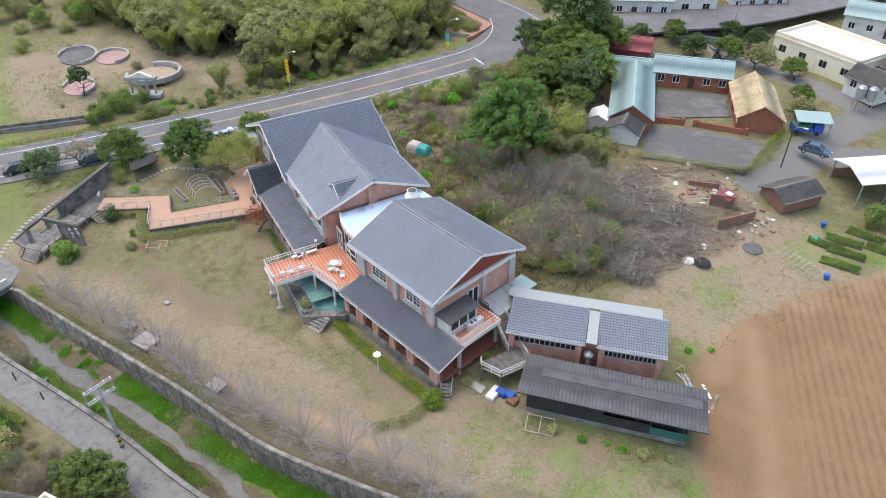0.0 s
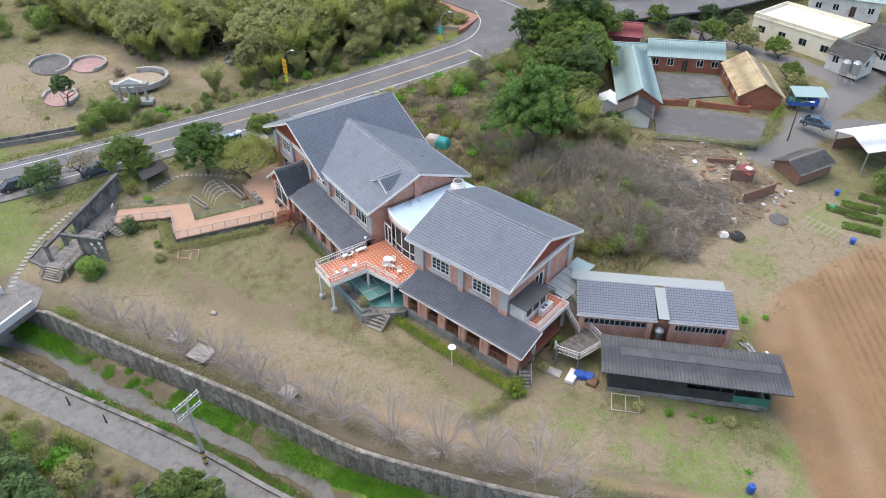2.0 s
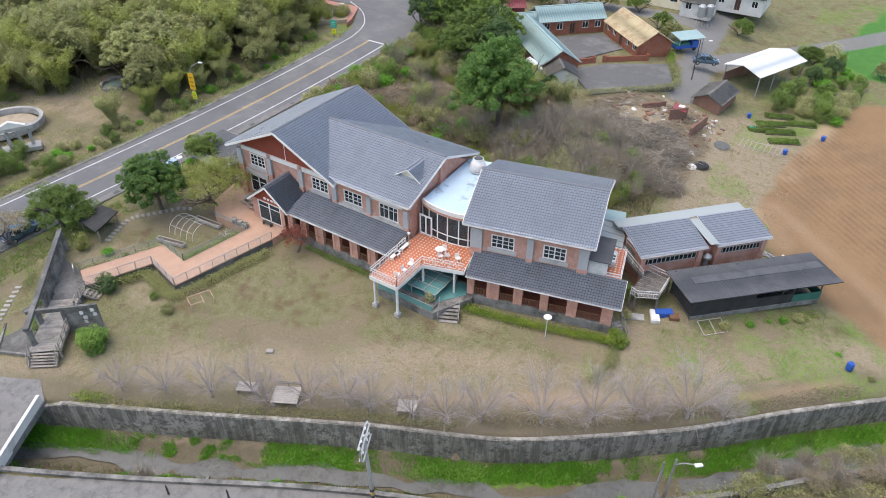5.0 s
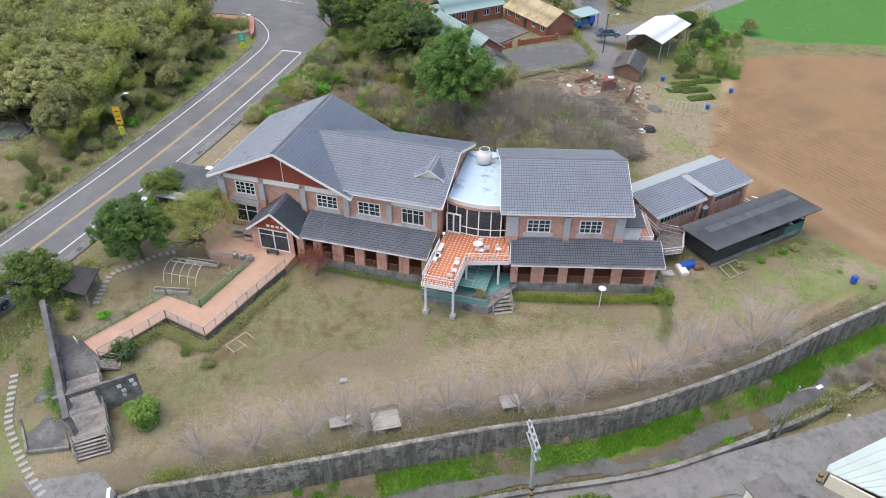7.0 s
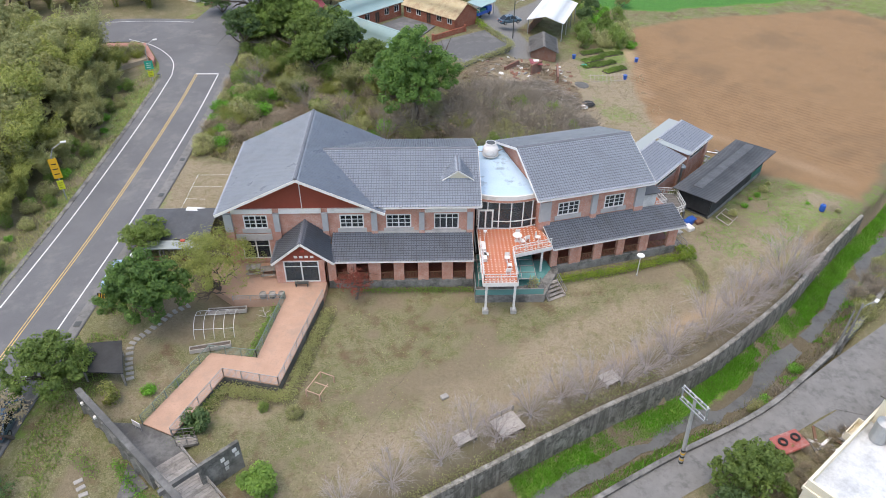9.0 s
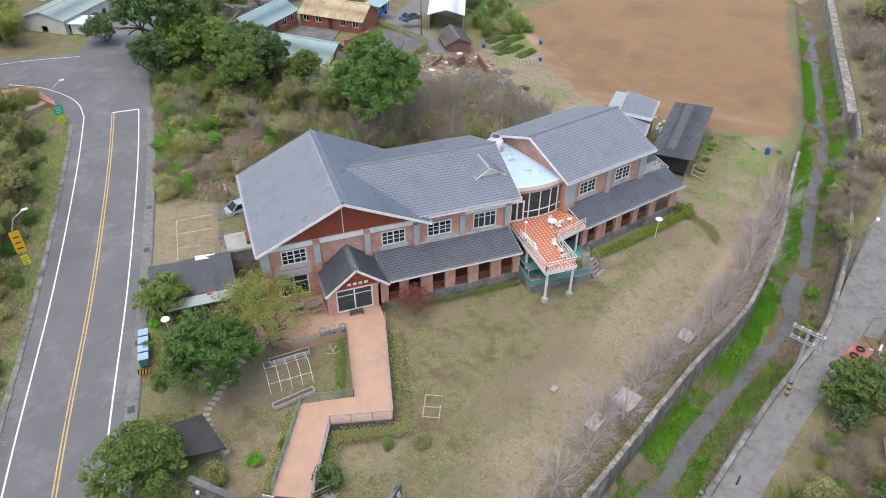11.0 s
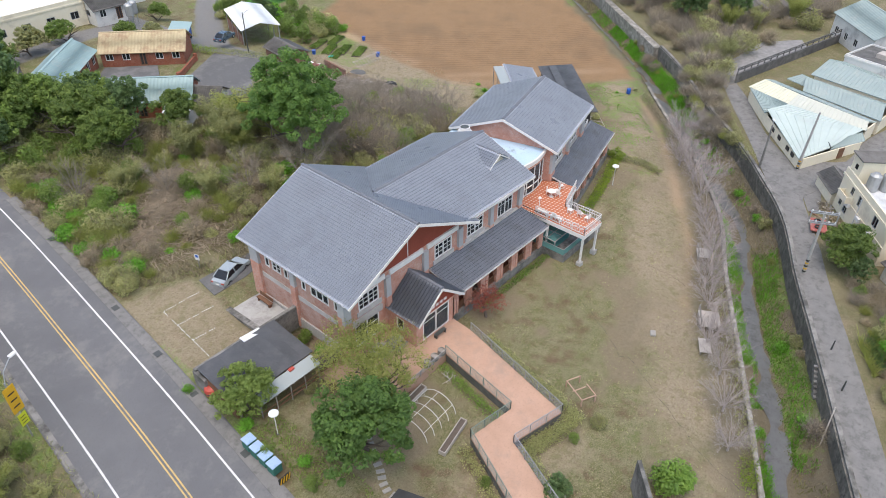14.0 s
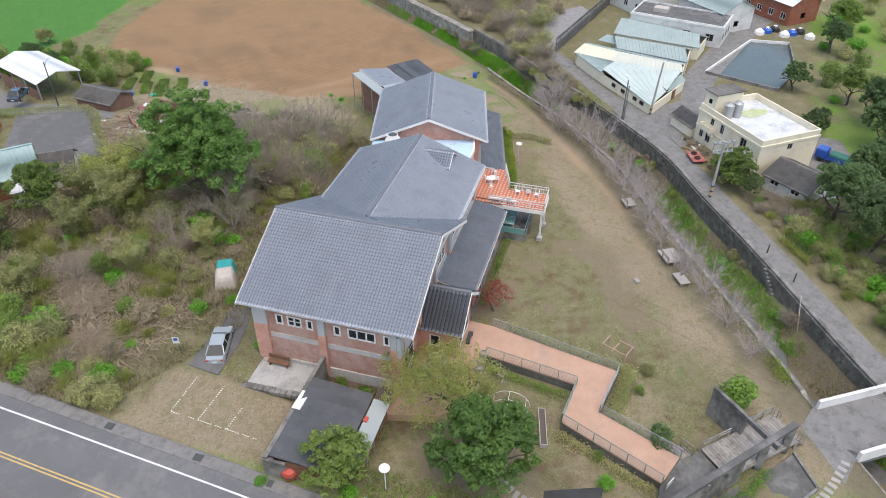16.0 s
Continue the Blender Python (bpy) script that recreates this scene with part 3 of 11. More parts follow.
# trodden strip along the brook, and the path that runs to the field
path_line = spline([(-4, -33.5), (8, -24), (22, -15), (34, -8.5), (42, -4.0), (50, 3.0), (60, 12.5), (66, 15)], 1.0)
pd = np.full(px_.shape, 1e9)
for q in path_line:
    pd = np.minimum(pd, np.hypot(px_ - q[0], py_ - q[1]))
bare = np.maximum(bare, smooth(3.6 + wob * 1.3 - pd, -1.6, 2.0) * (0.4 + 0.6 * value_noise(px_, py_, 5.0, 21)))
lawn_zone = (rd < 0) & (px_ > -16) & (px_ < 62) & (py_ < 14)
bare = np.where(lawn_zone, np.maximum(bare, 0.62 * smooth(fbm(px_, py_, 8.0, 31), 0.5, 0.68) * smooth(-rd, 2, 9)), bare)
bare = np.where(lawn_zone, np.maximum(bare, 0.72 * smooth(11 + rd + 10 * (fbm(px_, py_, 7.0, 33) - 0.5), 0, 9) * (0.45 + 0.55 * smooth(fbm(px_, py_, 3.0, 34), 0.35, 0.6))), bare)
worn_lawn = np.where(lawn_zone, smooth(fbm(px_, py_, 5.0, 41), 0.52, 0.66), 0)
lush = np.maximum(lush, np.where(in_brook.ravel(), np.where(rd < 2.6, 0.7 * smooth(fbm(px_, py_, 7.0, 5), 0.36, 0.5) * (rd > 0.7), 0.45 * smooth(fbm(px_, py_, 7.0, 6), 0.5, 0.62) * (rd > 4.3)), 0))
lush = np.maximum(lush, np.where((rd < 0) & (px_ > 40) & (py_ > -3), 0.4 * smooth(fbm(px_, py_, 5.0, 61), 0.38, 0.62) * (1 - soil), 0))
lush = np.maximum(lush, 0.4 * smooth(-px_, 4, 9) * smooth(-py_, 27, 31) * (rd < 0))
mud = np.where(in_brook.ravel(), 1.0, 0.0)
mud = np.maximum(mud, 0.75 * smooth(rd + 3 * (fbm(px_, py_, 4.0, 51) - 0.5), -4.2, -1.2) * (rd < 0.1))
POND_GREEN = [(62, -42), (70, -39.5), (92, -43.5), (112, -44), (150, -80), (90, -110), (40, -72)]
ledge = np.where(in_brook.ravel() & (rd < 1.0), 0.45 + 0.55 * smooth(fbm(px_, py_, 6.0, 52), 0.4, 0.6), 0.0)
far_bank = np.where(rd > CHANNEL, 1.0, 0.0)
lush = np.maximum(lush, far_bank * np.where(px_ > 76, 0.15, 0.6) * smooth(fbm(px_, py_, 14.0, 71), 0.45, 0.6) * smooth(rd, 14, 24))
scrub = np.maximum(scrub, far_bank * 0.8)
lush = np.maximum(lush, smooth(edge_gap(POND_GREEN, px_, py_) + wob, -1, 3) * (0.25 + 0.45 * smooth(fbm(px_, py_, 9.0, 72), 0.4, 0.6)))
verge = smooth(-px_, 17.5, 19) * smooth(px_, -34, -31)
lush = np.maximum(lush, 0.45 * verge * smooth(fbm(px_, py_, 4.0, 81), 0.4, 0.6))

paved = np.zeros(px_.shape)
for lane in (((29.6, 60.6), (30.2, 66), (28.5, 72.5), (26.4, 80), (25, 94), (24, 104)), ((27.5, 73), (33, 84), (42, 98), (56, 118)), ((-14, 92), (0, 90.5), (14, 93), (25, 93))):
    for a, b in zip(lane, lane[1:]):
        dx, dy = b[0] - a[0], b[1] - a[1]
        tq = np.clip(((px_ - a[0]) * dx + (py_ - a[1]) * dy) / (dx * dx + dy * dy), 0, 1)
        paved = np.maximum(paved, smooth(2.6 - np.hypot(px_ - a[0] - tq * dx, py_ - a[1] - tq * dy) + wob * 0.2, -0.3, 0.3))
track = np.zeros(px_.shape)
for a, b, w in (((49.5, 38.6), (64.6, 24.6), 1.0), ((49.0, 36.0), (52.0, 30.5), 1.4), ((49.5, 47), (52, 70), 1.2), ((64.6, 24.6), (69, 19), 1.0), ((62.1, 10.1), (54.2, 2.4), 0.3), ((54.2, 2.4), (44.3, -4.4), 0.35), ((44.3, -4.4), (37.0, -9.0), 0.55), ((37.0, -9.0), (30.8, -13.4), 0.45), ((30.8, -13.4), (20.5, -17.6), 0.3)):
    dx, dy = b[0] - a[0], b[1] - a[1]
    tq = np.clip(((px_ - a[0]) * dx + (py_ - a[1]) * dy) / (dx * dx + dy * dy), 0, 1)
    dq = np.hypot(px_ - a[0] - tq * dx, py_ - a[1] - tq * dy) + wob * 0.25
    track = np.maximum(track, smooth(w - dq, -0.8, 0.8) * (0.28 + 0.7 * value_noise(px_, py_, 3.0, 91)) * (1 - 0.55 * soil))
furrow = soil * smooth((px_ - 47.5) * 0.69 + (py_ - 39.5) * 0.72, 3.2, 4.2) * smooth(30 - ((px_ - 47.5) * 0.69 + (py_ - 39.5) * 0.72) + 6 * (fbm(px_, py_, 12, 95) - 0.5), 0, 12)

ny_, nx_ = GX.shape
gv = np.stack([VX.ravel(), VY.ravel(), VZ.ravel()], axis=1)
ii = np.arange(ny_ * nx_).reshape(ny_, nx_)
gf = np.stack([ii[:-1, :-1], ii[:-1, 1:], ii[1:, 1:], ii[1:, :-1]], axis=-1).reshape(-1, 4)


def ground_material():
    m, nt, b = tree_of("grass_earth_and_scrub")
    co = coords(nt, "World")
    g1, g2, g3 = noise_at(nt, co, 0.35, 6, 0.65), noise_at(nt, co, 3.0, 6, 0.7), noise_at(nt, co, 16.0, 4, 0.7)

    def attr(n):
        a = nt.nodes.new("ShaderNodeAttribute")
        a.attribute_name = n
        return a.outputs["Fac"]
    grass = mix(nt, ramp(nt, g1, 0.35, 0.65), (0.2, 0.195, 0.1), (0.255, 0.232, 0.14))
    g4, g5 = noise_at(nt, co, 0.9, 6, 0.75), noise_at(nt, co, 9.0, 5, 0.75)
    grass = mix(nt, ramp(nt, g4, 0.46, 0.6), grass, (0.165, 0.165, 0.072))
    grass = mix(nt, ramp(nt, g2, 0.5, 0.68), grass, (0.13, 0.14, 0.055))
    grass = mix(nt, ramp(nt, noise_at(nt, co, 0.5, 8, 0.72), 0.53, 0.62), grass, (0.165, 0.125, 0.075))
    grass = mix(nt, ramp(nt, g5, 0.52, 0.66), grass, (0.33, 0.29, 0.18))
    grass = mix(nt, ramp(nt, g5, 0.47, 0.36), grass, (0.12, 0.115, 0.055))
    blot = noise_at(nt, co, 0.22, 8, 0.7)
    grass = mix(nt, ramp(nt, blot, 0.54, 0.66), grass, (0.155, 0.108, 0.066))
    grass = mix(nt, ramp(nt, blot, 0.44, 0.34), grass, (0.145, 0.165, 0.06))
    worn = mix(nt, ramp(nt, g2, 0.35, 0.7), (0.2, 0.165, 0.105), (0.27, 0.22, 0.15))
    bare_c = mix(nt, ramp(nt, g2, 0.3, 0.7), (0.37, 0.305, 0.215), (0.285, 0.23, 0.158))
    bare_c = mix(nt, ramp(nt, g4, 0.52, 0.62), bare_c, (0.25, 0.215, 0.125))
    bare_c = mix(nt, ramp(nt, g5, 0.54, 0.68), bare_c, (0.2, 0.16, 0.1))
    scrub_c = mix(nt, ramp(nt, g2, 0.35, 0.65), (0.205, 0.175, 0.105), (0.15, 0.15, 0.072))
    scrub_c = mix(nt, ramp(nt, g1, 0.5, 0.65), scrub_c, (0.26, 0.215, 0.14))
    scrub_c = mix(nt, ramp(nt, g5, 0.55, 0.7), scrub_c, (0.36, 0.3, 0.2))
    lush_c = mix(nt, ramp(nt, g2, 0.3, 0.7), (0.14, 0.31, 0.035), (0.17, 0.23, 0.055))
    soil_c = mix(nt, ramp(nt, g1, 0.3, 0.7), (0.315, 0.198, 0.107), (0.27, 0.168, 0.09))
    soil_c = mix(nt, ramp(nt, g2, 0.5, 0.85), soil_c, (0.36, 0.24, 0.14))
    soil_c = mix(nt, ramp(nt, g5, 0.5, 0.7), soil_c, (0.255, 0.165, 0.098))
    soil_c = mix(nt, ramp(nt, noise_at(nt, co, 0.09, 5, 0.6), 0.5, 0.68), soil_c, (0.235, 0.155, 0.09))
    mud_c = mix(nt, ramp(nt, g2, 0.35, 0.7), (0.145, 0.12, 0.08), (0.19, 0.165, 0.115))
    col = mix(nt, attr("worn"), grass, worn)
    col = mix(nt, attr("scrub"), col, scrub_c)
    def patchy(n, amount, lo, hi):
        """The attribute with its edge broken up by fine noise."""
        ad = nt.nodes.new("ShaderNodeMath")
        ad.operation = "MULTIPLY_ADD"
        nt.links.new(noise_at(nt, co, 1.7, 6, 0.75), ad.inputs[0])
        ad.inputs[1].default_value = amount
        nt.links.new(attr(n), ad.inputs[2])
        return ramp(nt, ad.outputs[0], lo + amount * 0.5, hi + amount * 0.5)
    col = mix(nt, patchy("bare", 1.2, 0.1, 0.9), col, bare_c)
    col = mix(nt, attr("mud"), col, mud_c)
    col = mix(nt, attr("ledge"), col, (0.36, 0.285, 0.2))
    col = mix(nt, patchy("lush", 1.6, 0.2, 0.75), col, lush_c)
    col = mix(nt, attr("crop"), col, mix(nt, ramp(nt, g4, 0.35, 0.65), (0.085, 0.235, 0.05), (0.07, 0.19, 0.045)))
    col = mix(nt, attr("soil"), col, soil_c)
    col = mix(nt, attr("paved"), col, mix(nt, ramp(nt, g2, 0.3, 0.7), (0.2, 0.195, 0.185), (0.25, 0.245, 0.235)))
    col = mix(nt, attr("track"), col, (0.44, 0.31, 0.2))
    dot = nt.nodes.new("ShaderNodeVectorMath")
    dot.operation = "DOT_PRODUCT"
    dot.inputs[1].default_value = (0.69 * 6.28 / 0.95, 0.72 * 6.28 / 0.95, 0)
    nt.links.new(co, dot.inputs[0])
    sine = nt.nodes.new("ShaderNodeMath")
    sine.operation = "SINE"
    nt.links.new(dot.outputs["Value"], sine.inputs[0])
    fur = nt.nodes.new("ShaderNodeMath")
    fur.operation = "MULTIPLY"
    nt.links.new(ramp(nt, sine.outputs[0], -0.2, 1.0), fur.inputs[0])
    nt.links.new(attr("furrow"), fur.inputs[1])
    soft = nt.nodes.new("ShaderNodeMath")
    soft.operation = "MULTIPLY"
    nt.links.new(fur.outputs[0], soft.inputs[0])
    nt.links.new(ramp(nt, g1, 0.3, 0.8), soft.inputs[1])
    # Furrow relief is put into the colour: sine bands darken the troughs.
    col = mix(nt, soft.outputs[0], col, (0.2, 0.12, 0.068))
    speck = noise_at(nt, co, 6.0, 3, 0.6)
    col = mix(nt, ramp(nt, speck, 0.58, 0.8), col, (0.12, 0.1, 0.06))
    dark = nt.nodes.new("ShaderNodeMix")
    dark.data_type, dark.blend_type = "RGBA", "MULTIPLY"
    dark.inputs[0].default_value = 0.3
    nt.links.new(col, dark.inputs[6])
    nt.links.new(ramp(nt, noise_at(nt, co, 8.0, 5, 0.8), 0.3, 0.55), dark.inputs[7])
    nt.links.new(dark.outputs[2], b.inputs["Base Color"])
    b.inputs["Roughness"].default_value = 0.97
    b.inputs["Specular IOR Level"].default_value = 0.15
    bump(nt, b, g5, 0.8, 0.12)
    return m


me = bpy.data.meshes.new("ground")
me.vertices.add(len(gv))
me.vertices.foreach_set("co", gv.astype(np.float32).ravel())
me.loops.add(len(gf) * 4)
me.loops.foreach_set("vertex_index", gf.astype(np.int32).ravel())
me.polygons.add(len(gf))
me.polygons.foreach_set("loop_start", np.arange(0, len(gf) * 4, 4, dtype=np.int32))
me.update(calc_edges=True)
for nm, arr in (("soil", soil), ("lush", lush), ("scrub", scrub), ("bare", bare), ("worn", worn_lawn), ("mud", mud), ("track", track), ("furrow", furrow), ("crop", crop), ("paved", paved), ("ledge", ledge)):
    at = me.attributes.new(nm, "FLOAT", "POINT")
    at.data.foreach_set("value", np.clip(arr, 0, 1).astype(np.float32))
ground = link("ground", me, ground_material(), smooth=True)
tagged(ground, "dry winter lawn, bare earth, ploughed field and scrub", "ground", kind="structure")


def strip(name, line, left, right, material, lift=0.03, height=None, parent=None, label="", thick=0.0):
    """A ribbon along a line, between two sideways distances, laid on the land."""
    a, b = offset(line, left), offset(line, right)
    za = np.array([ground_at(*p) for p in line]) if height is None else np.array([height(*p) for p in a])
    zb = za if height is None else np.array([height(*p) for p in b])
    n = len(line)
    verts = [(*a[i], za[i] + lift) for i in range(n)] + [(*b[i], zb[i] + lift) for i in range(n)]
    faces = [(i, n + i, n + i + 1, i + 1) for i in range(n - 1)]
    if thick:
        verts += [(v[0], v[1], v[2] - thick) for v in verts]
        faces += [(2 * n + i, i, i + 1, 2 * n + i + 1) for i in range(n - 1)]
        faces += [(n + i, 3 * n + i, 3 * n + i + 1, n + i + 1) for i in range(n - 1)]
        faces += [(2 * n, 3 * n, n, 0), (n - 1, 2 * n - 1, 4 * n - 1, 3 * n - 1)]
    return raw(name, verts, faces, material, parent, label)


# main road: two lanes, white edge lines, double yellow middle
ROAD = spline([(-34, -140), (-29.5, -60), (-27.6, -33), (-26.2, -10), (-24.7, 8), (-23.7, 24), (-23.1, 36), (-22.8, 46), (-22.5, 56), (-20.5, 72), (-16.5, 88), (-12.6, 100), (-11, 120), (-10, 150)], 2.0)


def road_height(x, y):
    return float(road_rise(y))


road_near = ROAD[(ROAD[:, 1] < 47.5)]
road_far = ROAD[(ROAD[:, 1] > 45)]
road = strip("road", road_near, -5.6, 5.6, M_ASPHALT, 0.10, road_height, thick=0.35)
tagged(road, "grey asphalt two-lane country road", "road", kind="structure")
tagged(strip("road_village", road_far, -6.2, 5.0, M_ASPHALT, 0.095, road_height, thick=0.35), "asphalt road into the village", "road", kind="structure")
line_part = road_near[(road_near[:, 1] > -90) & (road_near[:, 1] < 46.5)]
for nm, o, w, mt, lb in (("edge_line", -3.75, 0.075, M_LINE_W, "white painted edge line"), ("edge_line", 3.4, 0.075, M_LINE_W, "white painted edge line"), ("centre_line", -0.14, 0.06, M_LINE_Y, "yellow painted centre line"), ("centre_line", 0.14, 0.06, M_LINE_Y, "yellow painted centre line")):
    strip(nm, line_part, o - w, o + w, mt, 0.112, road_height, road, lb)
part("stop_line", boxes((-22.9, -19.4, 45.9, 46.2, road_height(0, 46) + 0.105, road_height(0, 46) + 0.115)), M_LINE_W, road, "white painted stop line")
# the road's western arm, which bends away past the planted island
ARM = spline([(-21, 60.5), (-28, 61.8), (-36, 62.0), (-46, 60.8), (-60, 60), (-90, 58), (-140, 55)], 2.0)


def arm_height(x, y):
    return float(road_rise(y)) + max(0.0, -30 - x) * 0.02 + 0.03


tagged(strip("road_arm", ARM, -4.6, 4.6, M_ASPHALT, 0.09, arm_height, thick=0.4), "asphalt side road", "road", kind="structure")
strip("edge_line", ARM[3:], 3.3, 3.42, M_LINE_W, 0.105, arm_height, road, "white painted edge line")
CORNER = [(-27.6, 38), (-28.2, 45), (-29.6, 49.6), (-31.6, 53.4), (-33.8, 57.0), (-36, 59.5), (-30, 63), (-24, 62), (-21, 52), (-22, 44)]
bm = bmesh.new()
bmesh.ops.triangulate(bm, faces=[bm.faces.new([bm.verts.new((x, y, arm_height(x, y) + 0.052)) for x, y in CORNER])])
bmesh.ops.recalc_face_normals(bm, faces=bm.faces[:])
tagged(part("road_corner", bm, M_ASPHALT), "asphalt corner of the road junction", "road", kind="structure")
strip("edge_line", spline([(-26.6, 46.0), (-27.2, 49.2), (-28.6, 52.1), (-32.3, 55.9), (-37, 58.2)], 0.8), -0.07, 0.07, M_LINE_W, 0.12, arm_height, road, "white painted edge line")
ISLE = [(-30.0, 48.6), (-30.4, 50.4), (-33.8, 56.9), (-44, 56.6), (-54, 56.5), (-54, 54.6), (-44, 54.9), (-34.6, 55.0), (-31.4, 50.6)]
tagged(part("pavement", slab(ISLE, 3.6, 4.92), M_REDPAVE), "red brick pavement on the corner island", "pavement", kind="structure")
isle_in = [(-31.4, 50.5), (-34.6, 54.9), (-44, 54.8), (-54, 54.5), (-52, 51), (-44, 48), (-36, 46)]
tagged(part("kerb_bed", slab(isle_in, 3.6, 4.75), M_STRAW), "raised planted bed with a kerb", "pavement", kind="structure")
# gutter and kerb beside the house
tagged(strip("kerb", ROAD[(ROAD[:, 1] > -60) & (ROAD[:, 1] < 47)], 4.5, 5.5, M_LANE, 0.14, road_height, thick=0.4), "grey concrete gutter strip", "kerb", kind="structure")
tagged(strip("kerb_west", ROAD[(ROAD[:, 1] > -60) & (ROAD[:, 1] < 44)], -5.5, -5.0, M_CONC, 0.16, road_height, thick=0.4), "low concrete gutter edge", "kerb", kind="structure")
for k in range(9):
    y = -22 + 7.3 * k
    i = int(np.argmin(np.abs(ROAD[:, 1] - y)))
    cx, cy = offset(ROAD, 5.0)[i]
    g = part("gutter_grate", boxes((cx - 0.3, cx + 0.3, cy - 0.35, cy + 0.35, road_height(0, y) + 0.13, road_height(0, y) + 0.16)), M_RAIL_DARK)
    tagged(g, "dark iron gutter grate in the kerb", "grate", "gutter grates")

# the brook's two retaining walls, the water, the lane beyond
WALL_LINE = RIVER_LINE[(RIVER_LINE[:, 0] > -60) & (RIVER_LINE[:, 0] < 140)]


def wall_band(name, line, d0, d1, top, bottom, material, label):
    a, b = offset(line, d0), offset(line, d1)
    n = len(line)
    v = [(*p, (top(p[0]) if callable(top) else top) + 0.012 * math.sin(i * 1.3)) for w in (a, b) for i, p in enumerate(w)]
    v += [(*p, bottom) for p in a] + [(*p, bottom) for p in b]
    f = []
    for i in range(n - 1):
        f += [(i, n + i, n + i + 1, i + 1), (n + i, 3 * n + i, 3 * n + i + 1, n + i + 1), (2 * n + i, i, i + 1, 2 * n + i + 1)]
    f += [(0, 2 * n, 3 * n, n), (n - 1, 2 * n - 1, 4 * n - 1, 3 * n - 1)]
    return tagged(raw(name, v, f, material), label, "wall", kind="structure")


def river_wall_material(name, dark, light, patch_c, squash):
    """Old wall concrete: damp runs, broad black blotches, pale worn patches, fine grain."""
    m, nt, b = tree_of(name)
    co = coords(nt, "World")
    mp = node(nt, "ShaderNodeMapping")
    mp.inputs["Scale"].default_value = squash
    nt.links.new(co, mp.inputs[0])
    streak = noise_at(nt, mp.outputs[0], 1.0, 7, 0.75)
    big = noise_at(nt, co, 0.3, 6, 0.75)
    mid = noise_at(nt, co, 1.4, 6, 0.8)
    fine = noise_at(nt, co, 8, 5, 0.7)
    col = mix(nt, ramp(nt, streak, 0.42, 0.58), dark, light)
    col = mix(nt, ramp(nt, big, 0.54, 0.62), col, patch_c)
    col = mix(nt, ramp(nt, mid, 0.5, 0.6), col, tuple(0.75 * v for v in dark))
    col = mix(nt, ramp(nt, fine, 0.55, 0.8), col, tuple(0.8 * v for v in dark))
    nt.links.new(col, b.inputs["Base Color"])
    b.inputs["Roughness"].default_value = 0.95
    bump(nt, b, fine, 0.5, 0.03)
    return m


M_RIVERWALL = river_wall_material("streaked_wall_concrete", (0.15, 0.138, 0.118), (0.34, 0.315, 0.275), (0.4, 0.37, 0.325), (1.5, 1.5, 0.12))
M_FARWALL = river_wall_material("rough_wall_concrete", (0.1, 0.095, 0.082), (0.17, 0.16, 0.14), (0.22, 0.205, 0.175), (0.8, 0.8, 0.5))
M_COPING = river_wall_material("weathered_coping", (0.2, 0.185, 0.155), (0.34, 0.32, 0.285), (0.42, 0.4, 0.36), (0.6, 0.6, 0.6))
NEAR_LINE = RIVER_LINE[(RIVER_LINE[:, 0] > 2.5) & (RIVER_LINE[:, 0] < 67)]
wall_band("wall_brook_near", WALL_LINE[WALL_LINE[:, 0] < 67], 0.0, 0.45, lambda x: -0.12 if x > 2.5 else -0.6, -4.6, M_RIVERWALL, "streaked grey concrete retaining wall of the brook")
wall_band("coping", NEAR_LINE, 0.06, 0.36, -0.06, -0.4, M_COPING, "worn patchy concrete coping on the retaining wall")
# Downstream stretch is coloured dark for its shadow side; upstream is paler.
wall_band("wall_brook_far", WALL_LINE[WALL_LINE[:, 0] < 78], CHANNEL - 0.45, CHANNEL, lambda x: float(far_top(x)) + 0.1, -4.6, M_FARWALL, "dark, shade-toned concrete retaining wall below the lane")
wall_band("wall_brook_upstream", WALL_LINE[WALL_LINE[:, 0] > 77], CHANNEL - 1.3, CHANNEL + 0.1, 0.2, -4.6, M_COPING, "pale concrete embankment wall upstream")
wall_band("kerb_lane", WALL_LINE[WALL_LINE[:, 0] < 78], CHANNEL - 0.3, CHANNEL + 0.1, lambda x: float(far_top(x)) + 0.35, -0.9, M_CONC, "grey concrete kerb along the lane")
water = strip("water", spline([tuple(p) for p in WALL_LINE[::3]], 0.6), 2.75, 4.3, M_STREAM, 0, lambda x, y: -3.58)
v = water.data.vertices
for i, q in enumerate(v):
    q.co.x += 2.0 * (value_noise(q.co.x, q.co.y, 4.0, 5) - 0.5)
    q.co.y += 1.7 * (value_noise(q.co.x, q.co.y, 2.6, 15) - 0.5)
tagged(water, "shallow brown brook between weedy banks", "water", kind="structure")
lane_in = offset(RIVER_LINE[(RIVER_LINE[:, 0] > -40) & (RIVER_LINE[:, 0] < 43)], CHANNEL)
LANE_INNER = np.concatenate([lane_in[lane_in[:, 0] < 46], spline([(50.9, -13.9), (60.3, -7.9), (66.2, -3.8), (74.4, 1.6), (77.0, 3.6)], 1.5)])
LANE_OUTER = np.concatenate([offset(lane_in, 3.0)[lane_in[:, 0] < 37], spline([(46.6, -20.6), (54.7, -16.6), (61.2, -10.8), (66.2, -7.2), (70.9, -4.2), (76.0, -0.2), (78.6, 2.2)], 1.5)])
pts = [tuple(p) for p in LANE_INNER] + [tuple(p) for p in LANE_OUTER[::-1]]
bm = bmesh.new()
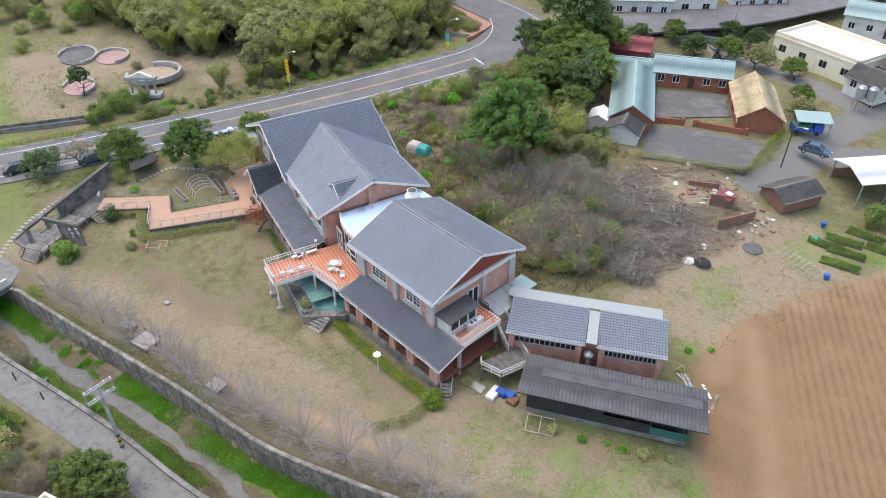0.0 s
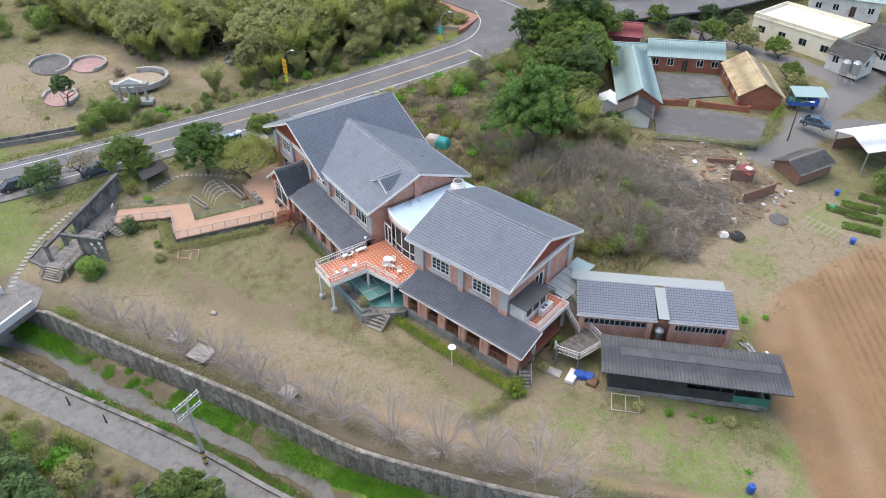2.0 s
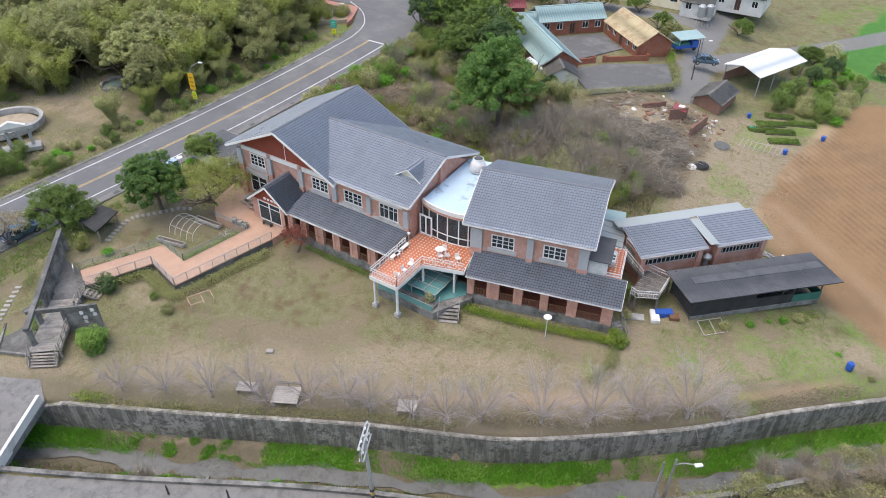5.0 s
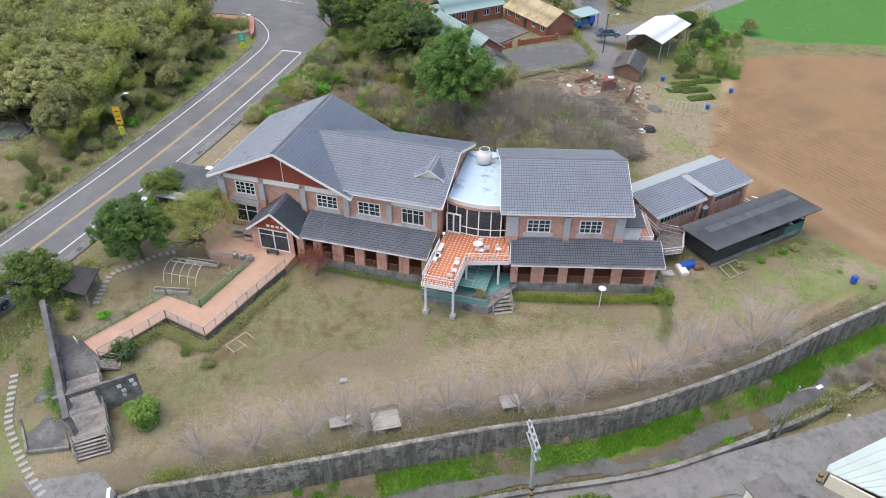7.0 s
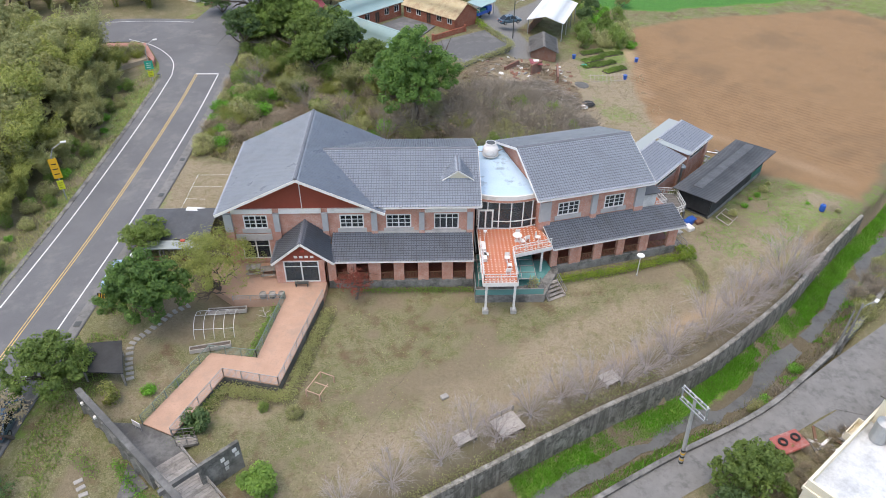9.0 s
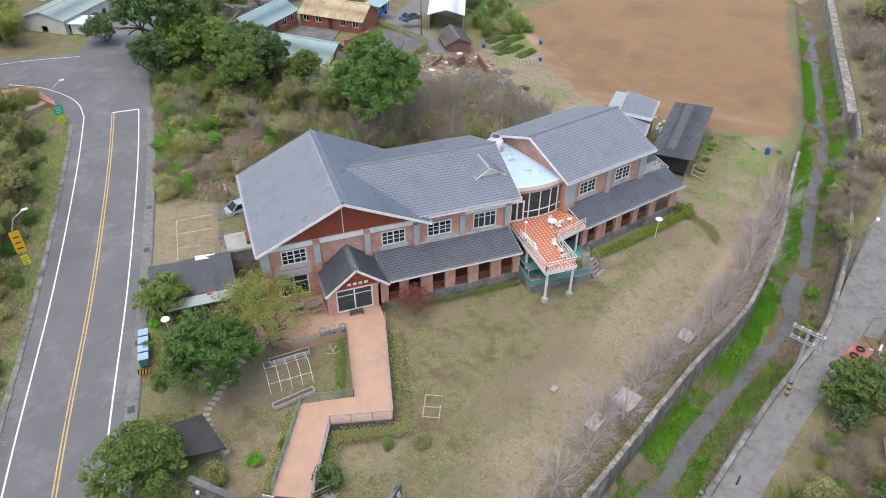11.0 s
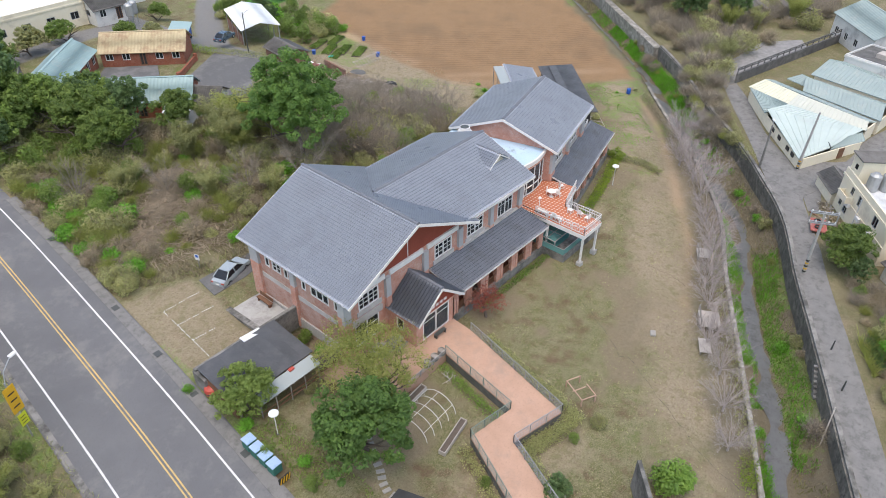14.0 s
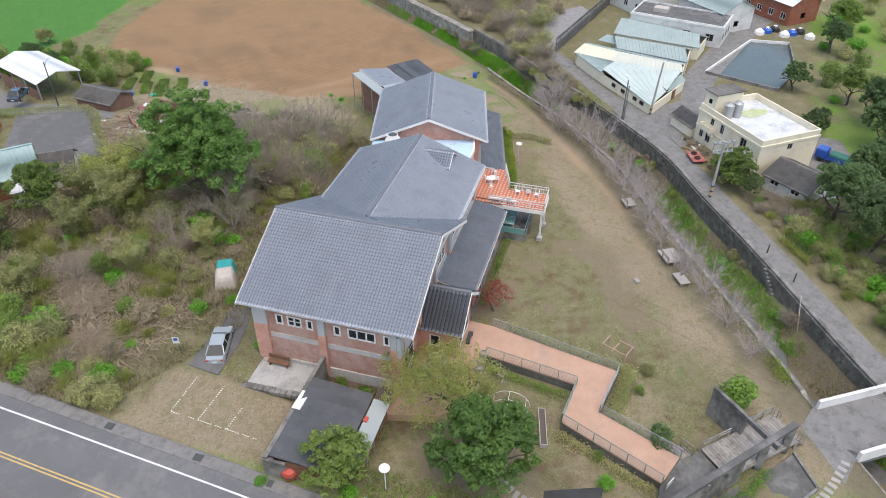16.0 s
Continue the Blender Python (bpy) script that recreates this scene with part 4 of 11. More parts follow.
top = [bm.verts.new((p[0], p[1], float(far_top(p[0])) + 0.05)) for p in pts]
bmesh.ops.triangulate(bm, faces=[bm.faces.new(top)])
bmesh.ops.recalc_face_normals(bm, faces=bm.faces[:])
tagged(part("road_lane", bm, M_LANE), "cracked pale concrete farm lane", "road", kind="structure")
SIDE = spline([(49, -17.5), (56, -20), (60, -23.5), (70, -24.2), (84, -28.4), (100, -34), (140, -50)], 2.0)
tagged(strip("road_side_lane", SIDE, -2.6, 2.4, M_LANE, 0.06, lambda x, y: 0.3, thick=0.2), "concrete lane between the workshop and the pond", "road", kind="structure")
PLAZA = [(45.5, -21.4), (54.7, -16.4), (58.5, -18.3), (62.5, -23), (58, -26.5), (51.5, -21.0), (46.6, -22.6)]
tagged(part("pavement_plaza", slab(PLAZA, -0.4, 0.33), M_LANE), "worn concrete forecourt beside the workshop", "pavement", kind="structure")

# ---- parts of buildings ----
def tile_roof(name, p0, u, v, material, parent, tile=(0.27, 0.34), keep=None, wave=0.085, step=0.09, gap=None):
    """Courses of curved roof tiles on a slope: p0 one end of the eave, u along it, v up the slope."""
    p0, u, v = np.array(p0, float), np.array(u, float), np.array(v, float)
    lu, lv = np.linalg.norm(u), np.linalg.norm(v)
    n = np.cross(u / lu, v / lv)
    if n[2] < 0:
        n = -n
    nc, nr = int(round(lu / tile[0])), int(round(lv / tile[1]))
    prof = wave * np.array([0.0, 0.1, 0.95, 0.95])
    cut = np.array([0.0, 0.14, 0.36, 0.8])
    a = np.append((np.arange(nc)[:, None] + cut).ravel(), nc) / nc
    ha = np.append(np.tile(prof, nc), 0)
    s = np.repeat(np.arange(nr), 2) / nr
    s[1::2] += 1 / nr
    hs = np.tile([step, 0.0], nr)
    P = p0 + a[None, :, None] * u + s[:, None, None] * v + (ha[None, :, None] + hs[:, None, None]) * n
    R, C = P.shape[:2]
    idx = np.arange(R * C).reshape(R, C)
    f = np.stack([idx[:-1, :-1], idx[:-1, 1:], idx[1:, 1:], idx[1:, :-1]], axis=-1).reshape(-1, 4)
    V = P.reshape(-1, 3)
    mi = np.zeros((R - 1, C - 1), np.int32)
    # Risers and valleys take the gap colour, which carries the shade under tile lips.
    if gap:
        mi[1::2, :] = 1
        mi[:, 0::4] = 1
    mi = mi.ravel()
    if keep is not None:
        ok = keep(V[f].mean(axis=1))
        f, mi = f[ok], mi[ok]
    me = bpy.data.meshes.new(name)
    me.vertices.add(len(V))
    me.vertices.foreach_set("co", V.astype(np.float32).ravel())
    me.loops.add(len(f) * 4)
    me.loops.foreach_set("vertex_index", f.astype(np.int32).ravel())
    me.polygons.add(len(f))
    me.polygons.foreach_set("loop_start", np.arange(0, len(f) * 4, 4, dtype=np.int32))
    me.polygons.foreach_set("material_index", mi)
    me.update(calc_edges=True)
    ob = link(name, me, material, parent)
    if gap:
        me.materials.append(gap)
    return ob


def plank(bm, a, b, w, h, up=(0, 0, 1)):
    """A straight bar of w x h from a to b."""
    a, b = Vector(a), Vector(b)
    d = (b - a).normalized()
    s = d.cross(Vector((1, 0, 0) if abs(d.z) > 0.98 else up)).normalized()
    t = s.cross(d).normalized()
    vs = [bm.verts.new(p + s * x * w / 2 + t * y * h / 2) for p in (a, b) for x, y in ((-1, -1), (1, -1), (1, 1), (-1, 1))]
    for f in ((3, 2, 1, 0), (4, 5, 6, 7), (0, 1, 5, 4), (1, 2, 6, 5), (2, 3, 7, 6), (3, 0, 4, 7)):
        bm.faces.new([vs[i] for i in f])
    return bm


def planks(rows, w, h):
    bm = bmesh.new()
    for a, b in rows:
        plank(bm, a, b, w, h)
    return bm


def deck_under(name, p0, u, v, thick, material, parent, label=""):
    """The flat roof board below the tiles."""
    p0, u, v = Vector(p0), Vector(u), Vector(v)
    n = u.cross(v).normalized()
    n = n if n.z > 0 else -n
    bm = bmesh.new()
    vs = [bm.verts.new(q + n * k) for k in (-thick - 0.01, -0.01) for q in (p0, p0 + u, p0 + u + v, p0 + v)]
    for f in ((3, 2, 1, 0), (4, 5, 6, 7), (0, 1, 5, 4), (1, 2, 6, 5), (2, 3, 7, 6), (3, 0, 4, 7)):
        bm.faces.new([vs[i] for i in f])
    bmesh.ops.recalc_face_normals(bm, faces=bm.faces)
    return part(name, bm, material, parent, label)


def wall_panel(name, a, b, z0, z1, holes, thick, material, parent, label=""):
    """An upright wall from a to b in plan with openings (s0, s1, z0, z1); its thickness goes to the left of a-b."""
    a, b = Vector((*a, 0)), Vector((*b, 0))
    L = (b - a).length
    d = (b - a) / L
    m = Matrix.Translation(a) @ Matrix(((d.x, -d.y, 0, 0), (d.y, d.x, 0, 0), (0, 0, 1, 0), (0, 0, 0, 1)))
    cuts = sorted({0.0, L, *[min(max(h[i], 0), L) for h in holes for i in (0, 1)]})
    bm = bmesh.new()
    for s0, s1 in zip(cuts, cuts[1:]):
        if s1 - s0 < 1e-4:
            continue
        mid = (s0 + s1) / 2
        zs = z0
        for h in sorted([h for h in holes if h[0] < mid < h[1]], key=lambda q: q[2]):
            if h[2] > zs + 1e-4:
                box(bm, s0, s1, 0, thick, zs, h[2], m)
            zs = h[3]
        if z1 > zs + 1e-4:
            box(bm, s0, s1, 0, thick, zs, z1, m)
    return part(name, bm, material, parent, label)


def window(parent, a, b, z0, z1, cols=2, bars=(), material=None, glass=None, name="window", curtain=False, inset=0.1, rail=0.13, label="white-framed window"):
    """A window from a to b in plan: outer frame and posts, a pane to each bay, thin bars on it."""
    material, glass = material or M_WHITE, glass or M_GLASS
    a, b = Vector((*a, 0)), Vector((*b, 0))
    L = (b - a).length
    d = (b - a) / L
    m = Matrix.Translation(a) @ Matrix(((d.x, -d.y, 0, 0), (d.y, d.x, 0, 0), (0, 0, 1, 0), (0, 0, 0, 1)))
    y0, y1 = inset - 0.07, inset + 0.03
    rows = [(0, L, y0, y1, z0, z0 + rail), (0, L, y0, y1, z1 - rail, z1)]
    for i in range(cols + 1):
        c = L * i / cols
        c0, c1 = (0, rail) if i == 0 else (L - rail, L) if i == cols else (c - rail / 2, c + rail / 2)
        rows.append((c0, c1, y0, y1, z0 + rail, z1 - rail))
    w = part(name, boxes(*rows, m=m), material, parent, label)
    for i in range(cols):
        c0, c1 = L * i / cols + rail / 2, L * (i + 1) / cols - rail / 2
        part("pane", boxes((c0, c1, inset - 0.01, inset + 0.005, z0 + rail, z1 - rail), m=m), glass, w, "window glass")
        thin = []
        for f in bars:
            if f[0] == "h":
                z = z0 + rail + (z1 - z0 - 2 * rail) * f[1]
                thin.append((c0, c1, inset - 0.03, inset + 0.02, z - 0.04, z + 0.04))
            else:
                c = c0 + (c1 - c0) * f[1]
                thin.append((c - 0.04, c + 0.04, inset - 0.03, inset + 0.02, z0 + rail, z1 - rail))
        if thin:
            part("glazing_bar", boxes(*thin, m=m), material, w)
    if curtain:
        bm = bmesh.new()
        n = int(L / 0.12)
        top = [bm.verts.new(m @ Vector((L * i / n, inset + 0.14 + 0.03 * (i % 2), z1 - 0.1 - (0.0 if curtain is True else curtain)))) for i in range(n + 1)]
        bot = [bm.verts.new(m @ Vector((L * i / n, inset + 0.14 + 0.03 * (i % 2), z0))) for i in range(n + 1)]
        for i in range(n):
            bm.faces.new((bot[i], bot[i + 1], top[i + 1], top[i]))
        part("curtain", bm, M_CURTAIN, w, "white curtain behind the glass")
    return w


def railing(parent, pts, height, material, posts=1.2, bars=2, balusters=0.0, name="railing", r=0.03, label=""):
    """A rail along points (x, y, z of its foot): level bars, posts, and upright balusters where given."""
    fine = bmesh.new()
    for a, b in zip(pts, pts[1:]):
        a, b = Vector(a), Vector(b)
        L = (b - a).length
        for k in range(bars):
            h = Vector((0, 0, height * (1 - 0.35 * k)))
            part("rail", planks([(a + h, b + h)], 2 * r, 2 * r), material, parent, label)
        if balusters:
            plank(fine, a + Vector((0, 0, 0.1)), b + Vector((0, 0, 0.1)), 1.4 * r, 1.4 * r)
            for i in range(1, int(L / balusters)):
                p = a + (b - a) * (i * balusters / L)
                plank(fine, p + Vector((0, 0, 0.1)), p + Vector((0, 0, height)), r, r, (1, 0, 0))
        n = max(1, int(round(L / posts)))
        for i in range(n + 1):
            bm = bmesh.new()
            p = a + (b - a) * (i / n)
            plank(bm, p, p + Vector((0, 0, height)), 2 * r, 2 * r, (1, 0, 0))
            part("post", bm, material, parent)
    if balusters:
        return tagged(part("baluster_screen", fine, material, parent), kind="stuff")
    fine.free()


def pilaster(parent, a, b, z0, zm, z1, proud=0.35):
    """A brick pier in front of a wall from a to b in plan, its upper part faced in grey."""
    a, b = Vector((*a, 0)), Vector((*b, 0))
    L = (b - a).length
    d = (b - a) / L
    m = Matrix.Translation(a) @ Matrix(((d.x, -d.y, 0, 0), (d.y, d.x, 0, 0), (0, 0, 1, 0), (0, 0, 0, 1)))
    p = part("pilaster", boxes((0, L, -proud, 0, z0, zm), m=m), M_BRICK, parent, "brick pier")
    part("grey_facing", boxes((0.02, L - 0.02, -proud + 0.03, 0, zm, z1), m=m), M_GREY_PIER, p, "grey pebble-dash facing")


def arcade(parent, x0, x1, y0, openings, z0=1.0, z1=3.45, base=-0.3, back=1.45):
    """The veranda: plinth, brick columns between openings, brown railings, floor and a beam."""
    part("plinth", boxes((x0, x1, y0 - 0.06, y0 + 0.45, base, z0 - 0.02)), M_CONC, parent, "stained grey concrete plinth")
    part("veranda_floor", boxes((x0 + 0.02, x1 - 0.02, y0 + 0.455, back, z0 - 0.3, z0)), M_REDFLOOR, parent, "red quarry tile floor")
    part("beam", boxes((x0, x1, y0 + 0.02, y0 + 0.4, z1, z1 + 0.38)), M_BRICK, parent, "brick beam over the columns")
    edges = [x0] + [e for o in openings for e in o] + [x1]
    for c0, c1 in zip(edges[0::2], edges[1::2]):
        if c1 - c0 < 0.1:
            continue
        bm = boxes((c0, c1, y0 + 0.06, y0 + 0.42, z0, z1))
        if c1 - c0 > 0.8:
            q = (c1 - c0) * 0.32
            box(bm, c0, c0 + q, y0, y0 + 0.058, z0, z1)
            box(bm, c1 - q, c1, y0, y0 + 0.058, z0, z1)
        part("column", bm, M_BRICK, parent, "pink brick column")
    for o0, o1 in openings:
        for h in (0.12, 0.92):
            part("balustrade_rail", planks([((o0, y0 + 0.22, z0 + h), (o1, y0 + 0.22, z0 + h))], 0.07, 0.07), M_WOOD_BROWN, parent, "brown wooden rail")
        n = int((o1 - o0) / 0.16)
        for i in range(1, n):
            x = o0 + (o1 - o0) * i / n
            part("baluster", boxes((x - 0.025, x + 0.025, y0 + 0.195, y0 + 0.245, z0 + 0.12, z0 + 0.9)), M_WOOD_BROWN, parent)


def gable_trim(parent, pts, w=0.28, h=0.06, name="fascia"):
    bm = bmesh.new()
    for a, b in zip(pts, pts[1:]):
        plank(bm, a, b, h, w)
    return part(name, bm, M_WHITE, parent, "white painted fascia board")


# ---- the main house: hall and middle range ----
house = thing("main_house", None, "two-storey pink brick hall with blue-grey tiled gable roofs", "house")
FLOOR = 1.1
WIN_BARS = (("h", 0.33), ("h", 0.66), ("v", 0.5))
# front wall of hall and middle
front_windows = [(-6.24, -3.76, 5.43, 7.1), (3.75, 6.28, 5.4, 7.07), (8.6, 11.25, 5.37, 7.05), (13.63, 16.25, 5.16, 7.1)]
low_holes = [(-6.85, -3.9, 1.5, 4.0), (-1.9, 1.7, 1.1, 3.9), (4.6, 6.6, 1.1, 3.4), (8.2, 10.2, 1.6, 3.3), (11.6, 13.4, 1.6, 3.3), (14.6, 16.8, 1.1, 3.4)]
H0 = -7.9
wall_panel("wall", (H0, 1.45), (17.9, 1.45), -0.2, 8.25, [(a - H0, b - H0, c, d) for a, b, c, d in front_windows + low_holes], 0.3, M_BRICK, house, "pink brick front wall")
for i, (a, b, c, d) in enumerate(front_windows):
    window(house, (a, 1.45), (b, 1.45), c, d, 2, WIN_BARS if i < 3 else (("h", 0.72), ("v", 0.5)), curtain=(0.75 if i in (1, 2) else False) if i < 3 else 0.35, inset=0.05)
    part("sill", boxes((a - 0.25, b + 0.25, 1.33, 1.446, c - 0.5, c - 0.02)), M_PLASTER, house, "pale cement apron under the window")
window(house, (-6.85, 1.45), (-3.9, 1.45), 1.5, 4.0, 2, (("h", 0.68),), inset=0.05, rail=0.13)
part("lintel", boxes((-7.25, -3.5, 1.3, 1.446, 4.05, 4.75)), M_PLASTER, house, "pale cement lintel")
for a, b in ((4.6, 6.6), (8.2, 10.2), (11.6, 13.4), (14.6, 16.8)):
    window(house, (a, 1.45), (b, 1.45), 1.1 if b - a > 1.95 and a < 8 or a > 14 else 1.6, 3.4 if a < 8 or a > 14 else 3.3, 2, (("h", 0.5),), M_WOOD_BROWN, M_GLASS_DARK, name="veranda_window", label="dark veranda window")
# side, back and inner walls
side_windows = [(11.6, 12.28), (9.9, 11.22), (8.88, 9.49), (6.41, 7.04), (3.35, 5.8), (2.13, 2.7)]
wall_panel("wall", (H0, 14.3), (H0, 1.45), -0.2, 8.45, [(14.3 - b, 14.3 - a, 6.03, 7.13) for a, b in side_windows], 0.3, M_BRICK_WORN, house, "washed pink brick side wall")
for i, (a, b) in enumerate(side_windows):
    window(house, (H0, b), (H0, a), 6.03, 7.13, {1: 2, 4: 3}.get(i, 1), (("h", 0.5),) if i == 1 else (), inset=0.06)
for y0, y1 in ((13.0, 14.3), (7.72, 8.4), (1.46, 2.0)):
    pilaster(house, (H0, y1), (H0, y0), 1.2, 5.9, 8.2, 0.3)
part("cement_band", boxes((H0 - 0.05, H0 - 0.003, 8.42, 12.98, 4.45, 4.98), (H0 - 0.05, H0 - 0.003, 2.02, 7.7, 4.4, 4.93)), M_PLASTER, house, "pale cement band on the side wall")
part("footing", boxes((H0 - 0.16, H0 - 0.01, 1.6, 14.3, 1.0, 2.15)), M_RUBBLE, house, "pebble-faced footing")
wall_panel("wall", (7.9, 14.3), (H0, 14.3), 0.5, 8.4, [(3, 5, 5.4, 7), (9, 11, 5.4, 7)], 0.3, M_BRICK, house, "pink brick back wall")
window(house, (4.9, 14.3), (2.9, 14.3), 5.4, 7, 2)
window(house, (-1.1, 14.3), (-3.1, 14.3), 5.4, 7, 2)
wall_panel("wall", (7.9, 13.4), (7.9, 14.3), 0.5, 8.4, [], 0.3, M_BRICK, house)
wall_panel("wall", (17.9, 13.4), (7.92, 13.4), 0.5, 8.5, [(2, 4, 5.4, 7), (6, 8, 5.4, 7)], 0.3, M_BRICK, house, "pink brick back wall")
window(house, (15.9, 13.4), (13.9, 13.4), 5.4, 7, 2)
window(house, (11.9, 13.4), (9.9, 13.4), 5.4, 7, 2)
wall_panel("wall", (17.9, 1.76), (17.9, 13.4), 0.5, 8.3, [], 0.3, M_BRICK, house, "pink brick end wall")
part("inner_floor", boxes((H0 + 0.31, 17.58, 1.77, 13.38, 4.0, 4.2), (H0 + 0.31, 17.58, 1.77, 13.38, 0.8, 1.0)), M_DARK, house, "inner floors in the unlit-room tone")
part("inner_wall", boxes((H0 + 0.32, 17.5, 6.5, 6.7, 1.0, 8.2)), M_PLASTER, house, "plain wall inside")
# piers of the front
for a, b in ((-8.2, -7.35), (-3.08, -2.43), (1.95, 2.6), (7.05, 7.7), (12.05, 12.65), (17.1, 17.75)):
    pilaster(house, (a, 1.45), (b, 1.45), -0.1 if a < -4 else 4.1, 5.2, 7.4)
# gable of the hall
part("white_band", boxes((-7.33, -3.1, 1.2, 1.446, 7.42, 7.95)), M_WHITE, house, "white painted beam")
part("white_band", boxes((-2.41, 1.93, 1.2, 1.446, 7.42, 7.95)), M_WHITE, house, "white painted beam")
part("white_band", boxes((2.62, 7.03, 1.2, 1.446, 7.42, 7.95)), M_WHITE, house, "white painted beam")
part("gable", prism([(-7.9, 7.96), (7.9, 7.96), (7.9, 8.22), (0, 11.98), (-7.9, 8.22)], 0.25, pose(0, 1.38, 0)), M_GABLE, house, "dark red painted gable")
part("gable_joint", boxes((-0.02, 0.06, 1.34, 1.378, 8.0, 11.4)), M_WHITE, house, "thin white joint in the gable")
part("gable_back", prism([(-7.9, 8.2), (7.9, 8.2), (0, 11.98)], 0.25, pose(0, 14.3, 0)), M_BRICK, house)
part("cornice", boxes((7.75, 17.8, 1.2, 1.446, 7.42, 7.75)), M_BRICK, house, "brick band under the eaves")
part("cornice", boxes((12.66, 17.08, 1.14, 1.2, 7.42, 7.8)), M_WHITE, house, "white painted beam")
# hall roof: ridge to the back, eaves along the sides
HR, HE, HX, HY0, HY1 = 12.2, 8.12, 8.62, -0.05, 15.35
for sgn in (-1, 1):
    p0, u, v = (sgn * HX, HY0, HE), (0, HY1 - HY0, 0), (-sgn * HX, 0, HR - HE)
    tile_roof("roof_tiles", p0, u, v, M_TILE, house, gap=M_TILE_GAP_SHADE)
    deck_under("roof_board", p0, u, v, 0.16, M_WHITE, house, "white roof board and soffit")
    gable_trim(house, [(sgn * HX, HY0 - 0.03, HE - 0.1), (0, HY0 - 0.03, HR - 0.1)])
    gable_trim(house, [(sgn * HX, HY1 + 0.03, HE - 0.1), (0, HY1 + 0.03, HR - 0.1)])


def ridge_cap(parent, a, b, material=None, r=0.2):
    bm = bmesh.new()
    a, b = Vector(a), Vector(b)
    n = max(2, int((b - a).length / 0.4))
    for i in range(n):
        p, q = a + (b - a) * (i / n), a + (b - a) * ((i + 1.06) / n)
        tube(bm, [p, q], [r, r * 0.86], 8)
    return part("ridge_tiles", bm, material or M_TILE_RIDGE, parent, "half-round ridge tiles")


ridge_cap(house, (0, HY0, HR + 0.05), (0, HY1, HR + 0.05))
# middle roof, which runs into the hall's
MR, ME, MYR, MY0, MY1, MX1 = 11.36, 8.6, 7.55, 0.35, 14.75, 18.5


def above_hall(c):
    return c[:, 2] > HR - (HR - HE) * np.abs(c[:, 0]) / HX - 0.12


for y, s in ((MY0, 1), (MY1, -1)):
    p0, u, v = (1.2, y, ME), (MX1 - 1.2, 0, 0), (0, MYR - y, MR - ME)
    tile_roof("roof_tiles", p0, u, v, M_TILE, house, gap=M_TILE_GAP_SHADE, keep=above_hall)
    p0, u = (8.0, y, ME), (MX1 - 8.0, 0, 0)
    deck_under("roof_board", p0, u, v, 0.16, M_WHITE, house, "white roof board and soffit")
    gable_trim(house, [(MX1 + 0.03, y, ME - 0.1), (MX1 + 0.03, MYR, MR - 0.1)])
    gable_trim(house, [(8.4, y - 0.03 * s, ME - 0.1), (MX1, y - 0.03 * s, ME - 0.1)], 0.16)
ridge_cap(house, (1.9, MYR, MR + 0.05), (MX1, MYR, MR + 0.05))
for y in (MY0 + 0.1, MY1 - 0.1):
    ridge_cap(house, (1.85, MYR, MR + 0.02), (7.6, y, ME + 0.05), r=0.08)
part("gable_end", prism([(1.45, 8.2), (13.6, 8.2), (MYR, 11.1)], 0.25, pose(17.9, 0, 0, 0, 0, 90)), M_BRICK, house, "brick gable end")
part("gable_pier", boxes((17.9, 18.2, 6.9, 7.9, 8.1, 10.6)), M_BRICK, house, "brick pier on the gable end")
# dormer vent
dorm = part("dormer", prism([(14.75, 9.7), (17.65, 9.7), (16.2, 10.95)], 0.25, pose(0, 3.72, 0)), M_CREAM, house, "small cream dormer gable")
for s in (-1, 1):
    p0 = (16.2 + s * 1.68, 3.36, 9.93)
    tile_roof("dormer_tiles", p0, (0, 3.3, 0), (-s * 1.68, 0, 1.12), M_TILE, dorm, gap=M_TILE_GAP_SHADE, keep=lambda c: c[:, 2] > ME + (c[:, 1] - MY0) * (MR - ME) / (MYR - MY0) - 0.05)
    gable_trim(dorm, [(16.2 + s * 1.68, 3.34, 9.9), (16.2, 3.34, 11.0)], 0.12)
ridge_cap(dorm, (16.2, 3.36, 11.1), (16.2, 6.5, 11.1), r=0.09)
# veranda of the middle range
arcade(house, 2.55, 17.7, -2.0, [(3.35, 4.55), (5.45, 6.75), (8.0, 9.37), (10.45, 11.9), (13.0, 14.4), (15.54, 16.92)])
tile_roof("veranda_tiles", (2.9, -2.48, 3.84), (14.75, 0, 0), (0, 3.9, 0.95), M_TILE_DARK, house, gap=M_TILE_GAP_SHADE_DARK)
deck_under("veranda_roof", (2.9, -2.48, 3.84), (14.75, 0, 0), (0, 3.9, 0.95), 0.14, M_WHITE, house, "white veranda roof board")
gable_trim(house, [(2.9, -2.5, 3.77), (17.65, -2.5, 3.77)], 0.14)
gable_trim(house, [(17.67, -2.48, 3.77), (17.67, 1.42, 4.72)], 0.14)
part("flashing", boxes((7.75, 17.05, 1.12, 1.446, 4.72, 4.98)), M_PLASTER, house, "cement flashing above the veranda roof")
# entrance porch
PX, PE, PR, PY0, PY1 = 0.15, 3.82, 6.35, -2.7, 1.44
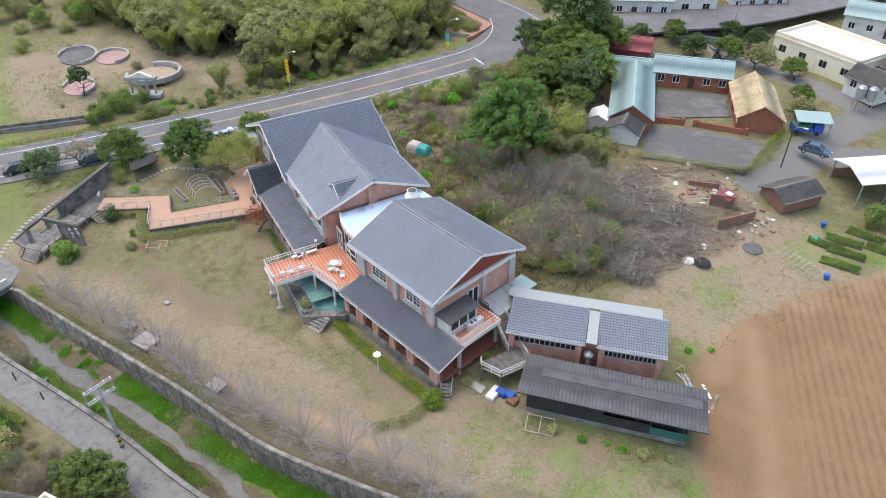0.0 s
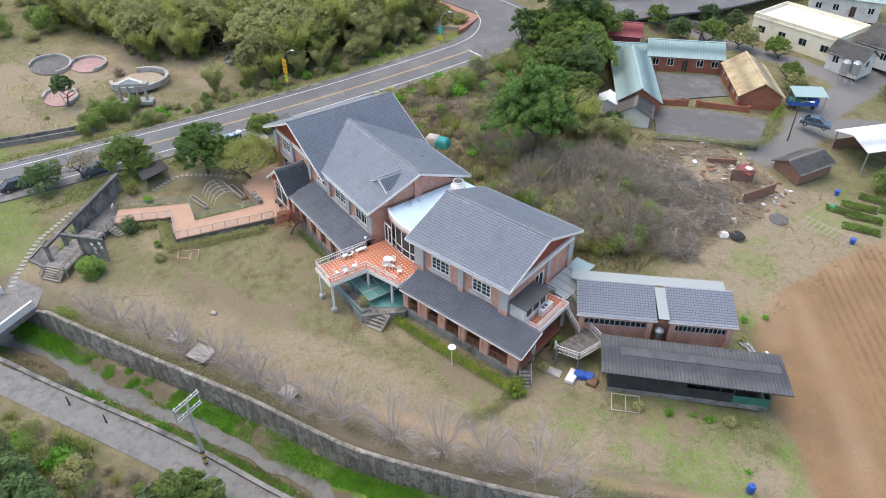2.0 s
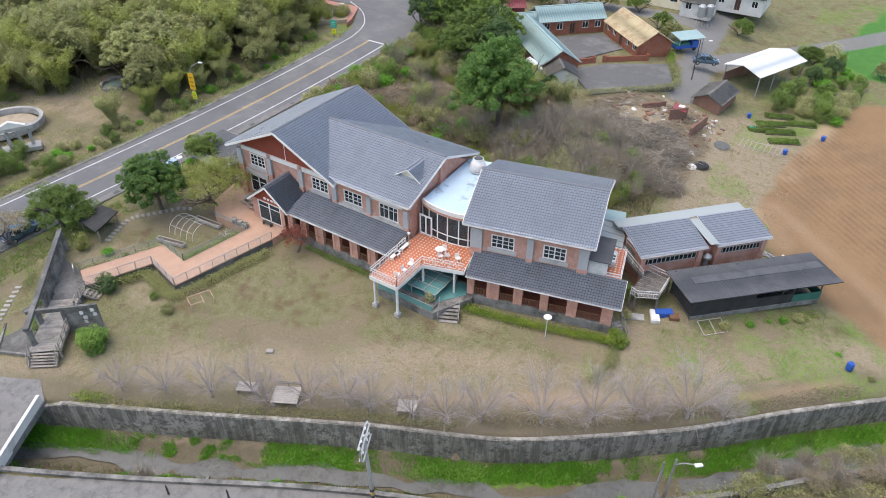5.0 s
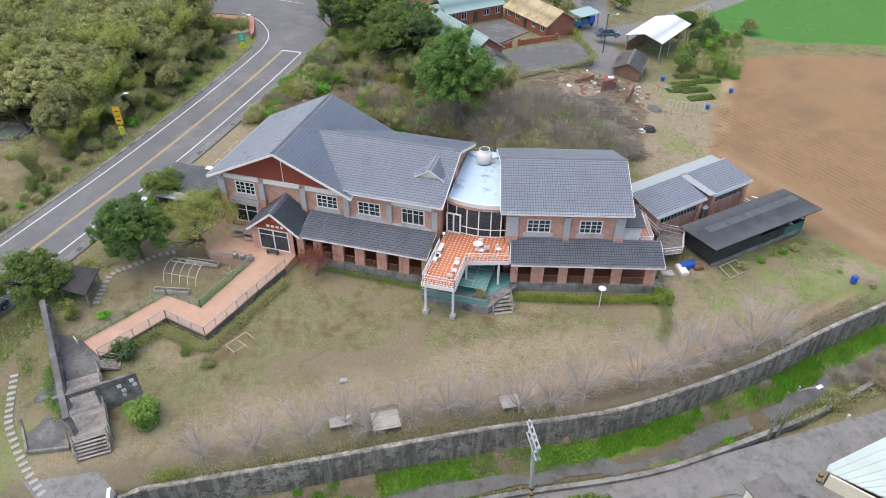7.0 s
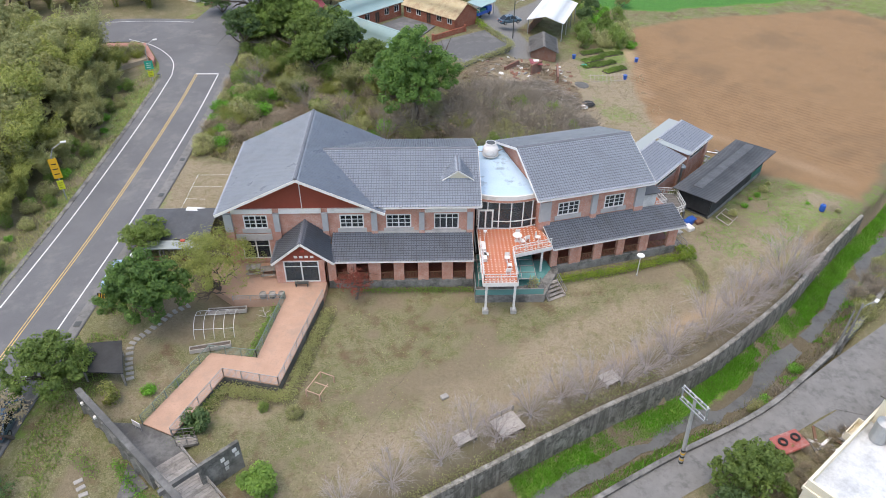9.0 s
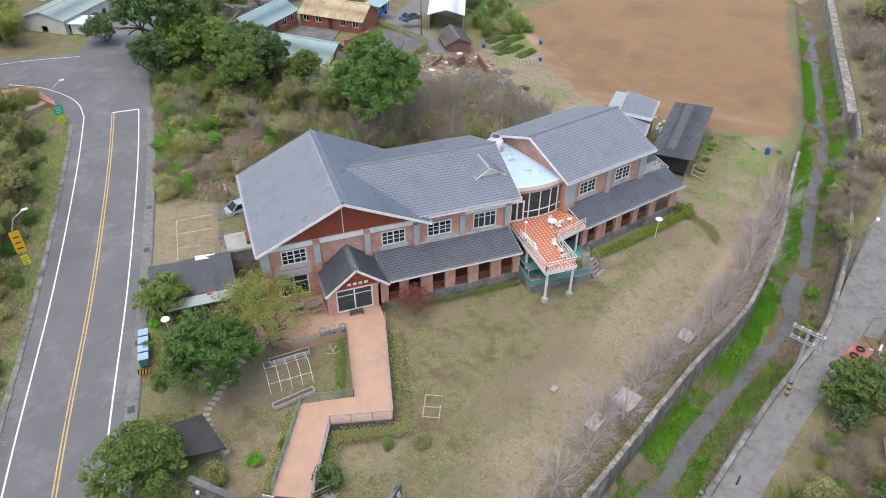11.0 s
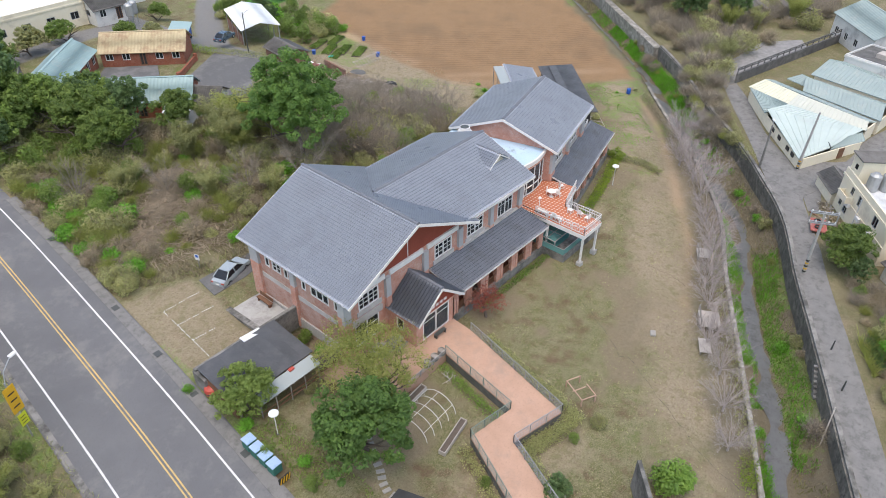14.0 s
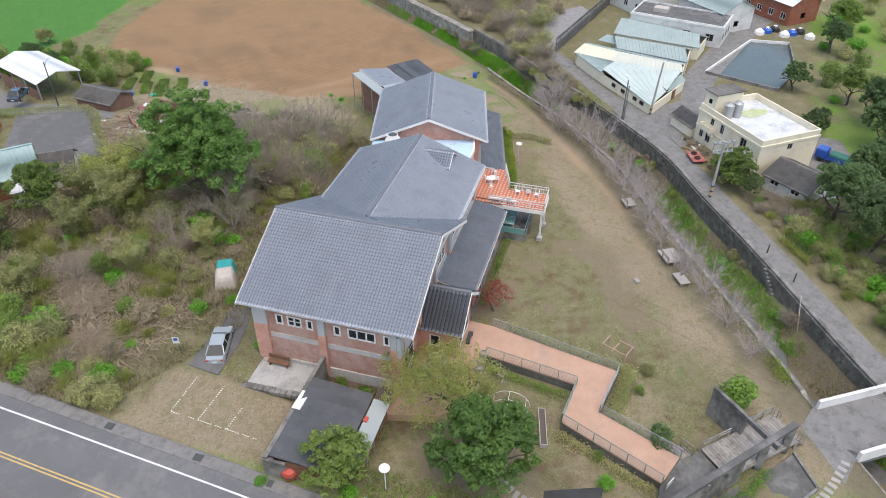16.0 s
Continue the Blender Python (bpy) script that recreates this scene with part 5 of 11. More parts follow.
for s in (-1, 1):
    p0, u, v = (PX + s * 3.18, PY0, PE), (0, PY1 - PY0, 0), (-s * 3.18, 0, PR - PE)
    tile_roof("porch_tiles", p0, u, v, M_TILE_DARK, house, tile=(0.34, 0.4), wave=0.14, gap=M_TILE_GAP_SHADE_DARK, keep=None if s < 0 else (lambda c: (c[:, 1] < -2.2) | (c[:, 2] > 3.84 + (c[:, 1] + 2.48) * 0.243 - 0.15)))
    deck_under("porch_roof", p0, (0, 0.6 if s > 0 else PY1 - PY0, 0), v, 0.14, M_WHITE, house, "white porch roof board")
    gable_trim(house, [(PX + s * 3.18, PY0 - 0.03, PE - 0.07), (PX, PY0 - 0.03, PR - 0.07)], 0.24)
ridge_cap(house, (PX, PY0, PR + 0.05), (PX, PY1, PR + 0.05))
part("porch_gable", prism([(-2.75, 3.95), (3.0, 3.95), (PX, 6.15)], 0.25, pose(0, -2.2, 0)), M_GABLE, house, "dark red porch gable")
porch_wall = wall_panel("porch_wall", (-2.8, -2.2), (2.4, -2.2), 0.3, 3.94, [(0.85, 4.5, 1.1, 3.85)], 0.3, M_BRICK, house, "brick porch front")
window(house, (-1.95, -2.2), (1.7, -2.2), 1.1, 3.85, 2, (("h", 0.75),), None, M_GLASS_DARK, inset=0.08, rail=0.14, name="entrance_glazing", label="tall white-framed entrance glazing")
wall_panel("porch_wall", (-2.8, 1.44), (-2.8, -1.9), 0.3, 3.94, [(1.1, 2.1, 1.9, 3.3)], 0.3, M_BRICK, house)
window(house, (-2.8, 0.34), (-2.8, -0.66), 1.9, 3.3, 1)
wall_panel("porch_wall", (2.4, -2.2), (2.4, 1.44), 0.3, 3.6, [], 0.15, M_BRICK, house)
part("porch_floor", slab([(-2.78, -2.15), (2.38, -2.15), (2.38, 1.4), (-2.78, 1.4)], 0.4, 1.08), M_REDFLOOR, house)
part("letter_bar", boxes(*[(-0.75 + 0.55 * i, -0.4 + 0.55 * i, -2.25, -2.203, 4.25, 4.52) for i in range(4)]), M_WHITE, house, "four white characters on the porch gable")
part("red_plaque", boxes((-0.05, 0.4, -2.25, -2.203, 5.0, 5.22)), M_RED, house, "small red plaque")

# ---- glazed link with the flat blue roof ----
link_house = thing("glazed_link", None, "curved glass link under a flat pale-blue roof", "house")
GL = spline([(18.3, 3.25), (19.4, 2.85), (20.6, 2.65), (21.9, 2.62), (23.2, 2.8), (24.75, 3.25)], 0.45)
part("flat_roof", slab([(17.95, 13.6), *[(p[0], p[1] + 0.05) for p in GL], (24.6, 4.0), (21.6, 14.4)], 8.0, 8.2), M_BLUE_ROOF, link_house, "flaking pale-blue waterproofed flat roof")
bm = bmesh.new()
for p, q in zip(GL, GL[1:]):
    plank(bm, (p[0], p[1] - 0.06, 8.12), (q[0], q[1] - 0.06, 8.12), 0.2, 0.5)
part("parapet", bm, M_WHITE, link_house, "curved white roof edge")
bm = bmesh.new()
for p, q in zip(GL, GL[1:]):
    plank(bm, (p[0], p[1] - 0.1, 7.72), (q[0], q[1] - 0.1, 7.72), 0.12, 0.22)
part("parapet_band", bm, M_BRICK, link_house, "brick band below the roof edge")
for z in (4.25, 5.15, 7.55):
    bm = bmesh.new()
    for p, q in zip(GL, GL[1:]):
        plank(bm, (*p, z), (*q, z), 0.1, 0.1)
    wl = part("curtain_wall_rail", bm, M_WHITE, link_house, "white curved glazing rail")
for p in GL[::2]:
    part("glazing_post", planks([((p[0], p[1], 4.2), (p[0], p[1], 7.65))], 0.1, 0.12), M_WHITE, wl)
for p, q in zip(GL[:-1:2], GL[2::2]):
    a, b = Vector((*p, 0)), Vector((*q, 0))
    bm = bmesh.new()
    vs = [bm.verts.new((*c.xy, z)) for c, z in ((a, 4.3), (b, 4.3), (b, 7.5), (a, 7.5))]
    bm.faces.new(vs)
    part("pane", bm, M_GLASS_DARK, wl, "dark window glass")
window(link_house, (18.35, 2.55), (20.0, 2.5), 4.25, 6.75, 2, (), None, M_GLASS_DARK, inset=0.02, rail=0.17, name="terrace_door", label="white double terrace door")
part("inner_wall", boxes((17.95, 22.9, 6.5, 6.7, 4.1, 8.0)), M_PLASTER, link_house, "plain wall inside the link")
part("inner_floor", slab([(17.95, 3.2), (24.6, 3.3), (23.6, 7), (17.95, 7)], 4.0, 4.2), M_DARK, link_house)
part("lower_wall", boxes((17.95, 24.6, 3.4, 3.6, 0.2, 4.0)), M_DARK, link_house, "dark glazed wall of the ground floor")
tower = thing("cooling_tower", pose(20.3, 11.5, 8.2), "white round cooling tower on the flat roof", "cooling tower")
part("shell", lathe([(0.72, 0.35), (0.88, 0.42), (0.93, 0.8), (0.86, 1.15), (0.62, 1.5), (0.6, 1.75), (0.54, 1.75), (0.54, 1.5)], 20), M_WHITE, tower, smooth=False)
part("fan_grille", lathe([(0.54, 1.6), (0.5, 1.72), (0.1, 1.74)], 16), M_RAIL_DARK, tower, "dark fan grille")
part("basin", lathe([(0.85, 0.12), (0.95, 0.3), (0.72, 0.34)], 20), M_STEEL_W, tower)
for k in range(6):
    a = k * math.pi / 3
    bm = bmesh.new()
    tube(bm, [(0.75 * math.cos(a), 0.75 * math.sin(a), 0), (0.75 * math.cos(a), 0.75 * math.sin(a), 0.4)], 0.04)
    part("leg", bm, M_STEEL, tower)
bm = bmesh.new()
tube(bm, [(-0.8, 0.5, 0.25), (-2.0, 0.9, 0.25), (-2.2, 1.6, 0.25)], 0.09)
tube(bm, [(0.8, 0.6, 0.25), (1.6, 1.2, 0.25)], 0.09)
part("pipe", bm, M_STEEL, tower, "steel water pipe")

# ---- right wing ----
WING = pose(24.57, 1.46, 0, 0, 0, 14.3)
wing = thing("house_wing", WING, "two-storey pink brick wing under a blue-grey tiled roof", "house")
wing_win = [(2.75, 5.25, 5.45, 7.12), (8.25, 10.65, 5.45, 7.12)]
wing_low = [(3.4, 4.8, 1.1, 3.3), (5.9, 7.9, 1.1, 3.4), (9.2, 11.2, 1.6, 3.3)]
wall_panel("wall", (0.6, 1.0), (12.9, 1.0), -0.3, 8.2, [(a - 0.6, b - 0.6, c, d) for a, b, c, d in wing_win + wing_low], 0.3, M_BRICK, wing, "pink brick front wall")
for a, b, c, d in wing_win:
    window(wing, (a, 1.0), (b, 1.0), c, d, 2, WIN_BARS, curtain=0.2, inset=0.05)
    part("sill", boxes((a - 0.3, b + 0.3, 0.88, 0.996, c - 0.5, c - 0.02)), M_PLASTER, wing, "pale cement apron under the window")
for a, b, c, d in wing_low:
    window(wing, (a, 1.0), (b, 1.0), c, d, 2, (("h", 0.5),), M_WOOD_BROWN, M_GLASS_DARK, name="veranda_window", label="dark veranda window")
for a, b in ((0.55, 1.85), (6.6, 7.28), (11.9, 12.95)):
    pilaster(wing, (a, 1.0), (b, 1.0), 4.0, 5.2, 7.6)
part("cornice", boxes((0.6, 12.9, 0.78, 0.996, 7.62, 7.95)), M_BRICK, wing, "brick band under the eaves")
wall_panel("wall", (0.6, 12.6), (0.6, 1.3), 0.2, 8.2, [], 0.3, M_BRICK, wing, "pink brick end wall")
wall_panel("wall", (12.9, 1.3), (12.9, 12.6), -0.2, 7.8, [(4.2, 5.9, 4.3, 6.7), (1, 5, 1.0, 3.6)], 0.3, M_BRICK, wing, "pink brick end wall")
window(wing, (12.9, 5.5), (12.9, 7.2), 4.3, 6.7, 2, (), inset=0.08, name="terrace_door", label="white sliding terrace door")
for y0, y1 in ((7.5, 8.1), (11.6, 12.6)):
    pilaster(wing, (12.9, y0), (12.9, y1), 4.2, 5.4, 7.7, 0.25)
wall_panel("wall", (12.9, 12.6), (0.6, 12.6), 0.2, 8.2, [(2, 4, 5.4, 7), (7, 9, 5.4, 7)], 0.3, M_BRICK, wing, "pink brick back wall")
part("inner_floor", boxes((0.92, 12.58, 1.32, 12.3, 4.0, 4.2), (0.92, 12.58, 1.32, 12.3, 0.8, 1.0)), M_DARK, wing)
part("inner_wall", boxes((0.95, 12.5, 5.6, 5.8, 1.0, 8.0)), M_PLASTER, wing)
part("gable", prism([(1.0, 8.2), (12.6, 8.2), (6.79, 10.85)], 0.25, pose(12.88, 0, 0, 0, 0, 90)), M_GABLE, wing, "dark red painted gable")
part("gable", prism([(1.0, 8.2), (12.6, 8.2), (6.79, 10.85)], 0.25, pose(0.85, 0, 0, 0, 0, 90)), M_BRICK, wing, "brick gable over the flat roof")
part("white_band", boxes((12.7, 13.12, 1.1, 7.45, 7.7, 8.15), (12.7, 13.12, 7.55, 12.5, 7.7, 8.15)), M_WHITE, wing, "white painted beam")
WR, WE, WV, WU0, WU1, WB = 11.06, 8.45, 6.79, -0.1, 13.5, 13.55
for v0 in (0.0, WB):
    p0, u, v = (WU0, v0, WE), (WU1 - WU0, 0, 0), (0, WV - v0, WR - WE)
    tile_roof("roof_tiles", p0, u, v, M_TILE, wing, gap=M_TILE_GAP_SHADE)
    deck_under("roof_board", p0, u, v, 0.16, M_WHITE, wing, "white roof board and soffit")
    for uu in (WU0 - 0.03, WU1 + 0.03):
        gable_trim(wing, [(uu, v0, WE - 0.1), (uu, WV, WR - 0.1)])
    gable_trim(wing, [(WU0, v0 + (-0.03 if v0 == 0 else 0.03), WE - 0.1), (WU1, v0 + (-0.03 if v0 == 0 else 0.03), WE - 0.1)], 0.16)
ridge_cap(wing, (WU0, WV, WR + 0.05), (WU1, WV, WR + 0.05))
arcade(wing, 1.15, 16.3, -2.0, [(1.9, 3.3), (4.63, 6.16), (7.11, 8.95), (9.79, 11.7), (12.74, 15.18)], z1=3.28, back=1.0)
tile_roof("veranda_tiles", (1.1, -2.42, 3.66), (15.9, 0, 0), (0, 3.42, 1.05), M_TILE_DARK, wing, gap=M_TILE_GAP_SHADE_DARK, keep=None)
deck_under("veranda_roof", (1.1, -2.42, 3.66), (15.9, 0, 0), (0, 3.42, 1.05), 0.14, M_WHITE, wing, "white veranda roof board")
gable_trim(wing, [(1.1, -2.44, 3.6), (17.0, -2.44, 3.6)], 0.14)
for uu in (1.08, 17.02):
    gable_trim(wing, [(uu, -2.42, 3.6), (uu, 1.0, 4.65)], 0.14)
# terrace at the wing's end, with its small glazed room and the room below
part("terrace_slab", boxes((12.92, 16.3, 1.05, 6.9, 4.0, 4.22)), M_TERRACE, wing, "orange patterned terrace tiles")
part("terrace_edge", boxes((12.92, 16.36, 6.9, 7.0, 3.7, 4.26), (16.3, 16.4, 1.0, 7.0, 3.7, 4.26)), M_WHITE, wing, "white terrace edge")
part("floor_below", boxes((12.92, 16.25, 1.05, 6.9, 0.7, 1.0)), M_REDFLOOR, wing)
for p in ((16.05, 1.3), (16.05, 6.7), (13.4, 6.7)):
    part("post", boxes((p[0] - 0.16, p[0] + 0.16, p[1] - 0.16, p[1] + 0.16, -0.2, 3.7)), M_CONC_PALE, wing)
railing(wing, [(13.2, 6.9, 4.22), (14.6, 6.92, 4.22)], 0.95, M_RAIL_DARK, balusters=0.16, label="dark iron railing")
railing(wing, [(14.9, 1.1, 4.22), (16.25, 1.1, 4.22), (16.25, 5.6, 4.22)], 0.95, M_STEEL_W, balusters=0.2, label="white steel railing")
part("sunroom", boxes((12.95, 14.75, 1.1, 5.0, 4.23, 6.35)), M_WHITE_WALL, wing, "white boarded garden room")
window(wing, (14.76, 1.2), (14.76, 4.9), 4.9, 6.2, 3, (), inset=-0.01, name="sunroom_window")
part("sunroom_roof", prism([(0.85, 6.4), (5.25, 6.4), (5.25, 6.5), (0.85, 6.5)], 2.2, pose(15.15, 0, 0, 0, 0, 90)), M_SHADE, wing, "black sheet roof of the garden room")
bench = thing("terrace_counter", WING @ pose(15.2, 4.3, 4.22), "white counter with two dark basins on the terrace", "counter")
part("body", boxes((-0.28, 0.28, -1.0, 1.0, 0.0, 0.75), bevel=0.03), M_WHITE, bench)
for k in (-0.45, 0.05):
    part("basin", boxes((-0.16, 0.16, k - 0.15, k + 0.15, 0.752, 0.77)), M_RAIL_DARK, bench, "dark basin")


def step_flight(name, a, b, w, n, material, label, rails=True):
    """Open timber steps from the top a to the foot b."""
    a, b = Vector(a), Vector(b)
    t = thing(name, Matrix.Translation(b), label, "steps")
    flat = Vector((b.x - a.x, b.y - a.y, 0))
    d = flat.normalized()
    s = Vector((-d.y, d.x, 0))
    for i in range(n):
        f = (i + 0.5) / n
        c = a + flat * f - b
        z = (a.z - b.z) * (1 - (i + 1) / (n + 0.001)) + 0.02
        bm = bmesh.new()
        plank(bm, Vector((c.x, c.y, z)) - s * w / 2, Vector((c.x, c.y, z)) + s * w / 2, flat.length / n * 1.05, 0.06)
        part("tread", bm, material, t)
    for k in (-1, 1):
        bm = bmesh.new()
        plank(bm, a - b + s * k * w / 2 + Vector((0, 0, -0.1)), s * k * w / 2, 0.08, 0.25)
        part("stringer", bm, material, t)
        if rails:
            bm = bmesh.new()
            up = Vector((0, 0, 0.9))
            plank(bm, a - b + s * k * w / 2 + up, s * k * w / 2 + up, 0.06, 0.06)
            plank(bm, a - b + s * k * w / 2 + up * 0.55, s * k * w / 2 + up * 0.55, 0.04, 0.04)
            for i in range(3):
                p = (a - b) * (i / 2) + s * k * w / 2
                plank(bm, p, p + up, 0.05, 0.05, (1, 0, 0))
            part("handrail", bm, M_STEEL_W if rails == 2 else material, t)
    return t


step_flight("outside_stairs", (38.25, 12.35, 4.2), (40.95, 12.55, 1.75), 1.5, 13, M_WOOD_DARK, "weathered timber stairs with white handrails", 2)
landing = thing("landing_deck", Matrix.Translation((42.2, 10.8, 0)), "weathered timber landing with white steel railing", "deck")
LD = [(40.7, 13.3), (40.95, 8.5), (41.6, 8.2), (43.6, 9.3), (43.6, 12.9)]
for k in range(14):
    t = k / 13
    bm = bmesh.new()
    plank(bm, (40.85 - 42.2, 8.6 + 4.6 * t - 10.8, 1.7), (43.55 - 42.2, 9.35 + 3.6 * t - 10.8, 1.7), 0.27, 0.06)
    part("board", bm, M_WOOD_DARK, landing)
for p in LD[1:]:
    part("post", boxes((p[0] - 42.3, p[0] - 42.1, p[1] - 10.9, p[1] - 10.7, -0.2, 1.68)), M_WOOD_DARK, landing)
railing(landing, [(40.9 - 42.2, 8.55 - 10.8, 1.7), (41.6 - 42.2, 8.25 - 10.8, 1.7), (43.6 - 42.2, 9.3 - 10.8, 1.7), (43.6 - 42.2, 12.9 - 10.8, 1.7), (40.8 - 42.2, 13.3 - 10.8, 1.7)], 0.95, M_STEEL_W, balusters=0.25, label="white steel railing")
step_flight("veranda_steps", (41.0, 4.6, 1.0), (42.2, 3.7, 0.0), 1.1, 5, M_WOOD_GREY, "grey timber steps beside the veranda")

# ---- front terrace between the two houses ----
terrace = thing("front_terrace", Matrix.Translation((20.2, -6.0, 0)), "raised terrace of orange patterned tiles on white posts", "terrace")
TO = Vector((-20.2, 6.0, 0))
TP = [(18.35, 3.0), (18.35, -6.45), (21.75, -6.45), (21.75, -1.95), (26.0, -0.6), (25.35, 2.0), (24.6, 3.1), (22, 2.55), (20.4, 2.55)]
part("terrace_slab", slab([(x - 20.2, y + 6.0) for x, y in TP], 4.0, 4.2), M_TERRACE, terrace, "orange tiles with white dots")
bm = bmesh.new()
for a, b in zip(TP[:5], TP[1:6]):
    plank(bm, (a[0] - 20.2, a[1] + 6.0, 3.92), (b[0] - 20.2, b[1] + 6.0, 3.92), 0.14, 0.46)
part("edge_beam", bm, M_WHITE, terrace, "white edge beam")
for x, y in ((18.7, -6.2), (21.55, -6.2), (21.8, -1.9), (25.0, -0.8), (18.5, -1.9)):
    part("post", boxes((x - 20.31, x - 20.09, y + 5.89, y + 6.11, 0.1, 3.9), bevel=0.02), M_STEEL_W, terrace, "white terrace post")
for x, y in ((18.7, -6.2), (21.55, -6.2)):
    part("footing", boxes((x - 20.5, x - 19.9, y + 5.7, y + 6.3, -0.25, 0.5), bevel=0.05), M_CONC_PALE, terrace, "pale concrete footing")
railing(terrace, [(18.4 - 20.2, -0.2 + 6, 4.2), (18.4 - 20.2, -6.4 + 6, 4.2), (21.7 - 20.2, -6.4 + 6, 4.2), (21.7 - 20.2, -1.95 + 6, 4.2), (25.9 - 20.2, -0.6 + 6, 4.2)], 0.95, M_STEEL_W, posts=1.5, balusters=0.28, label="white steel railing")
part("dark_step_rail", planks([((17.9 - 20.2, 1.5 + 6, 4.9), (17.9 - 20.2, -1.9 + 6, 4.9)), ((17.9 - 20.2, 1.5 + 6, 4.4), (17.9 - 20.2, -1.9 + 6, 4.4))], 0.06, 0.06), M_RAIL_DARK, terrace, "dark rail beside the veranda roof")
podium = thing("terrace_podium", Matrix.Translation((21.5, -2.0, 0)), "low concrete podium with teal glass under the terrace", "podium")
PO = [(17.75, -4.7), (24.9, -4.7), (27.0, -0.55), (26.5, 1.3), (17.75, 1.4)]
part("slab", slab([(x - 21.5, y + 2) for x, y in PO], -0.2, 0.95), M_CONC, podium, "grey concrete podium")
part("teal_floor", slab([(x - 21.5, y + 2) for x, y in ((18.0, -3.2), (24.3, -3.2), (26.2, -0.4), (25.9, 1.0), (18.0, 1.1))], 0.955, 1.0), M_TEAL_FLOOR, podium, "teal floor covering")
rows = [((x - 21.5, -1.2, 1.9), (x - 21.5, 3.0, 1.9)) for x in (18.2, 19.7, 21.2, 22.7, 24.2)] + [((18.2 - 21.5, y + 2, 1.9), (24.2 - 21.5, y + 2, 1.9)) for y in (-3.2, -2.1, -1.0, 0.1, 1.0)]
part("grid_bars", planks(rows, 0.07, 0.07), M_CONC_PALE, podium, "pale grid bars")
for i in range(4):
    for j in range(4):
        x, y = 18.2 + 1.5 * i - 21.5, -3.2 + 1.1 * j + 2
        part("glass_panel", boxes((x + 0.06, x + 1.44, y + 0.06, y + 1.04, 1.88, 1.9)), M_GLASS_TEAL, podium, "teal glass panel")
for a, b in (((17.8, -4.6), (24.8, -4.6)), ((17.8, -4.6), (17.8, -0.2))):
    bm = bmesh.new()
    plank(bm, (a[0] - 21.5, a[1] + 2, 1.35), (b[0] - 21.5, b[1] + 2, 1.35), 0.03, 0.7)
    part("glass_side", bm, M_GLASS_TEAL, podium, "teal glass side panel")
    part("side_rail", planks([((a[0] - 21.5, a[1] + 2, 1.72), (b[0] - 21.5, b[1] + 2, 1.72))], 0.07, 0.05), M_STEEL, podium)
for x, y in ((18.2, -3.2), (24.2, -3.2), (18.2, 1.0), (24.2, 1.0), (21.2, -3.2)):
    part("grid_post", boxes((x - 21.55, x - 21.45, y + 1.95, y + 2.05, 1.0, 1.88)), M_CONC_PALE, podium)
part("planter_box", boxes((22.9 - 21.5, 24.7 - 21.5, -4.4 + 2, -3.4 + 2, 0.95, 1.25)), M_CONC, podium, "concrete planter")
step_flight("garden_steps", (25.6, -2.55, 1.0), (26.4, -4.2, 0.0), 2.1, 5, M_WOOD_GREY, "weathered timber garden steps")

# ---- garden: ramp, gate, paving ----
ramp_thing = thing("zigzag_ramp", Matrix.Translation((-4, -12, 0)), "salmon paved zigzag walkway with metal railings", "walkway")
RP = [(2.2, -4.5), (-0.45, -16.4), (-5.55, -15.2), (-8.35, -21.7), (-11.15, -20.4), (-7.4, -12.3), (-3.0, -13.0), (-1.65, -4.7)]
rl = [(x + 4, y + 12) for x, y in RP]
part("paving", slab(rl, 0.86, 1.0), M_RAMP, ramp_thing, "salmon paving boards")
part("kerb_wall", slab([(x * 0.995, y * 0.995) for x, y in rl], -0.3, 0.855), M_CONC_DARK, ramp_thing, "dark concrete sides")


def mesh_fence(parent, a, b, z, h, material, label):
    """A metal railing: level wires between posts, and a top bar."""
    a, b = Vector((*a, z)), Vector((*b, z))
    n = max(1, round((b - a).length / 1.6))
    for i in range(n + 1):
        p = a + (b - a) * (i / n)
        part("post", planks([(p - Vector((0, 0, 0.1)), p + Vector((0, 0, h)))], 0.06, 0.06), material, parent)
    for k in range(7):
        w = 0.05 if k == 6 else 0.018
        q = Vector((0, 0, 0.12 + (h - 0.12) * k / 6))
        part("top_rail" if k == 6 else "wire", planks([(a + q, b + q)], w, w), material, parent, label if k == 6 else "")


for i in range(7):
    if i == 3:
        continue
    a, b = rl[i], rl[i + 1]
    west = i in (4, 5, 6)
    mesh_fence(ramp_thing, a, b, 1.0, 1.0, M_RAIL_GREEN if west or i in (1, 0) and False else M_STEEL, "green wire railing" if west else "grey metal railing")
FC = [(2.35, -2.2), (2.2, -4.5), (-1.65, -4.7), (-6.8, -4.9), (-9.6, -2.6), (-10.6, 1.5), (-10.8, 2.6), (-8.2, 2.6), (-7.9, 1.3), (-2.85, 1.3), (-2.85, -2.2)]
tagged(part("pavement_forecourt", slab(FC, -0.2, 0.995), M_RAMP), "salmon paved forecourt before the entrance", "pavement", kind="structure")
fence_low = thing("forecourt_rail", Matrix.Translation((-4.2, -4.9, 1.0)), "low grey metal rail at the forecourt edge", "railing")
mesh_fence(fence_low, (-2.7, 0), (2.5, 0.15), 0, 0.6, M_STEEL, "")
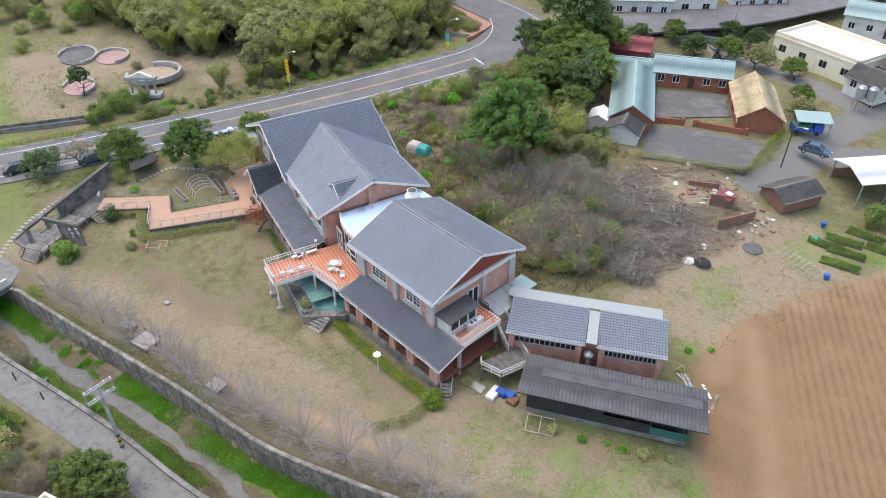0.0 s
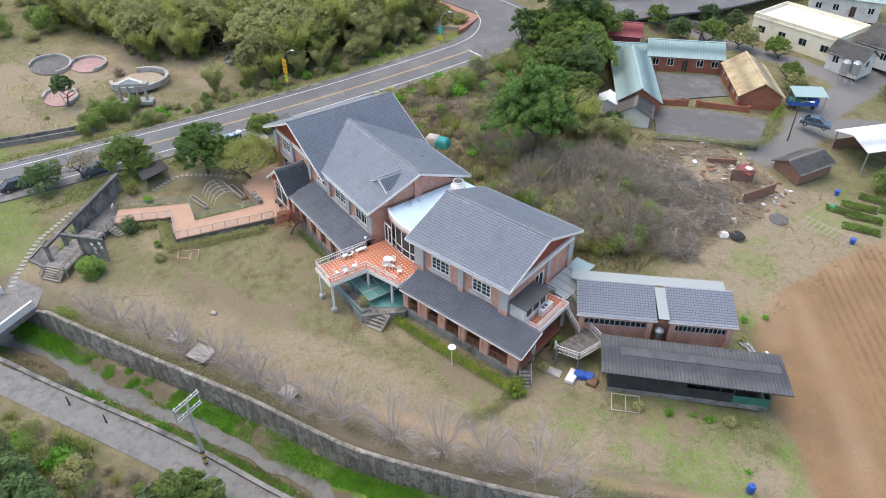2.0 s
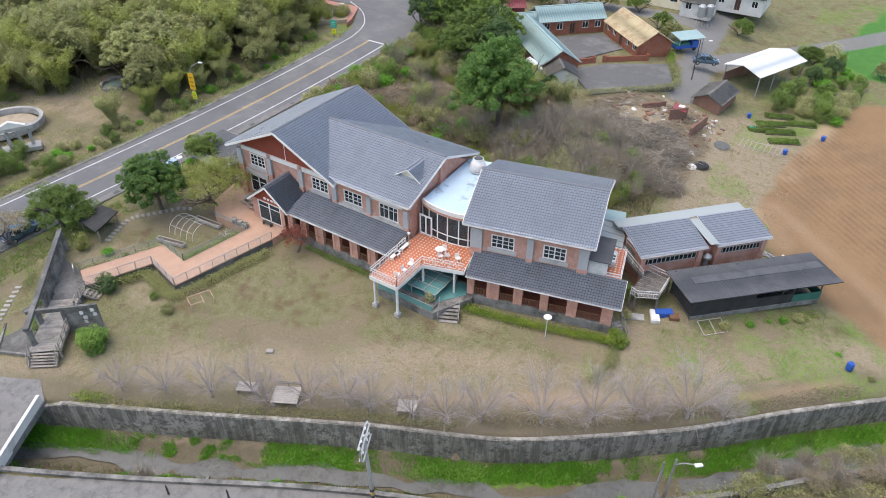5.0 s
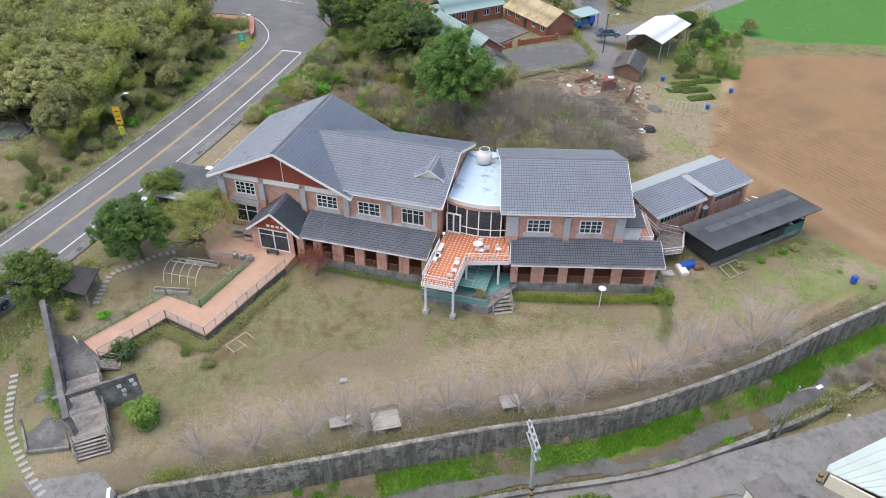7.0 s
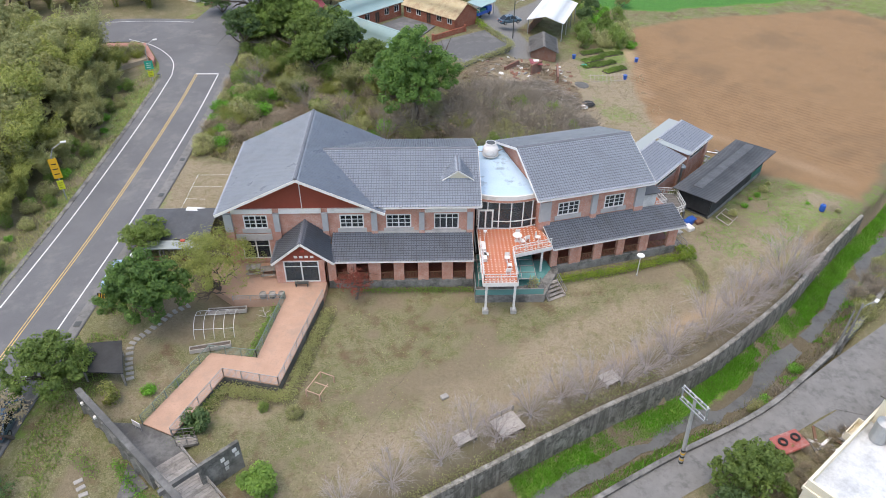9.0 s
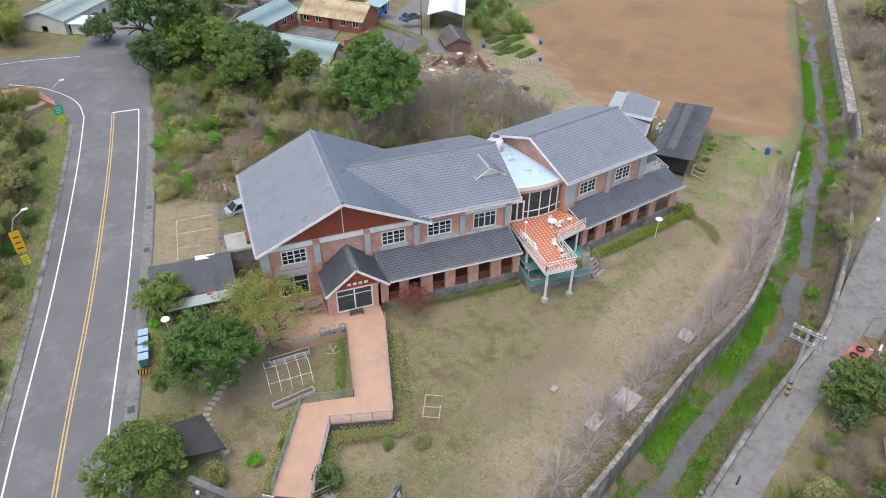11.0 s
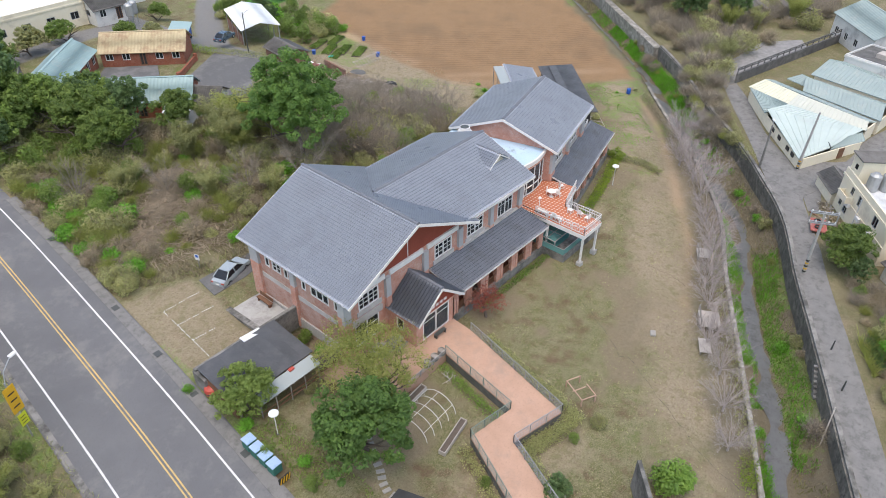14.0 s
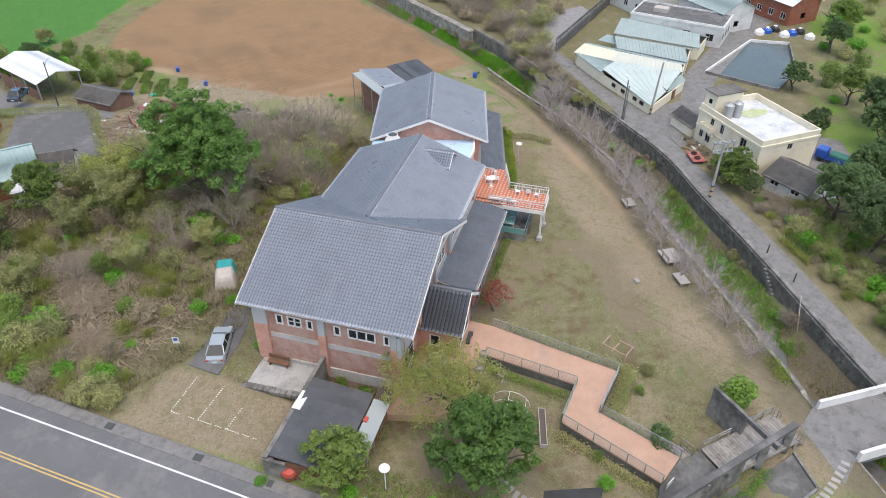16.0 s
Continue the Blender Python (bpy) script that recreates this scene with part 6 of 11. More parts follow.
for k in range(3):
    pot = thing("planter_pot", pose(-3.9 + 0.95 * k, -4.5, 0.995), "round grey planter barrel on the forecourt", "planter", "barrels on the forecourt")
    part("tub", lathe([(0.3, 0), (0.36, 0.3), (0.34, 0.62), (0.29, 0.62), (0.29, 0.5)], 14), M_WOOD_GREY, pot)
    part("hoop", lathe([(0.355, 0.2), (0.365, 0.2), (0.365, 0.26), (0.355, 0.26)], 14), M_RAIL_DARK, pot)
bench0 = thing("entrance_bench", pose(-0.2, -2.75, 0.995), "dark bench before the entrance glazing", "bench")
part("seat", boxes((-0.7, 0.7, -0.2, 0.2, 0.4, 0.46)), M_RAIL_DARK, bench0)
for k in (-0.6, 0.6):
    part("leg", boxes((k - 0.04, k + 0.04, -0.18, 0.18, 0, 0.4)), M_RAIL_DARK, bench0)
for k, (x, y) in enumerate(((-5.6, -0.4), (-4.0, -0.7))):
    t = thing("picnic_table", pose(x, y, 0.995, 0, 0, 8), "grey timber picnic table by the hall", "table", "tables by the hall")
    part("tabletop", boxes((-0.75, 0.75, -0.4, 0.4, 0.7, 0.76)), M_WOOD_GREY, t)
    for s in (-0.75, 0.75):
        part("bench_seat", boxes((-0.75, 0.75, s - 0.14, s + 0.14, 0.42, 0.47)), M_WOOD_GREY, t)
    for q in (-0.55, 0.55):
        part("trestle", boxes((q - 0.05, q + 0.05, -0.8, 0.8, 0.3, 0.4), (q - 0.05, q + 0.05, -0.1, 0.1, 0, 0.7)), M_WOOD_GREY, t)

# gate: long board-marked wall, lintel, lettered short wall, timber deck and steps
gate = thing("garden_gate", Matrix.Translation((-8, -26, 0)), "weathered grey concrete gate wall with lintel", "gate")


def wall_bar(parent, name, a, b, z0, z1, th, material, label=""):
    bm = bmesh.new()
    plank(bm, (*a, (z0 + z1) / 2), (*b, (z0 + z1) / 2), th, z1 - z0)
    return part(name, bm, material, parent, label)


def g(x, y):
    return (x + 8, y + 26)


wall_bar(gate, "long_wall", g(-16.5, -18.6), g(-8.6, -26.05), 0.0, 2.95, 0.3, M_CONC, "board-marked grey concrete wall")
wall_bar(gate, "long_beam", g(-16.6, -18.5), g(-4.4, -30.0), 2.95, 3.3, 0.5, M_CONC_DARK, "dark concrete top beam")
for f in (0.02, 0.14, 0.27, 0.4, 0.52):
    p = (-16.5 + 12.1 * f, -18.6 - 11.4 * f)
    part("buttress", boxes((p[0] + 8 - 0.28, p[0] + 8 + 0.28, p[1] + 26 - 0.28, p[1] + 26 + 0.28, 0.0, 2.94)), M_CONC, gate)
for p in ((-6.9, -27.65), (-4.6, -29.8)):
    part("gate_post", boxes((p[0] + 7.75, p[0] + 8.25, p[1] + 25.75, p[1] + 26.25, 0, 2.94)), M_CONC, gate, "square concrete post")
short_wall = wall_bar(gate, "short_wall", g(-4.7, -26.4), g(-2.15, -24.05), 0.0, 3.2, 0.3, M_CONC, "lettered concrete wall")
wall_bar(gate, "lintel", g(-7.0, -28.5), g(-4.72, -26.42), 2.75, 3.2, 0.32, M_CONC_DARK, "dark concrete lintel")
d = Vector((-2.15 + 4.7, -24.05 + 26.4, 0)).normalized()
nrm = Vector((d.y, -d.x, 0))
for f, z, w in ((0.55, 2.35, 0.34), (0.62, 1.75, 0.4), (0.6, 1.2, 0.3), (0.86, 2.6, 0.36), (0.9, 2.05, 0.36)):
    c = Vector((-4.7 + 8, -26.4 + 26, 0)) + d * 3.45 * f + nrm * 0.165
    bm = bmesh.new()
    plank(bm, c - d * w / 2 + Vector((0, 0, z)), c + d * w / 2 + Vector((0, 0, z)), 0.02, 0.42)
    part("letter_bar", bm, M_WHITE, short_wall, "white painted character")
deck = thing("gate_deck", Matrix.Translation((-5.5, -27, 0)), "silvered timber deck through the gate", "deck")
A, B, C, D = Vector((-7.1, -23.3, 0.98)), Vector((-1.9, -28.9, 0.98)), Vector((-4.0, -30.75, 0.98)), Vector((-9.2, -25.15, 0.98))
O = Vector((-5.5, -27, 0))
for k in range(26):
    t0 = (k + 0.5) / 26
    bm = bmesh.new()
    plank(bm, A + (B - A) * t0 - O, D + (C - D) * t0 - O, 0.27, 0.06)
    part("board", bm, M_WOOD_GREY, deck)
part("frame_beam", planks([(A - O - Vector((0, 0, 0.2)), B - O - Vector((0, 0, 0.2))), (D - O - Vector((0, 0, 0.2)), C - O - Vector((0, 0, 0.2)))], 0.15, 0.25), M_WOOD_GREY, deck)
for q in (A, B, C, D, (A + B) / 2, (C + D) / 2):
    part("post", boxes((q.x - O.x - 0.1, q.x - O.x + 0.1, q.y - O.y - 0.1, q.y - O.y + 0.1, -0.3, 0.7)), M_WOOD_GREY, deck)
railing(deck, [B - O + Vector((0.1, 0, 0)), A + (B - A) * 0.55 - O], 0.95, M_WOOD_GREY, r=0.045, label="grey timber railing")
railing(deck, [A - O, A + (B - A) * 0.38 - O], 0.95, M_WOOD_GREY, r=0.045, label="grey timber railing")
step_flight("deck_steps", (-2.95, -29.85, 0.98), (-2.3, -30.7, 0.0), 2.6, 5, M_WOOD_GREY, "broad grey timber steps")
step_flight("lawn_steps", (-8.0, -22.2, 0.8), (-6.6, -21.4, 0.05), 1.1, 4, M_WOOD_GREY, "small grey timber steps to the lawn")
PAD = [(-15.6, -19.9), (-11.3, -20.3), (-8.4, -21.7), (-7.1, -23.3), (-9.2, -25.15), (-12.0, -22.7)]
tagged(part("pavement_gate", slab(PAD, -0.2, 0.8), M_CONC_DARK), "blackened concrete terrace inside the gate", "pavement", kind="structure")
tagged(part("pavement_pool", slab([(-16.6, -21.2), (-14.6, -20.6), (-9.2, -26.0), (-10.9, -27.6)], -0.3, 0.22), M_CONC_DARK), "blackened concrete apron outside the gate", "pavement", kind="structure")
pool = thing("stone_basin", Matrix.Translation((-7.7, -30.0, 0)), "shallow empty grey concrete basin", "basin")
part("floor", slab([(-3.0, 0.6), (0.1, 2.0), (3.0, -0.6), (0.0, -2.0)], -0.2, 0.1), M_CONC_DARK, pool)
part("rim", planks([((-3.0, 0.6, 0.15), (0.0, -2.0, 0.15)), ((0.0, -2.0, 0.15), (3.0, -0.6, 0.15))], 0.2, 0.3), M_CONC, pool, "grey concrete rim")
sign0 = thing("notice_board", pose(-11.4, -20.9, 0.8, 0, 0, -30), "small white notice board at the ramp's foot", "sign")
part("board", boxes((-0.45, 0.45, -0.03, 0.03, 0.45, 1.05)), M_WHITE, sign0)
part("leg", boxes((-0.35, -0.29, 0.03, 0.08, 0, 0.9), (0.29, 0.35, 0.03, 0.08, 0, 0.9)), M_STEEL, sign0)
for k in range(2):
    lampg = thing("wall_lamp", pose(-16.2 + 1.6 * k, -19.2 - 1.5 * k, 2.1), "small white lamp on the gate wall", "lamp", "gate wall lamps")
    part("shade", lathe([(0.05, 0), (0.16, 0.06), (0.16, 0.26), (0.05, 0.3)], 10), M_WHITE, lampg)
    part("arm", boxes((0, 0.35, -0.03, 0.03, 0.1, 0.16)), M_STEEL, lampg)


def stones(group, line, step, size, lift=0.03):
    """Stepping stones along a line, each turned a little."""
    pts = spline(line, step)
    base = None
    for i, p in enumerate(pts[:: 1]):
        q = pts[min(i + 1, len(pts) - 1)] - pts[max(i - 1, 0)]
        m = pose(p[0], p[1], ground_at(*p) + 0.02, 0, 0, math.degrees(math.atan2(q[1], q[0])) + 8 * math.sin(i * 2.3))
        if base is None:
            bm = boxes((-size * 0.3, size * 0.3, -size * 0.55, size * 0.55, -0.1, 0.05), bevel=0.02)
            base = tagged(part("stepping_stone", bm, M_STONE), "pale grey stepping stone in the grass", "stone", group)
            base.matrix_basis = m
        else:
            copy_thing(base, m)


stones("stones outside the gate", [(-14.6, -25.6), (-13.4, -27.3), (-11.4, -29.9), (-8.6, -32.1), (-6.2, -33.6), (-2.9, -35.3)], 0.62, 0.62)
stones("stones in the garden", [(-11.6, -4.9), (-12.6, -5.9), (-14.3, -9.0), (-15.2, -10.6), (-14.9, -12.6), (-14.1, -14.9)], 0.6, 0.6)


def garden_lamp(x, y, h, group):
    t = thing("garden_lamp", pose(x, y, ground_at(x, y) - 0.05), "white disc garden lamp on a thin pole", "lamp", group)
    bm = bmesh.new()
    tube(bm, [(0, 0, 0), (0, 0, h - 0.15)], 0.045, 8)
    part("pole", bm, M_STEEL_W, t)
    part("disc", lathe([(0.1, h - 0.2), (0.34, h - 0.1), (0.42, h - 0.02), (0.38, h + 0.06), (0.1, h + 0.12)], 18), M_LAMP, t, "white lamp disc")
    part("base", lathe([(0.14, 0), (0.12, 0.1), (0.05, 0.14)], 10), M_CONC, t)


garden_lamp(35.7, -0.5, 2.8, "garden lamps")
garden_lamp(-17.5, -0.7, 2.6, "garden lamps")
# post lamp on the terrace
tl = thing("terrace_lamp", pose(18.9, -0.3, 4.2), "slim white lamp post on the terrace", "lamp")
bm = bmesh.new()
tube(bm, [(0, 0, 0), (0, 0, 1.7)], 0.035, 8)
part("pole", bm, M_STEEL_W, tl)
part("globe", lathe([(0.05, 1.65), (0.17, 1.72), (0.17, 1.86), (0.05, 1.95)], 12), M_LAMP, tl)


def platform_table(x, y, a, lx, ly, h, lab):
    t = thing("timber_platform", pose(x, y, ground_at(x, y) - 0.03, 0, 0, a), lab, "platform", "timber platforms under the bare trees")
    n = max(4, int(ly / 0.22))
    for k in range(n):
        y0 = -ly / 2 + ly * k / n
        part("board", boxes((-lx / 2, lx / 2, y0 + 0.008, y0 + ly / n - 0.008, h - 0.06, h)), M_WOOD_PALE, t)
    for sx in (-1, 1):
        for sy in (-1, 1):
            part("leg", boxes((sx * (lx / 2 - 0.12) - 0.06, sx * (lx / 2 - 0.12) + 0.06, sy * (ly / 2 - 0.12) - 0.06, sy * (ly / 2 - 0.12) + 0.06, 0, h - 0.06)), M_WOOD_GREY, t)
    return t


pt = platform_table(19.5, -20.6, 29, 2.4, 2.0, 0.6, "square pale board platform with a back rail")
railing(pt, [(-1.2, 0.95, 0.6), (1.2, 0.95, 0.6)], 0.7, M_WOOD_GREY, r=0.04, label="grey timber back rail")
pt = platform_table(29.4, -15.5, 29, 1.7, 1.4, 0.55, "pale board platform under bare branches")
railing(pt, [(-0.85, 0.65, 0.55), (0.85, 0.65, 0.55)], 0.7, M_WOOD_GREY, r=0.04, label="grey timber back rail")
platform_table(15.8, -21.8, 29, 1.9, 1.1, 0.5, "low grey board platform")
# slatted frames on the lawn
fr = thing("play_bench", pose(3.1, -16.1, 0, 0, 0, -25), "small pinkish timber play frame on the lawn", "play frame")
for q in ((-0.7, -1.2), (0.7, -1.2), (-0.7, 1.2), (0.7, 1.2)):
    part("post", boxes((q[0] - 0.05, q[0] + 0.05, q[1] - 0.05, q[1] + 0.05, 0, 0.8)), M_WOOD_PINK, fr)
part("rail", planks([((-0.7, -1.2, 0.8), (0.7, -1.2, 0.8)), ((-0.7, 1.2, 0.8), (0.7, 1.2, 0.8)), ((-0.7, -1.2, 0.8), (-0.7, 1.2, 0.8)), ((0.7, -1.2, 0.8), (0.7, 0.2, 0.8)), ((-0.7, 0.2, 0.45), (0.7, 0.2, 0.45))], 0.08, 0.06), M_WOOD_PINK, fr)
st = thing("stone_slab", pose(14.2, -17.3, 0, 0, 0, 30), "small grey stone slab on the worn lawn", "stone")
part("slab", boxes((-0.35, 0.35, -0.25, 0.25, -0.05, 0.22), bevel=0.05), M_STONE, st)
goal = thing("steel_rack", pose(49.4, 10.0, 0, 0, 0, 45), "rusty thin steel frame lying by the shed", "rack")
for a, b in (((-1.3, -0.8, 0.1), (1.3, -0.8, 0.1)), ((-1.3, 0.9, 0.5), (1.3, 0.9, 0.5)), ((-1.3, -0.8, 0.1), (-1.3, 0.9, 0.5)), ((0, -0.8, 0.1), (0, 0.9, 0.5)), ((1.3, -0.8, 0.1), (1.3, 0.9, 0.5))):
    part("bar", planks([(a, b)], 0.06, 0.06), M_WOOD_PALE, goal)
# hose across the lawn
bm = bmesh.new()
hose = spline([(17.2, -3.6), (16.2, -5.6), (15.5, -6.0), (13.0, -11.0), (10.3, -15.4), (9.4, -16.4), (9.9, -16.9), (7.3, -21.4), (5.6, -24.5), (4.3, -26.6), (3.2, -30.4)], 0.4)
tube(bm, [(p[0] + 0.08 * math.sin(i), p[1], ground_at(*p) + 0.03) for i, p in enumerate(hose)], 0.009, 5)
tagged(part("garden_hose", bm, M_BLACK), "thin black hose lying across the lawn", "hose")
bm = bmesh.new()
hose = spline([(25.2, -6.0), (24.6, -8.6), (24.2, -10.4), (23.6, -12.4), (23.7, -14.4), (23.2, -16.4)], 0.4)
tube(bm, [(p[0] + 0.06 * math.sin(i * 1.7), p[1], ground_at(*p) + 0.03) for i, p in enumerate(hose)], 0.009, 5)
tagged(part("garden_hose", bm, M_BLACK), "thin black hose lying across the lawn", "hose")
# pergola hoops and planter boxes
arch = thing("hoop_trellis", pose(-7.9, -7.9, 0.25, 0, 0, 3), "thin white hoop trellis over the vegetable bed", "trellis")
for k in range(5):
    x = -1.9 + 0.95 * k
    bm = bmesh.new()
    tube(bm, [(x, 1.7 * math.cos(t), 1.5 * math.sin(t)) for t in np.linspace(0, math.pi, 9)], 0.028, 5)
    part("hoop", bm, M_STEEL_W, arch)
for z, y in ((1.49, 0.1), (0.95, 1.35), (0.95, -1.35)):
    bm = bmesh.new()
    tube(bm, [(-1.9, y, z), (1.9, y, z)], 0.022, 5)
    part("purlin", bm, M_STEEL_W, arch)
for x, y, a in ((-7.4, -5.7, 5), (-7.9, -10.9, 12)):
    pb = thing("trough_planter", pose(x, y, 0.15, 0, 0, a), "long grey lattice planter trough", "planter", "planter troughs")
    part("trough", boxes((-1.9, 1.9, -0.3, -0.24, 0, 0.45), (-1.9, 1.9, 0.24, 0.3, 0, 0.45), (-1.9, -1.84, -0.24, 0.24, 0, 0.45), (1.84, 1.9, -0.24, 0.24, 0, 0.45)), M_WOOD_PALE, pb)
    part("earth", boxes((-1.83, 1.83, -0.23, 0.23, 0, 0.36)), M_BARK, pb)

# ---- parking court, carport and things by the road ----
tagged(part("pavement_drive", slab([(-11.4, 19.3), (-10.4, 15.6), (-6.0, 16.4), (-4.6, 20.2), (-8.2, 21)], 1.2, 1.86), M_YARD), "dark asphalt parking bay", "pavement", kind="structure")
tagged(part("pavement_pad", slab([(-11.3, 15.4), (-11.2, 8.5), (-8.1, 8.5), (-8.1, 15.2)], 1.2, 1.84), M_CONC_PALE), "pale worn concrete pad beside the hall", "pavement", kind="structure")
edge_bm = boxes((-0.3, 0.3, -0.24, 0.24, -0.3, 0.06), bevel=0.02)
pv = part("paver", edge_bm, M_CONC, None)
tagged(pv, "dark grey concrete edge paver", "paver", "edge pavers of the parking court")
pv.matrix_basis = pose(-11.75, 19.3, 1.83)
for k in range(1, 20):
    copy_thing(pv, pose(-11.75 + 0.02 * k, 19.3 - 0.52 * k, 1.83, 0, 0, 1.5 * math.sin(k * 3.1)))
marks = thing("parking_marks", Matrix.Translation((-14, 14, 0)), "white stone parking lines set in thin grass", "marking")


def dotted(a, b):
    L = math.hypot(b[0] - a[0], b[1] - a[1])
    n = int(L / 0.22)
    bm = bmesh.new()
    for i in range(n):
        if (i * 7) % 11 in (4, 9) or value_noise(a[0] + i * 0.21, b[1], 0.9, 12) > 0.72:
            continue
        t = (i + 0.5) / n
        x, y = a[0] + (b[0] - a[0]) * t, a[1] + (b[1] - a[1]) * t
        z = ground_at(x, y)
        box(bm, x + 14 - 0.04, x + 14 + 0.04, y - 14 - 0.05, y - 14 + 0.05, z - 0.05, z + 0.02)
    part("line", bm, M_LINE_W, marks)


for a, b in (((-16.0, 18.2), (-16.3, 10.4)), ((-16.0, 18.2), (-12.1, 18.1)), ((-16.1, 15.7), (-12.1, 15.4)), ((-16.2, 13.1), (-13.6, 13.0))):
    dotted(a, b)
cw = thing("boundary_wall", Matrix.Translation((-13.4, 8.1, 0)), "stained grey concrete wall beside the carport", "wall")
part("wall", boxes((-5.5, 5.4, -0.17, 0.17, 1.0, 3.6)), M_CONC, cw)
part("end_panel", boxes((-5.6, -5.25, -1.6, 0.17, 1.0, 3.4)), M_CONC, cw)
carport = thing("carport", Matrix.Translation((-14.8, 5.2, 1.5)), "low shed with a patched black felt roof", "shed")
bm = bmesh.new()
n = 8
top = [[(-4.0 + 8.0 * i / n, 2.6 - 5.2 * j / 4, 2.35 - 0.55 * j / 4 + 0.05 * math.sin(i * 2 + j)) for i in range(n + 1)] for j in range(5)]
vs = [[bm.verts.new(p) for p in r] for r in top]
lo = [[bm.verts.new((p[0], p[1], p[2] - 0.09)) for p in r] for r in top]
for j in range(4):
    for i in range(n):
        bm.faces.new((vs[j][i], vs[j + 1][i], vs[j + 1][i + 1], vs[j][i + 1]))
        bm.faces.new((lo[j][i], lo[j][i + 1], lo[j + 1][i + 1], lo[j + 1][i]))
for j in range(4):
    bm.faces.new((vs[j][0], lo[j][0], lo[j + 1][0], vs[j + 1][0]))
    bm.faces.new((vs[j][n], vs[j + 1][n], lo[j + 1][n], lo[j][n]))
for i in range(n):
    bm.faces.new((vs[4][i], lo[4][i], lo[4][i + 1], vs[4][i + 1]))
    bm.faces.new((vs[0][i], vs[0][i + 1], lo[0][i + 1], lo[0][i]))
part("felt_roof", bm, M_SHADE, carport, "patched black felt roof")
part("white_sheet", boxes((0.3, 2.3, 2.2, 2.9, 2.36, 2.44), m=Matrix.Rotation(0.08, 4, "Y")), M_WHITE_ROOF, carport, "white sheet on the roof edge")
part("back_wall", boxes((-3.9, 3.8, 2.3, 2.5, -0.3, 2.2)), M_CONC_DARK, carport)
part("end_wall", boxes((-3.95, -3.75, -2.4, 2.3, -0.3, 1.9)), M_WOOD_BROWN, carport, "dark boarded end")
for x in (-3.6, -1.2, 1.2, 3.6):
    part("post", boxes((x - 0.07, x + 0.07, -2.5, -2.36, -0.4, 1.75)), M_WOOD_GREY, carport)
part("lean_roof", prism([(-2.6, 1.6), (3.6, 1.6), (3.6, 1.66), (-2.6, 1.66)], 1.35, pose(0, -3.9, 0) @ Matrix.Rotation(0.12, 4, "X")), M_POLY, carport, "cloudy plastic lean-to roof")
part("lean_rafter", planks([((-2.6 + 0.88 * i, -3.85, 1.2), (-2.6 + 0.88 * i, -2.5, 1.36)) for i in range(8)], 0.06, 0.08), M_WOOD_GREY, carport)
for i in range(5):
    part("lean_post", planks([((-2.5 + 1.5 * i, -3.8, -0.5), (-2.5 + 1.5 * i, -3.8, 1.2))], 0.08, 0.08), M_WOOD_GREY, carport)
part("lean_rail", planks([((-2.6, -3.8, 0.4), (3.6, -3.8, 0.4)), ((-2.6, -3.8, -0.1), (3.6, -3.8, -0.1))], 0.06, 0.1), M_WOOD_BROWN, carport, "brown wooden rail")
rt = thing("red_toolbox", pose(-13.4, 2.3, 3.25), "small red box on the shed roof", "box")
part("box", boxes((-0.25, 0.25, -0.15, 0.15, 0, 0.18)), M_RED, rt)
ball = thing("orange_drum", pose(-18.6, 6.4, 1.6), "orange-red round drum beside the shed", "drum")
part("drum", lathe([(0.35, 0), (0.62, 0.25), (0.68, 0.6), (0.6, 0.95), (0.3, 1.15)], 14), M_RED, ball)
part("band", lathe([(0.66, 0.5), (0.7, 0.5), (0.7, 0.62), (0.66, 0.62)], 14), M_RAIL_DARK, ball)
hut = thing("dog_kennel", pose(-9.4, 2.3, 0.99), "low kennel with a flat brown roof by the hall wall", "kennel")
part("roof", boxes((-1.5, 0.9, -0.6, 0.7, 0.75, 0.85), m=Matrix.Rotation(0.06, 4, "X")), M_BARK, hut)
part("walls", boxes((-1.2, 0.7, -0.4, 0.5, 0, 0.74)), M_WOOD_BROWN, hut)
seat0 = thing("timber_bench", pose(-8.75, 12.2, 1.84, 0, 0, 90), "worn brown timber bench against the hall wall", "bench")
part("seat", boxes((-1.0, 1.0, -0.22, 0.22, 0.38, 0.45)), M_WOOD_BROWN, seat0)
part("backrest", boxes((-1.0, 1.0, -0.3, -0.24, 0.55, 0.95)), M_WOOD_BROWN, seat0)
for k in (-0.8, 0.8):
    part("leg", boxes((k - 0.05, k + 0.05, -0.2, 0.2, 0, 0.38)), M_WOOD_BROWN, seat0)
for k in range(4):
    b = thing("waste_bin", pose(-19.75 - 0.02 * k, -0.2 - 1.05 * k, ground_at(-19.7, -1 - k) + 0.1), "dark wheeled bin with a pale blue lid by the road", "bin", "bins by the road")
    part("body", boxes((-0.42, 0.42, -0.42, 0.42, 0.08, 0.95), bevel=0.04), M_NET_GREEN, b)
    part("lid", boxes((-0.46, 0.46, -0.45, 0.45, 0.955, 1.05), bevel=0.03), M_PANEL_BLUE, b, "pale blue lid")
    for s in (-0.35, 0.35):
        part("wheel", boxes((s - 0.04, s + 0.04, 0.3, 0.46, 0, 0.16), bevel=0.03), M_BLACK, b)
bs = thing("striped_barrier", pose(-19.9, -4.6, ground_at(-19.9, -4.6)), "yellow and black striped barrier board", "barrier")
part("board", boxes((-0.5, 0.5, -0.05, 0.05, 0.1, 0.75)), M_BLACK, bs)
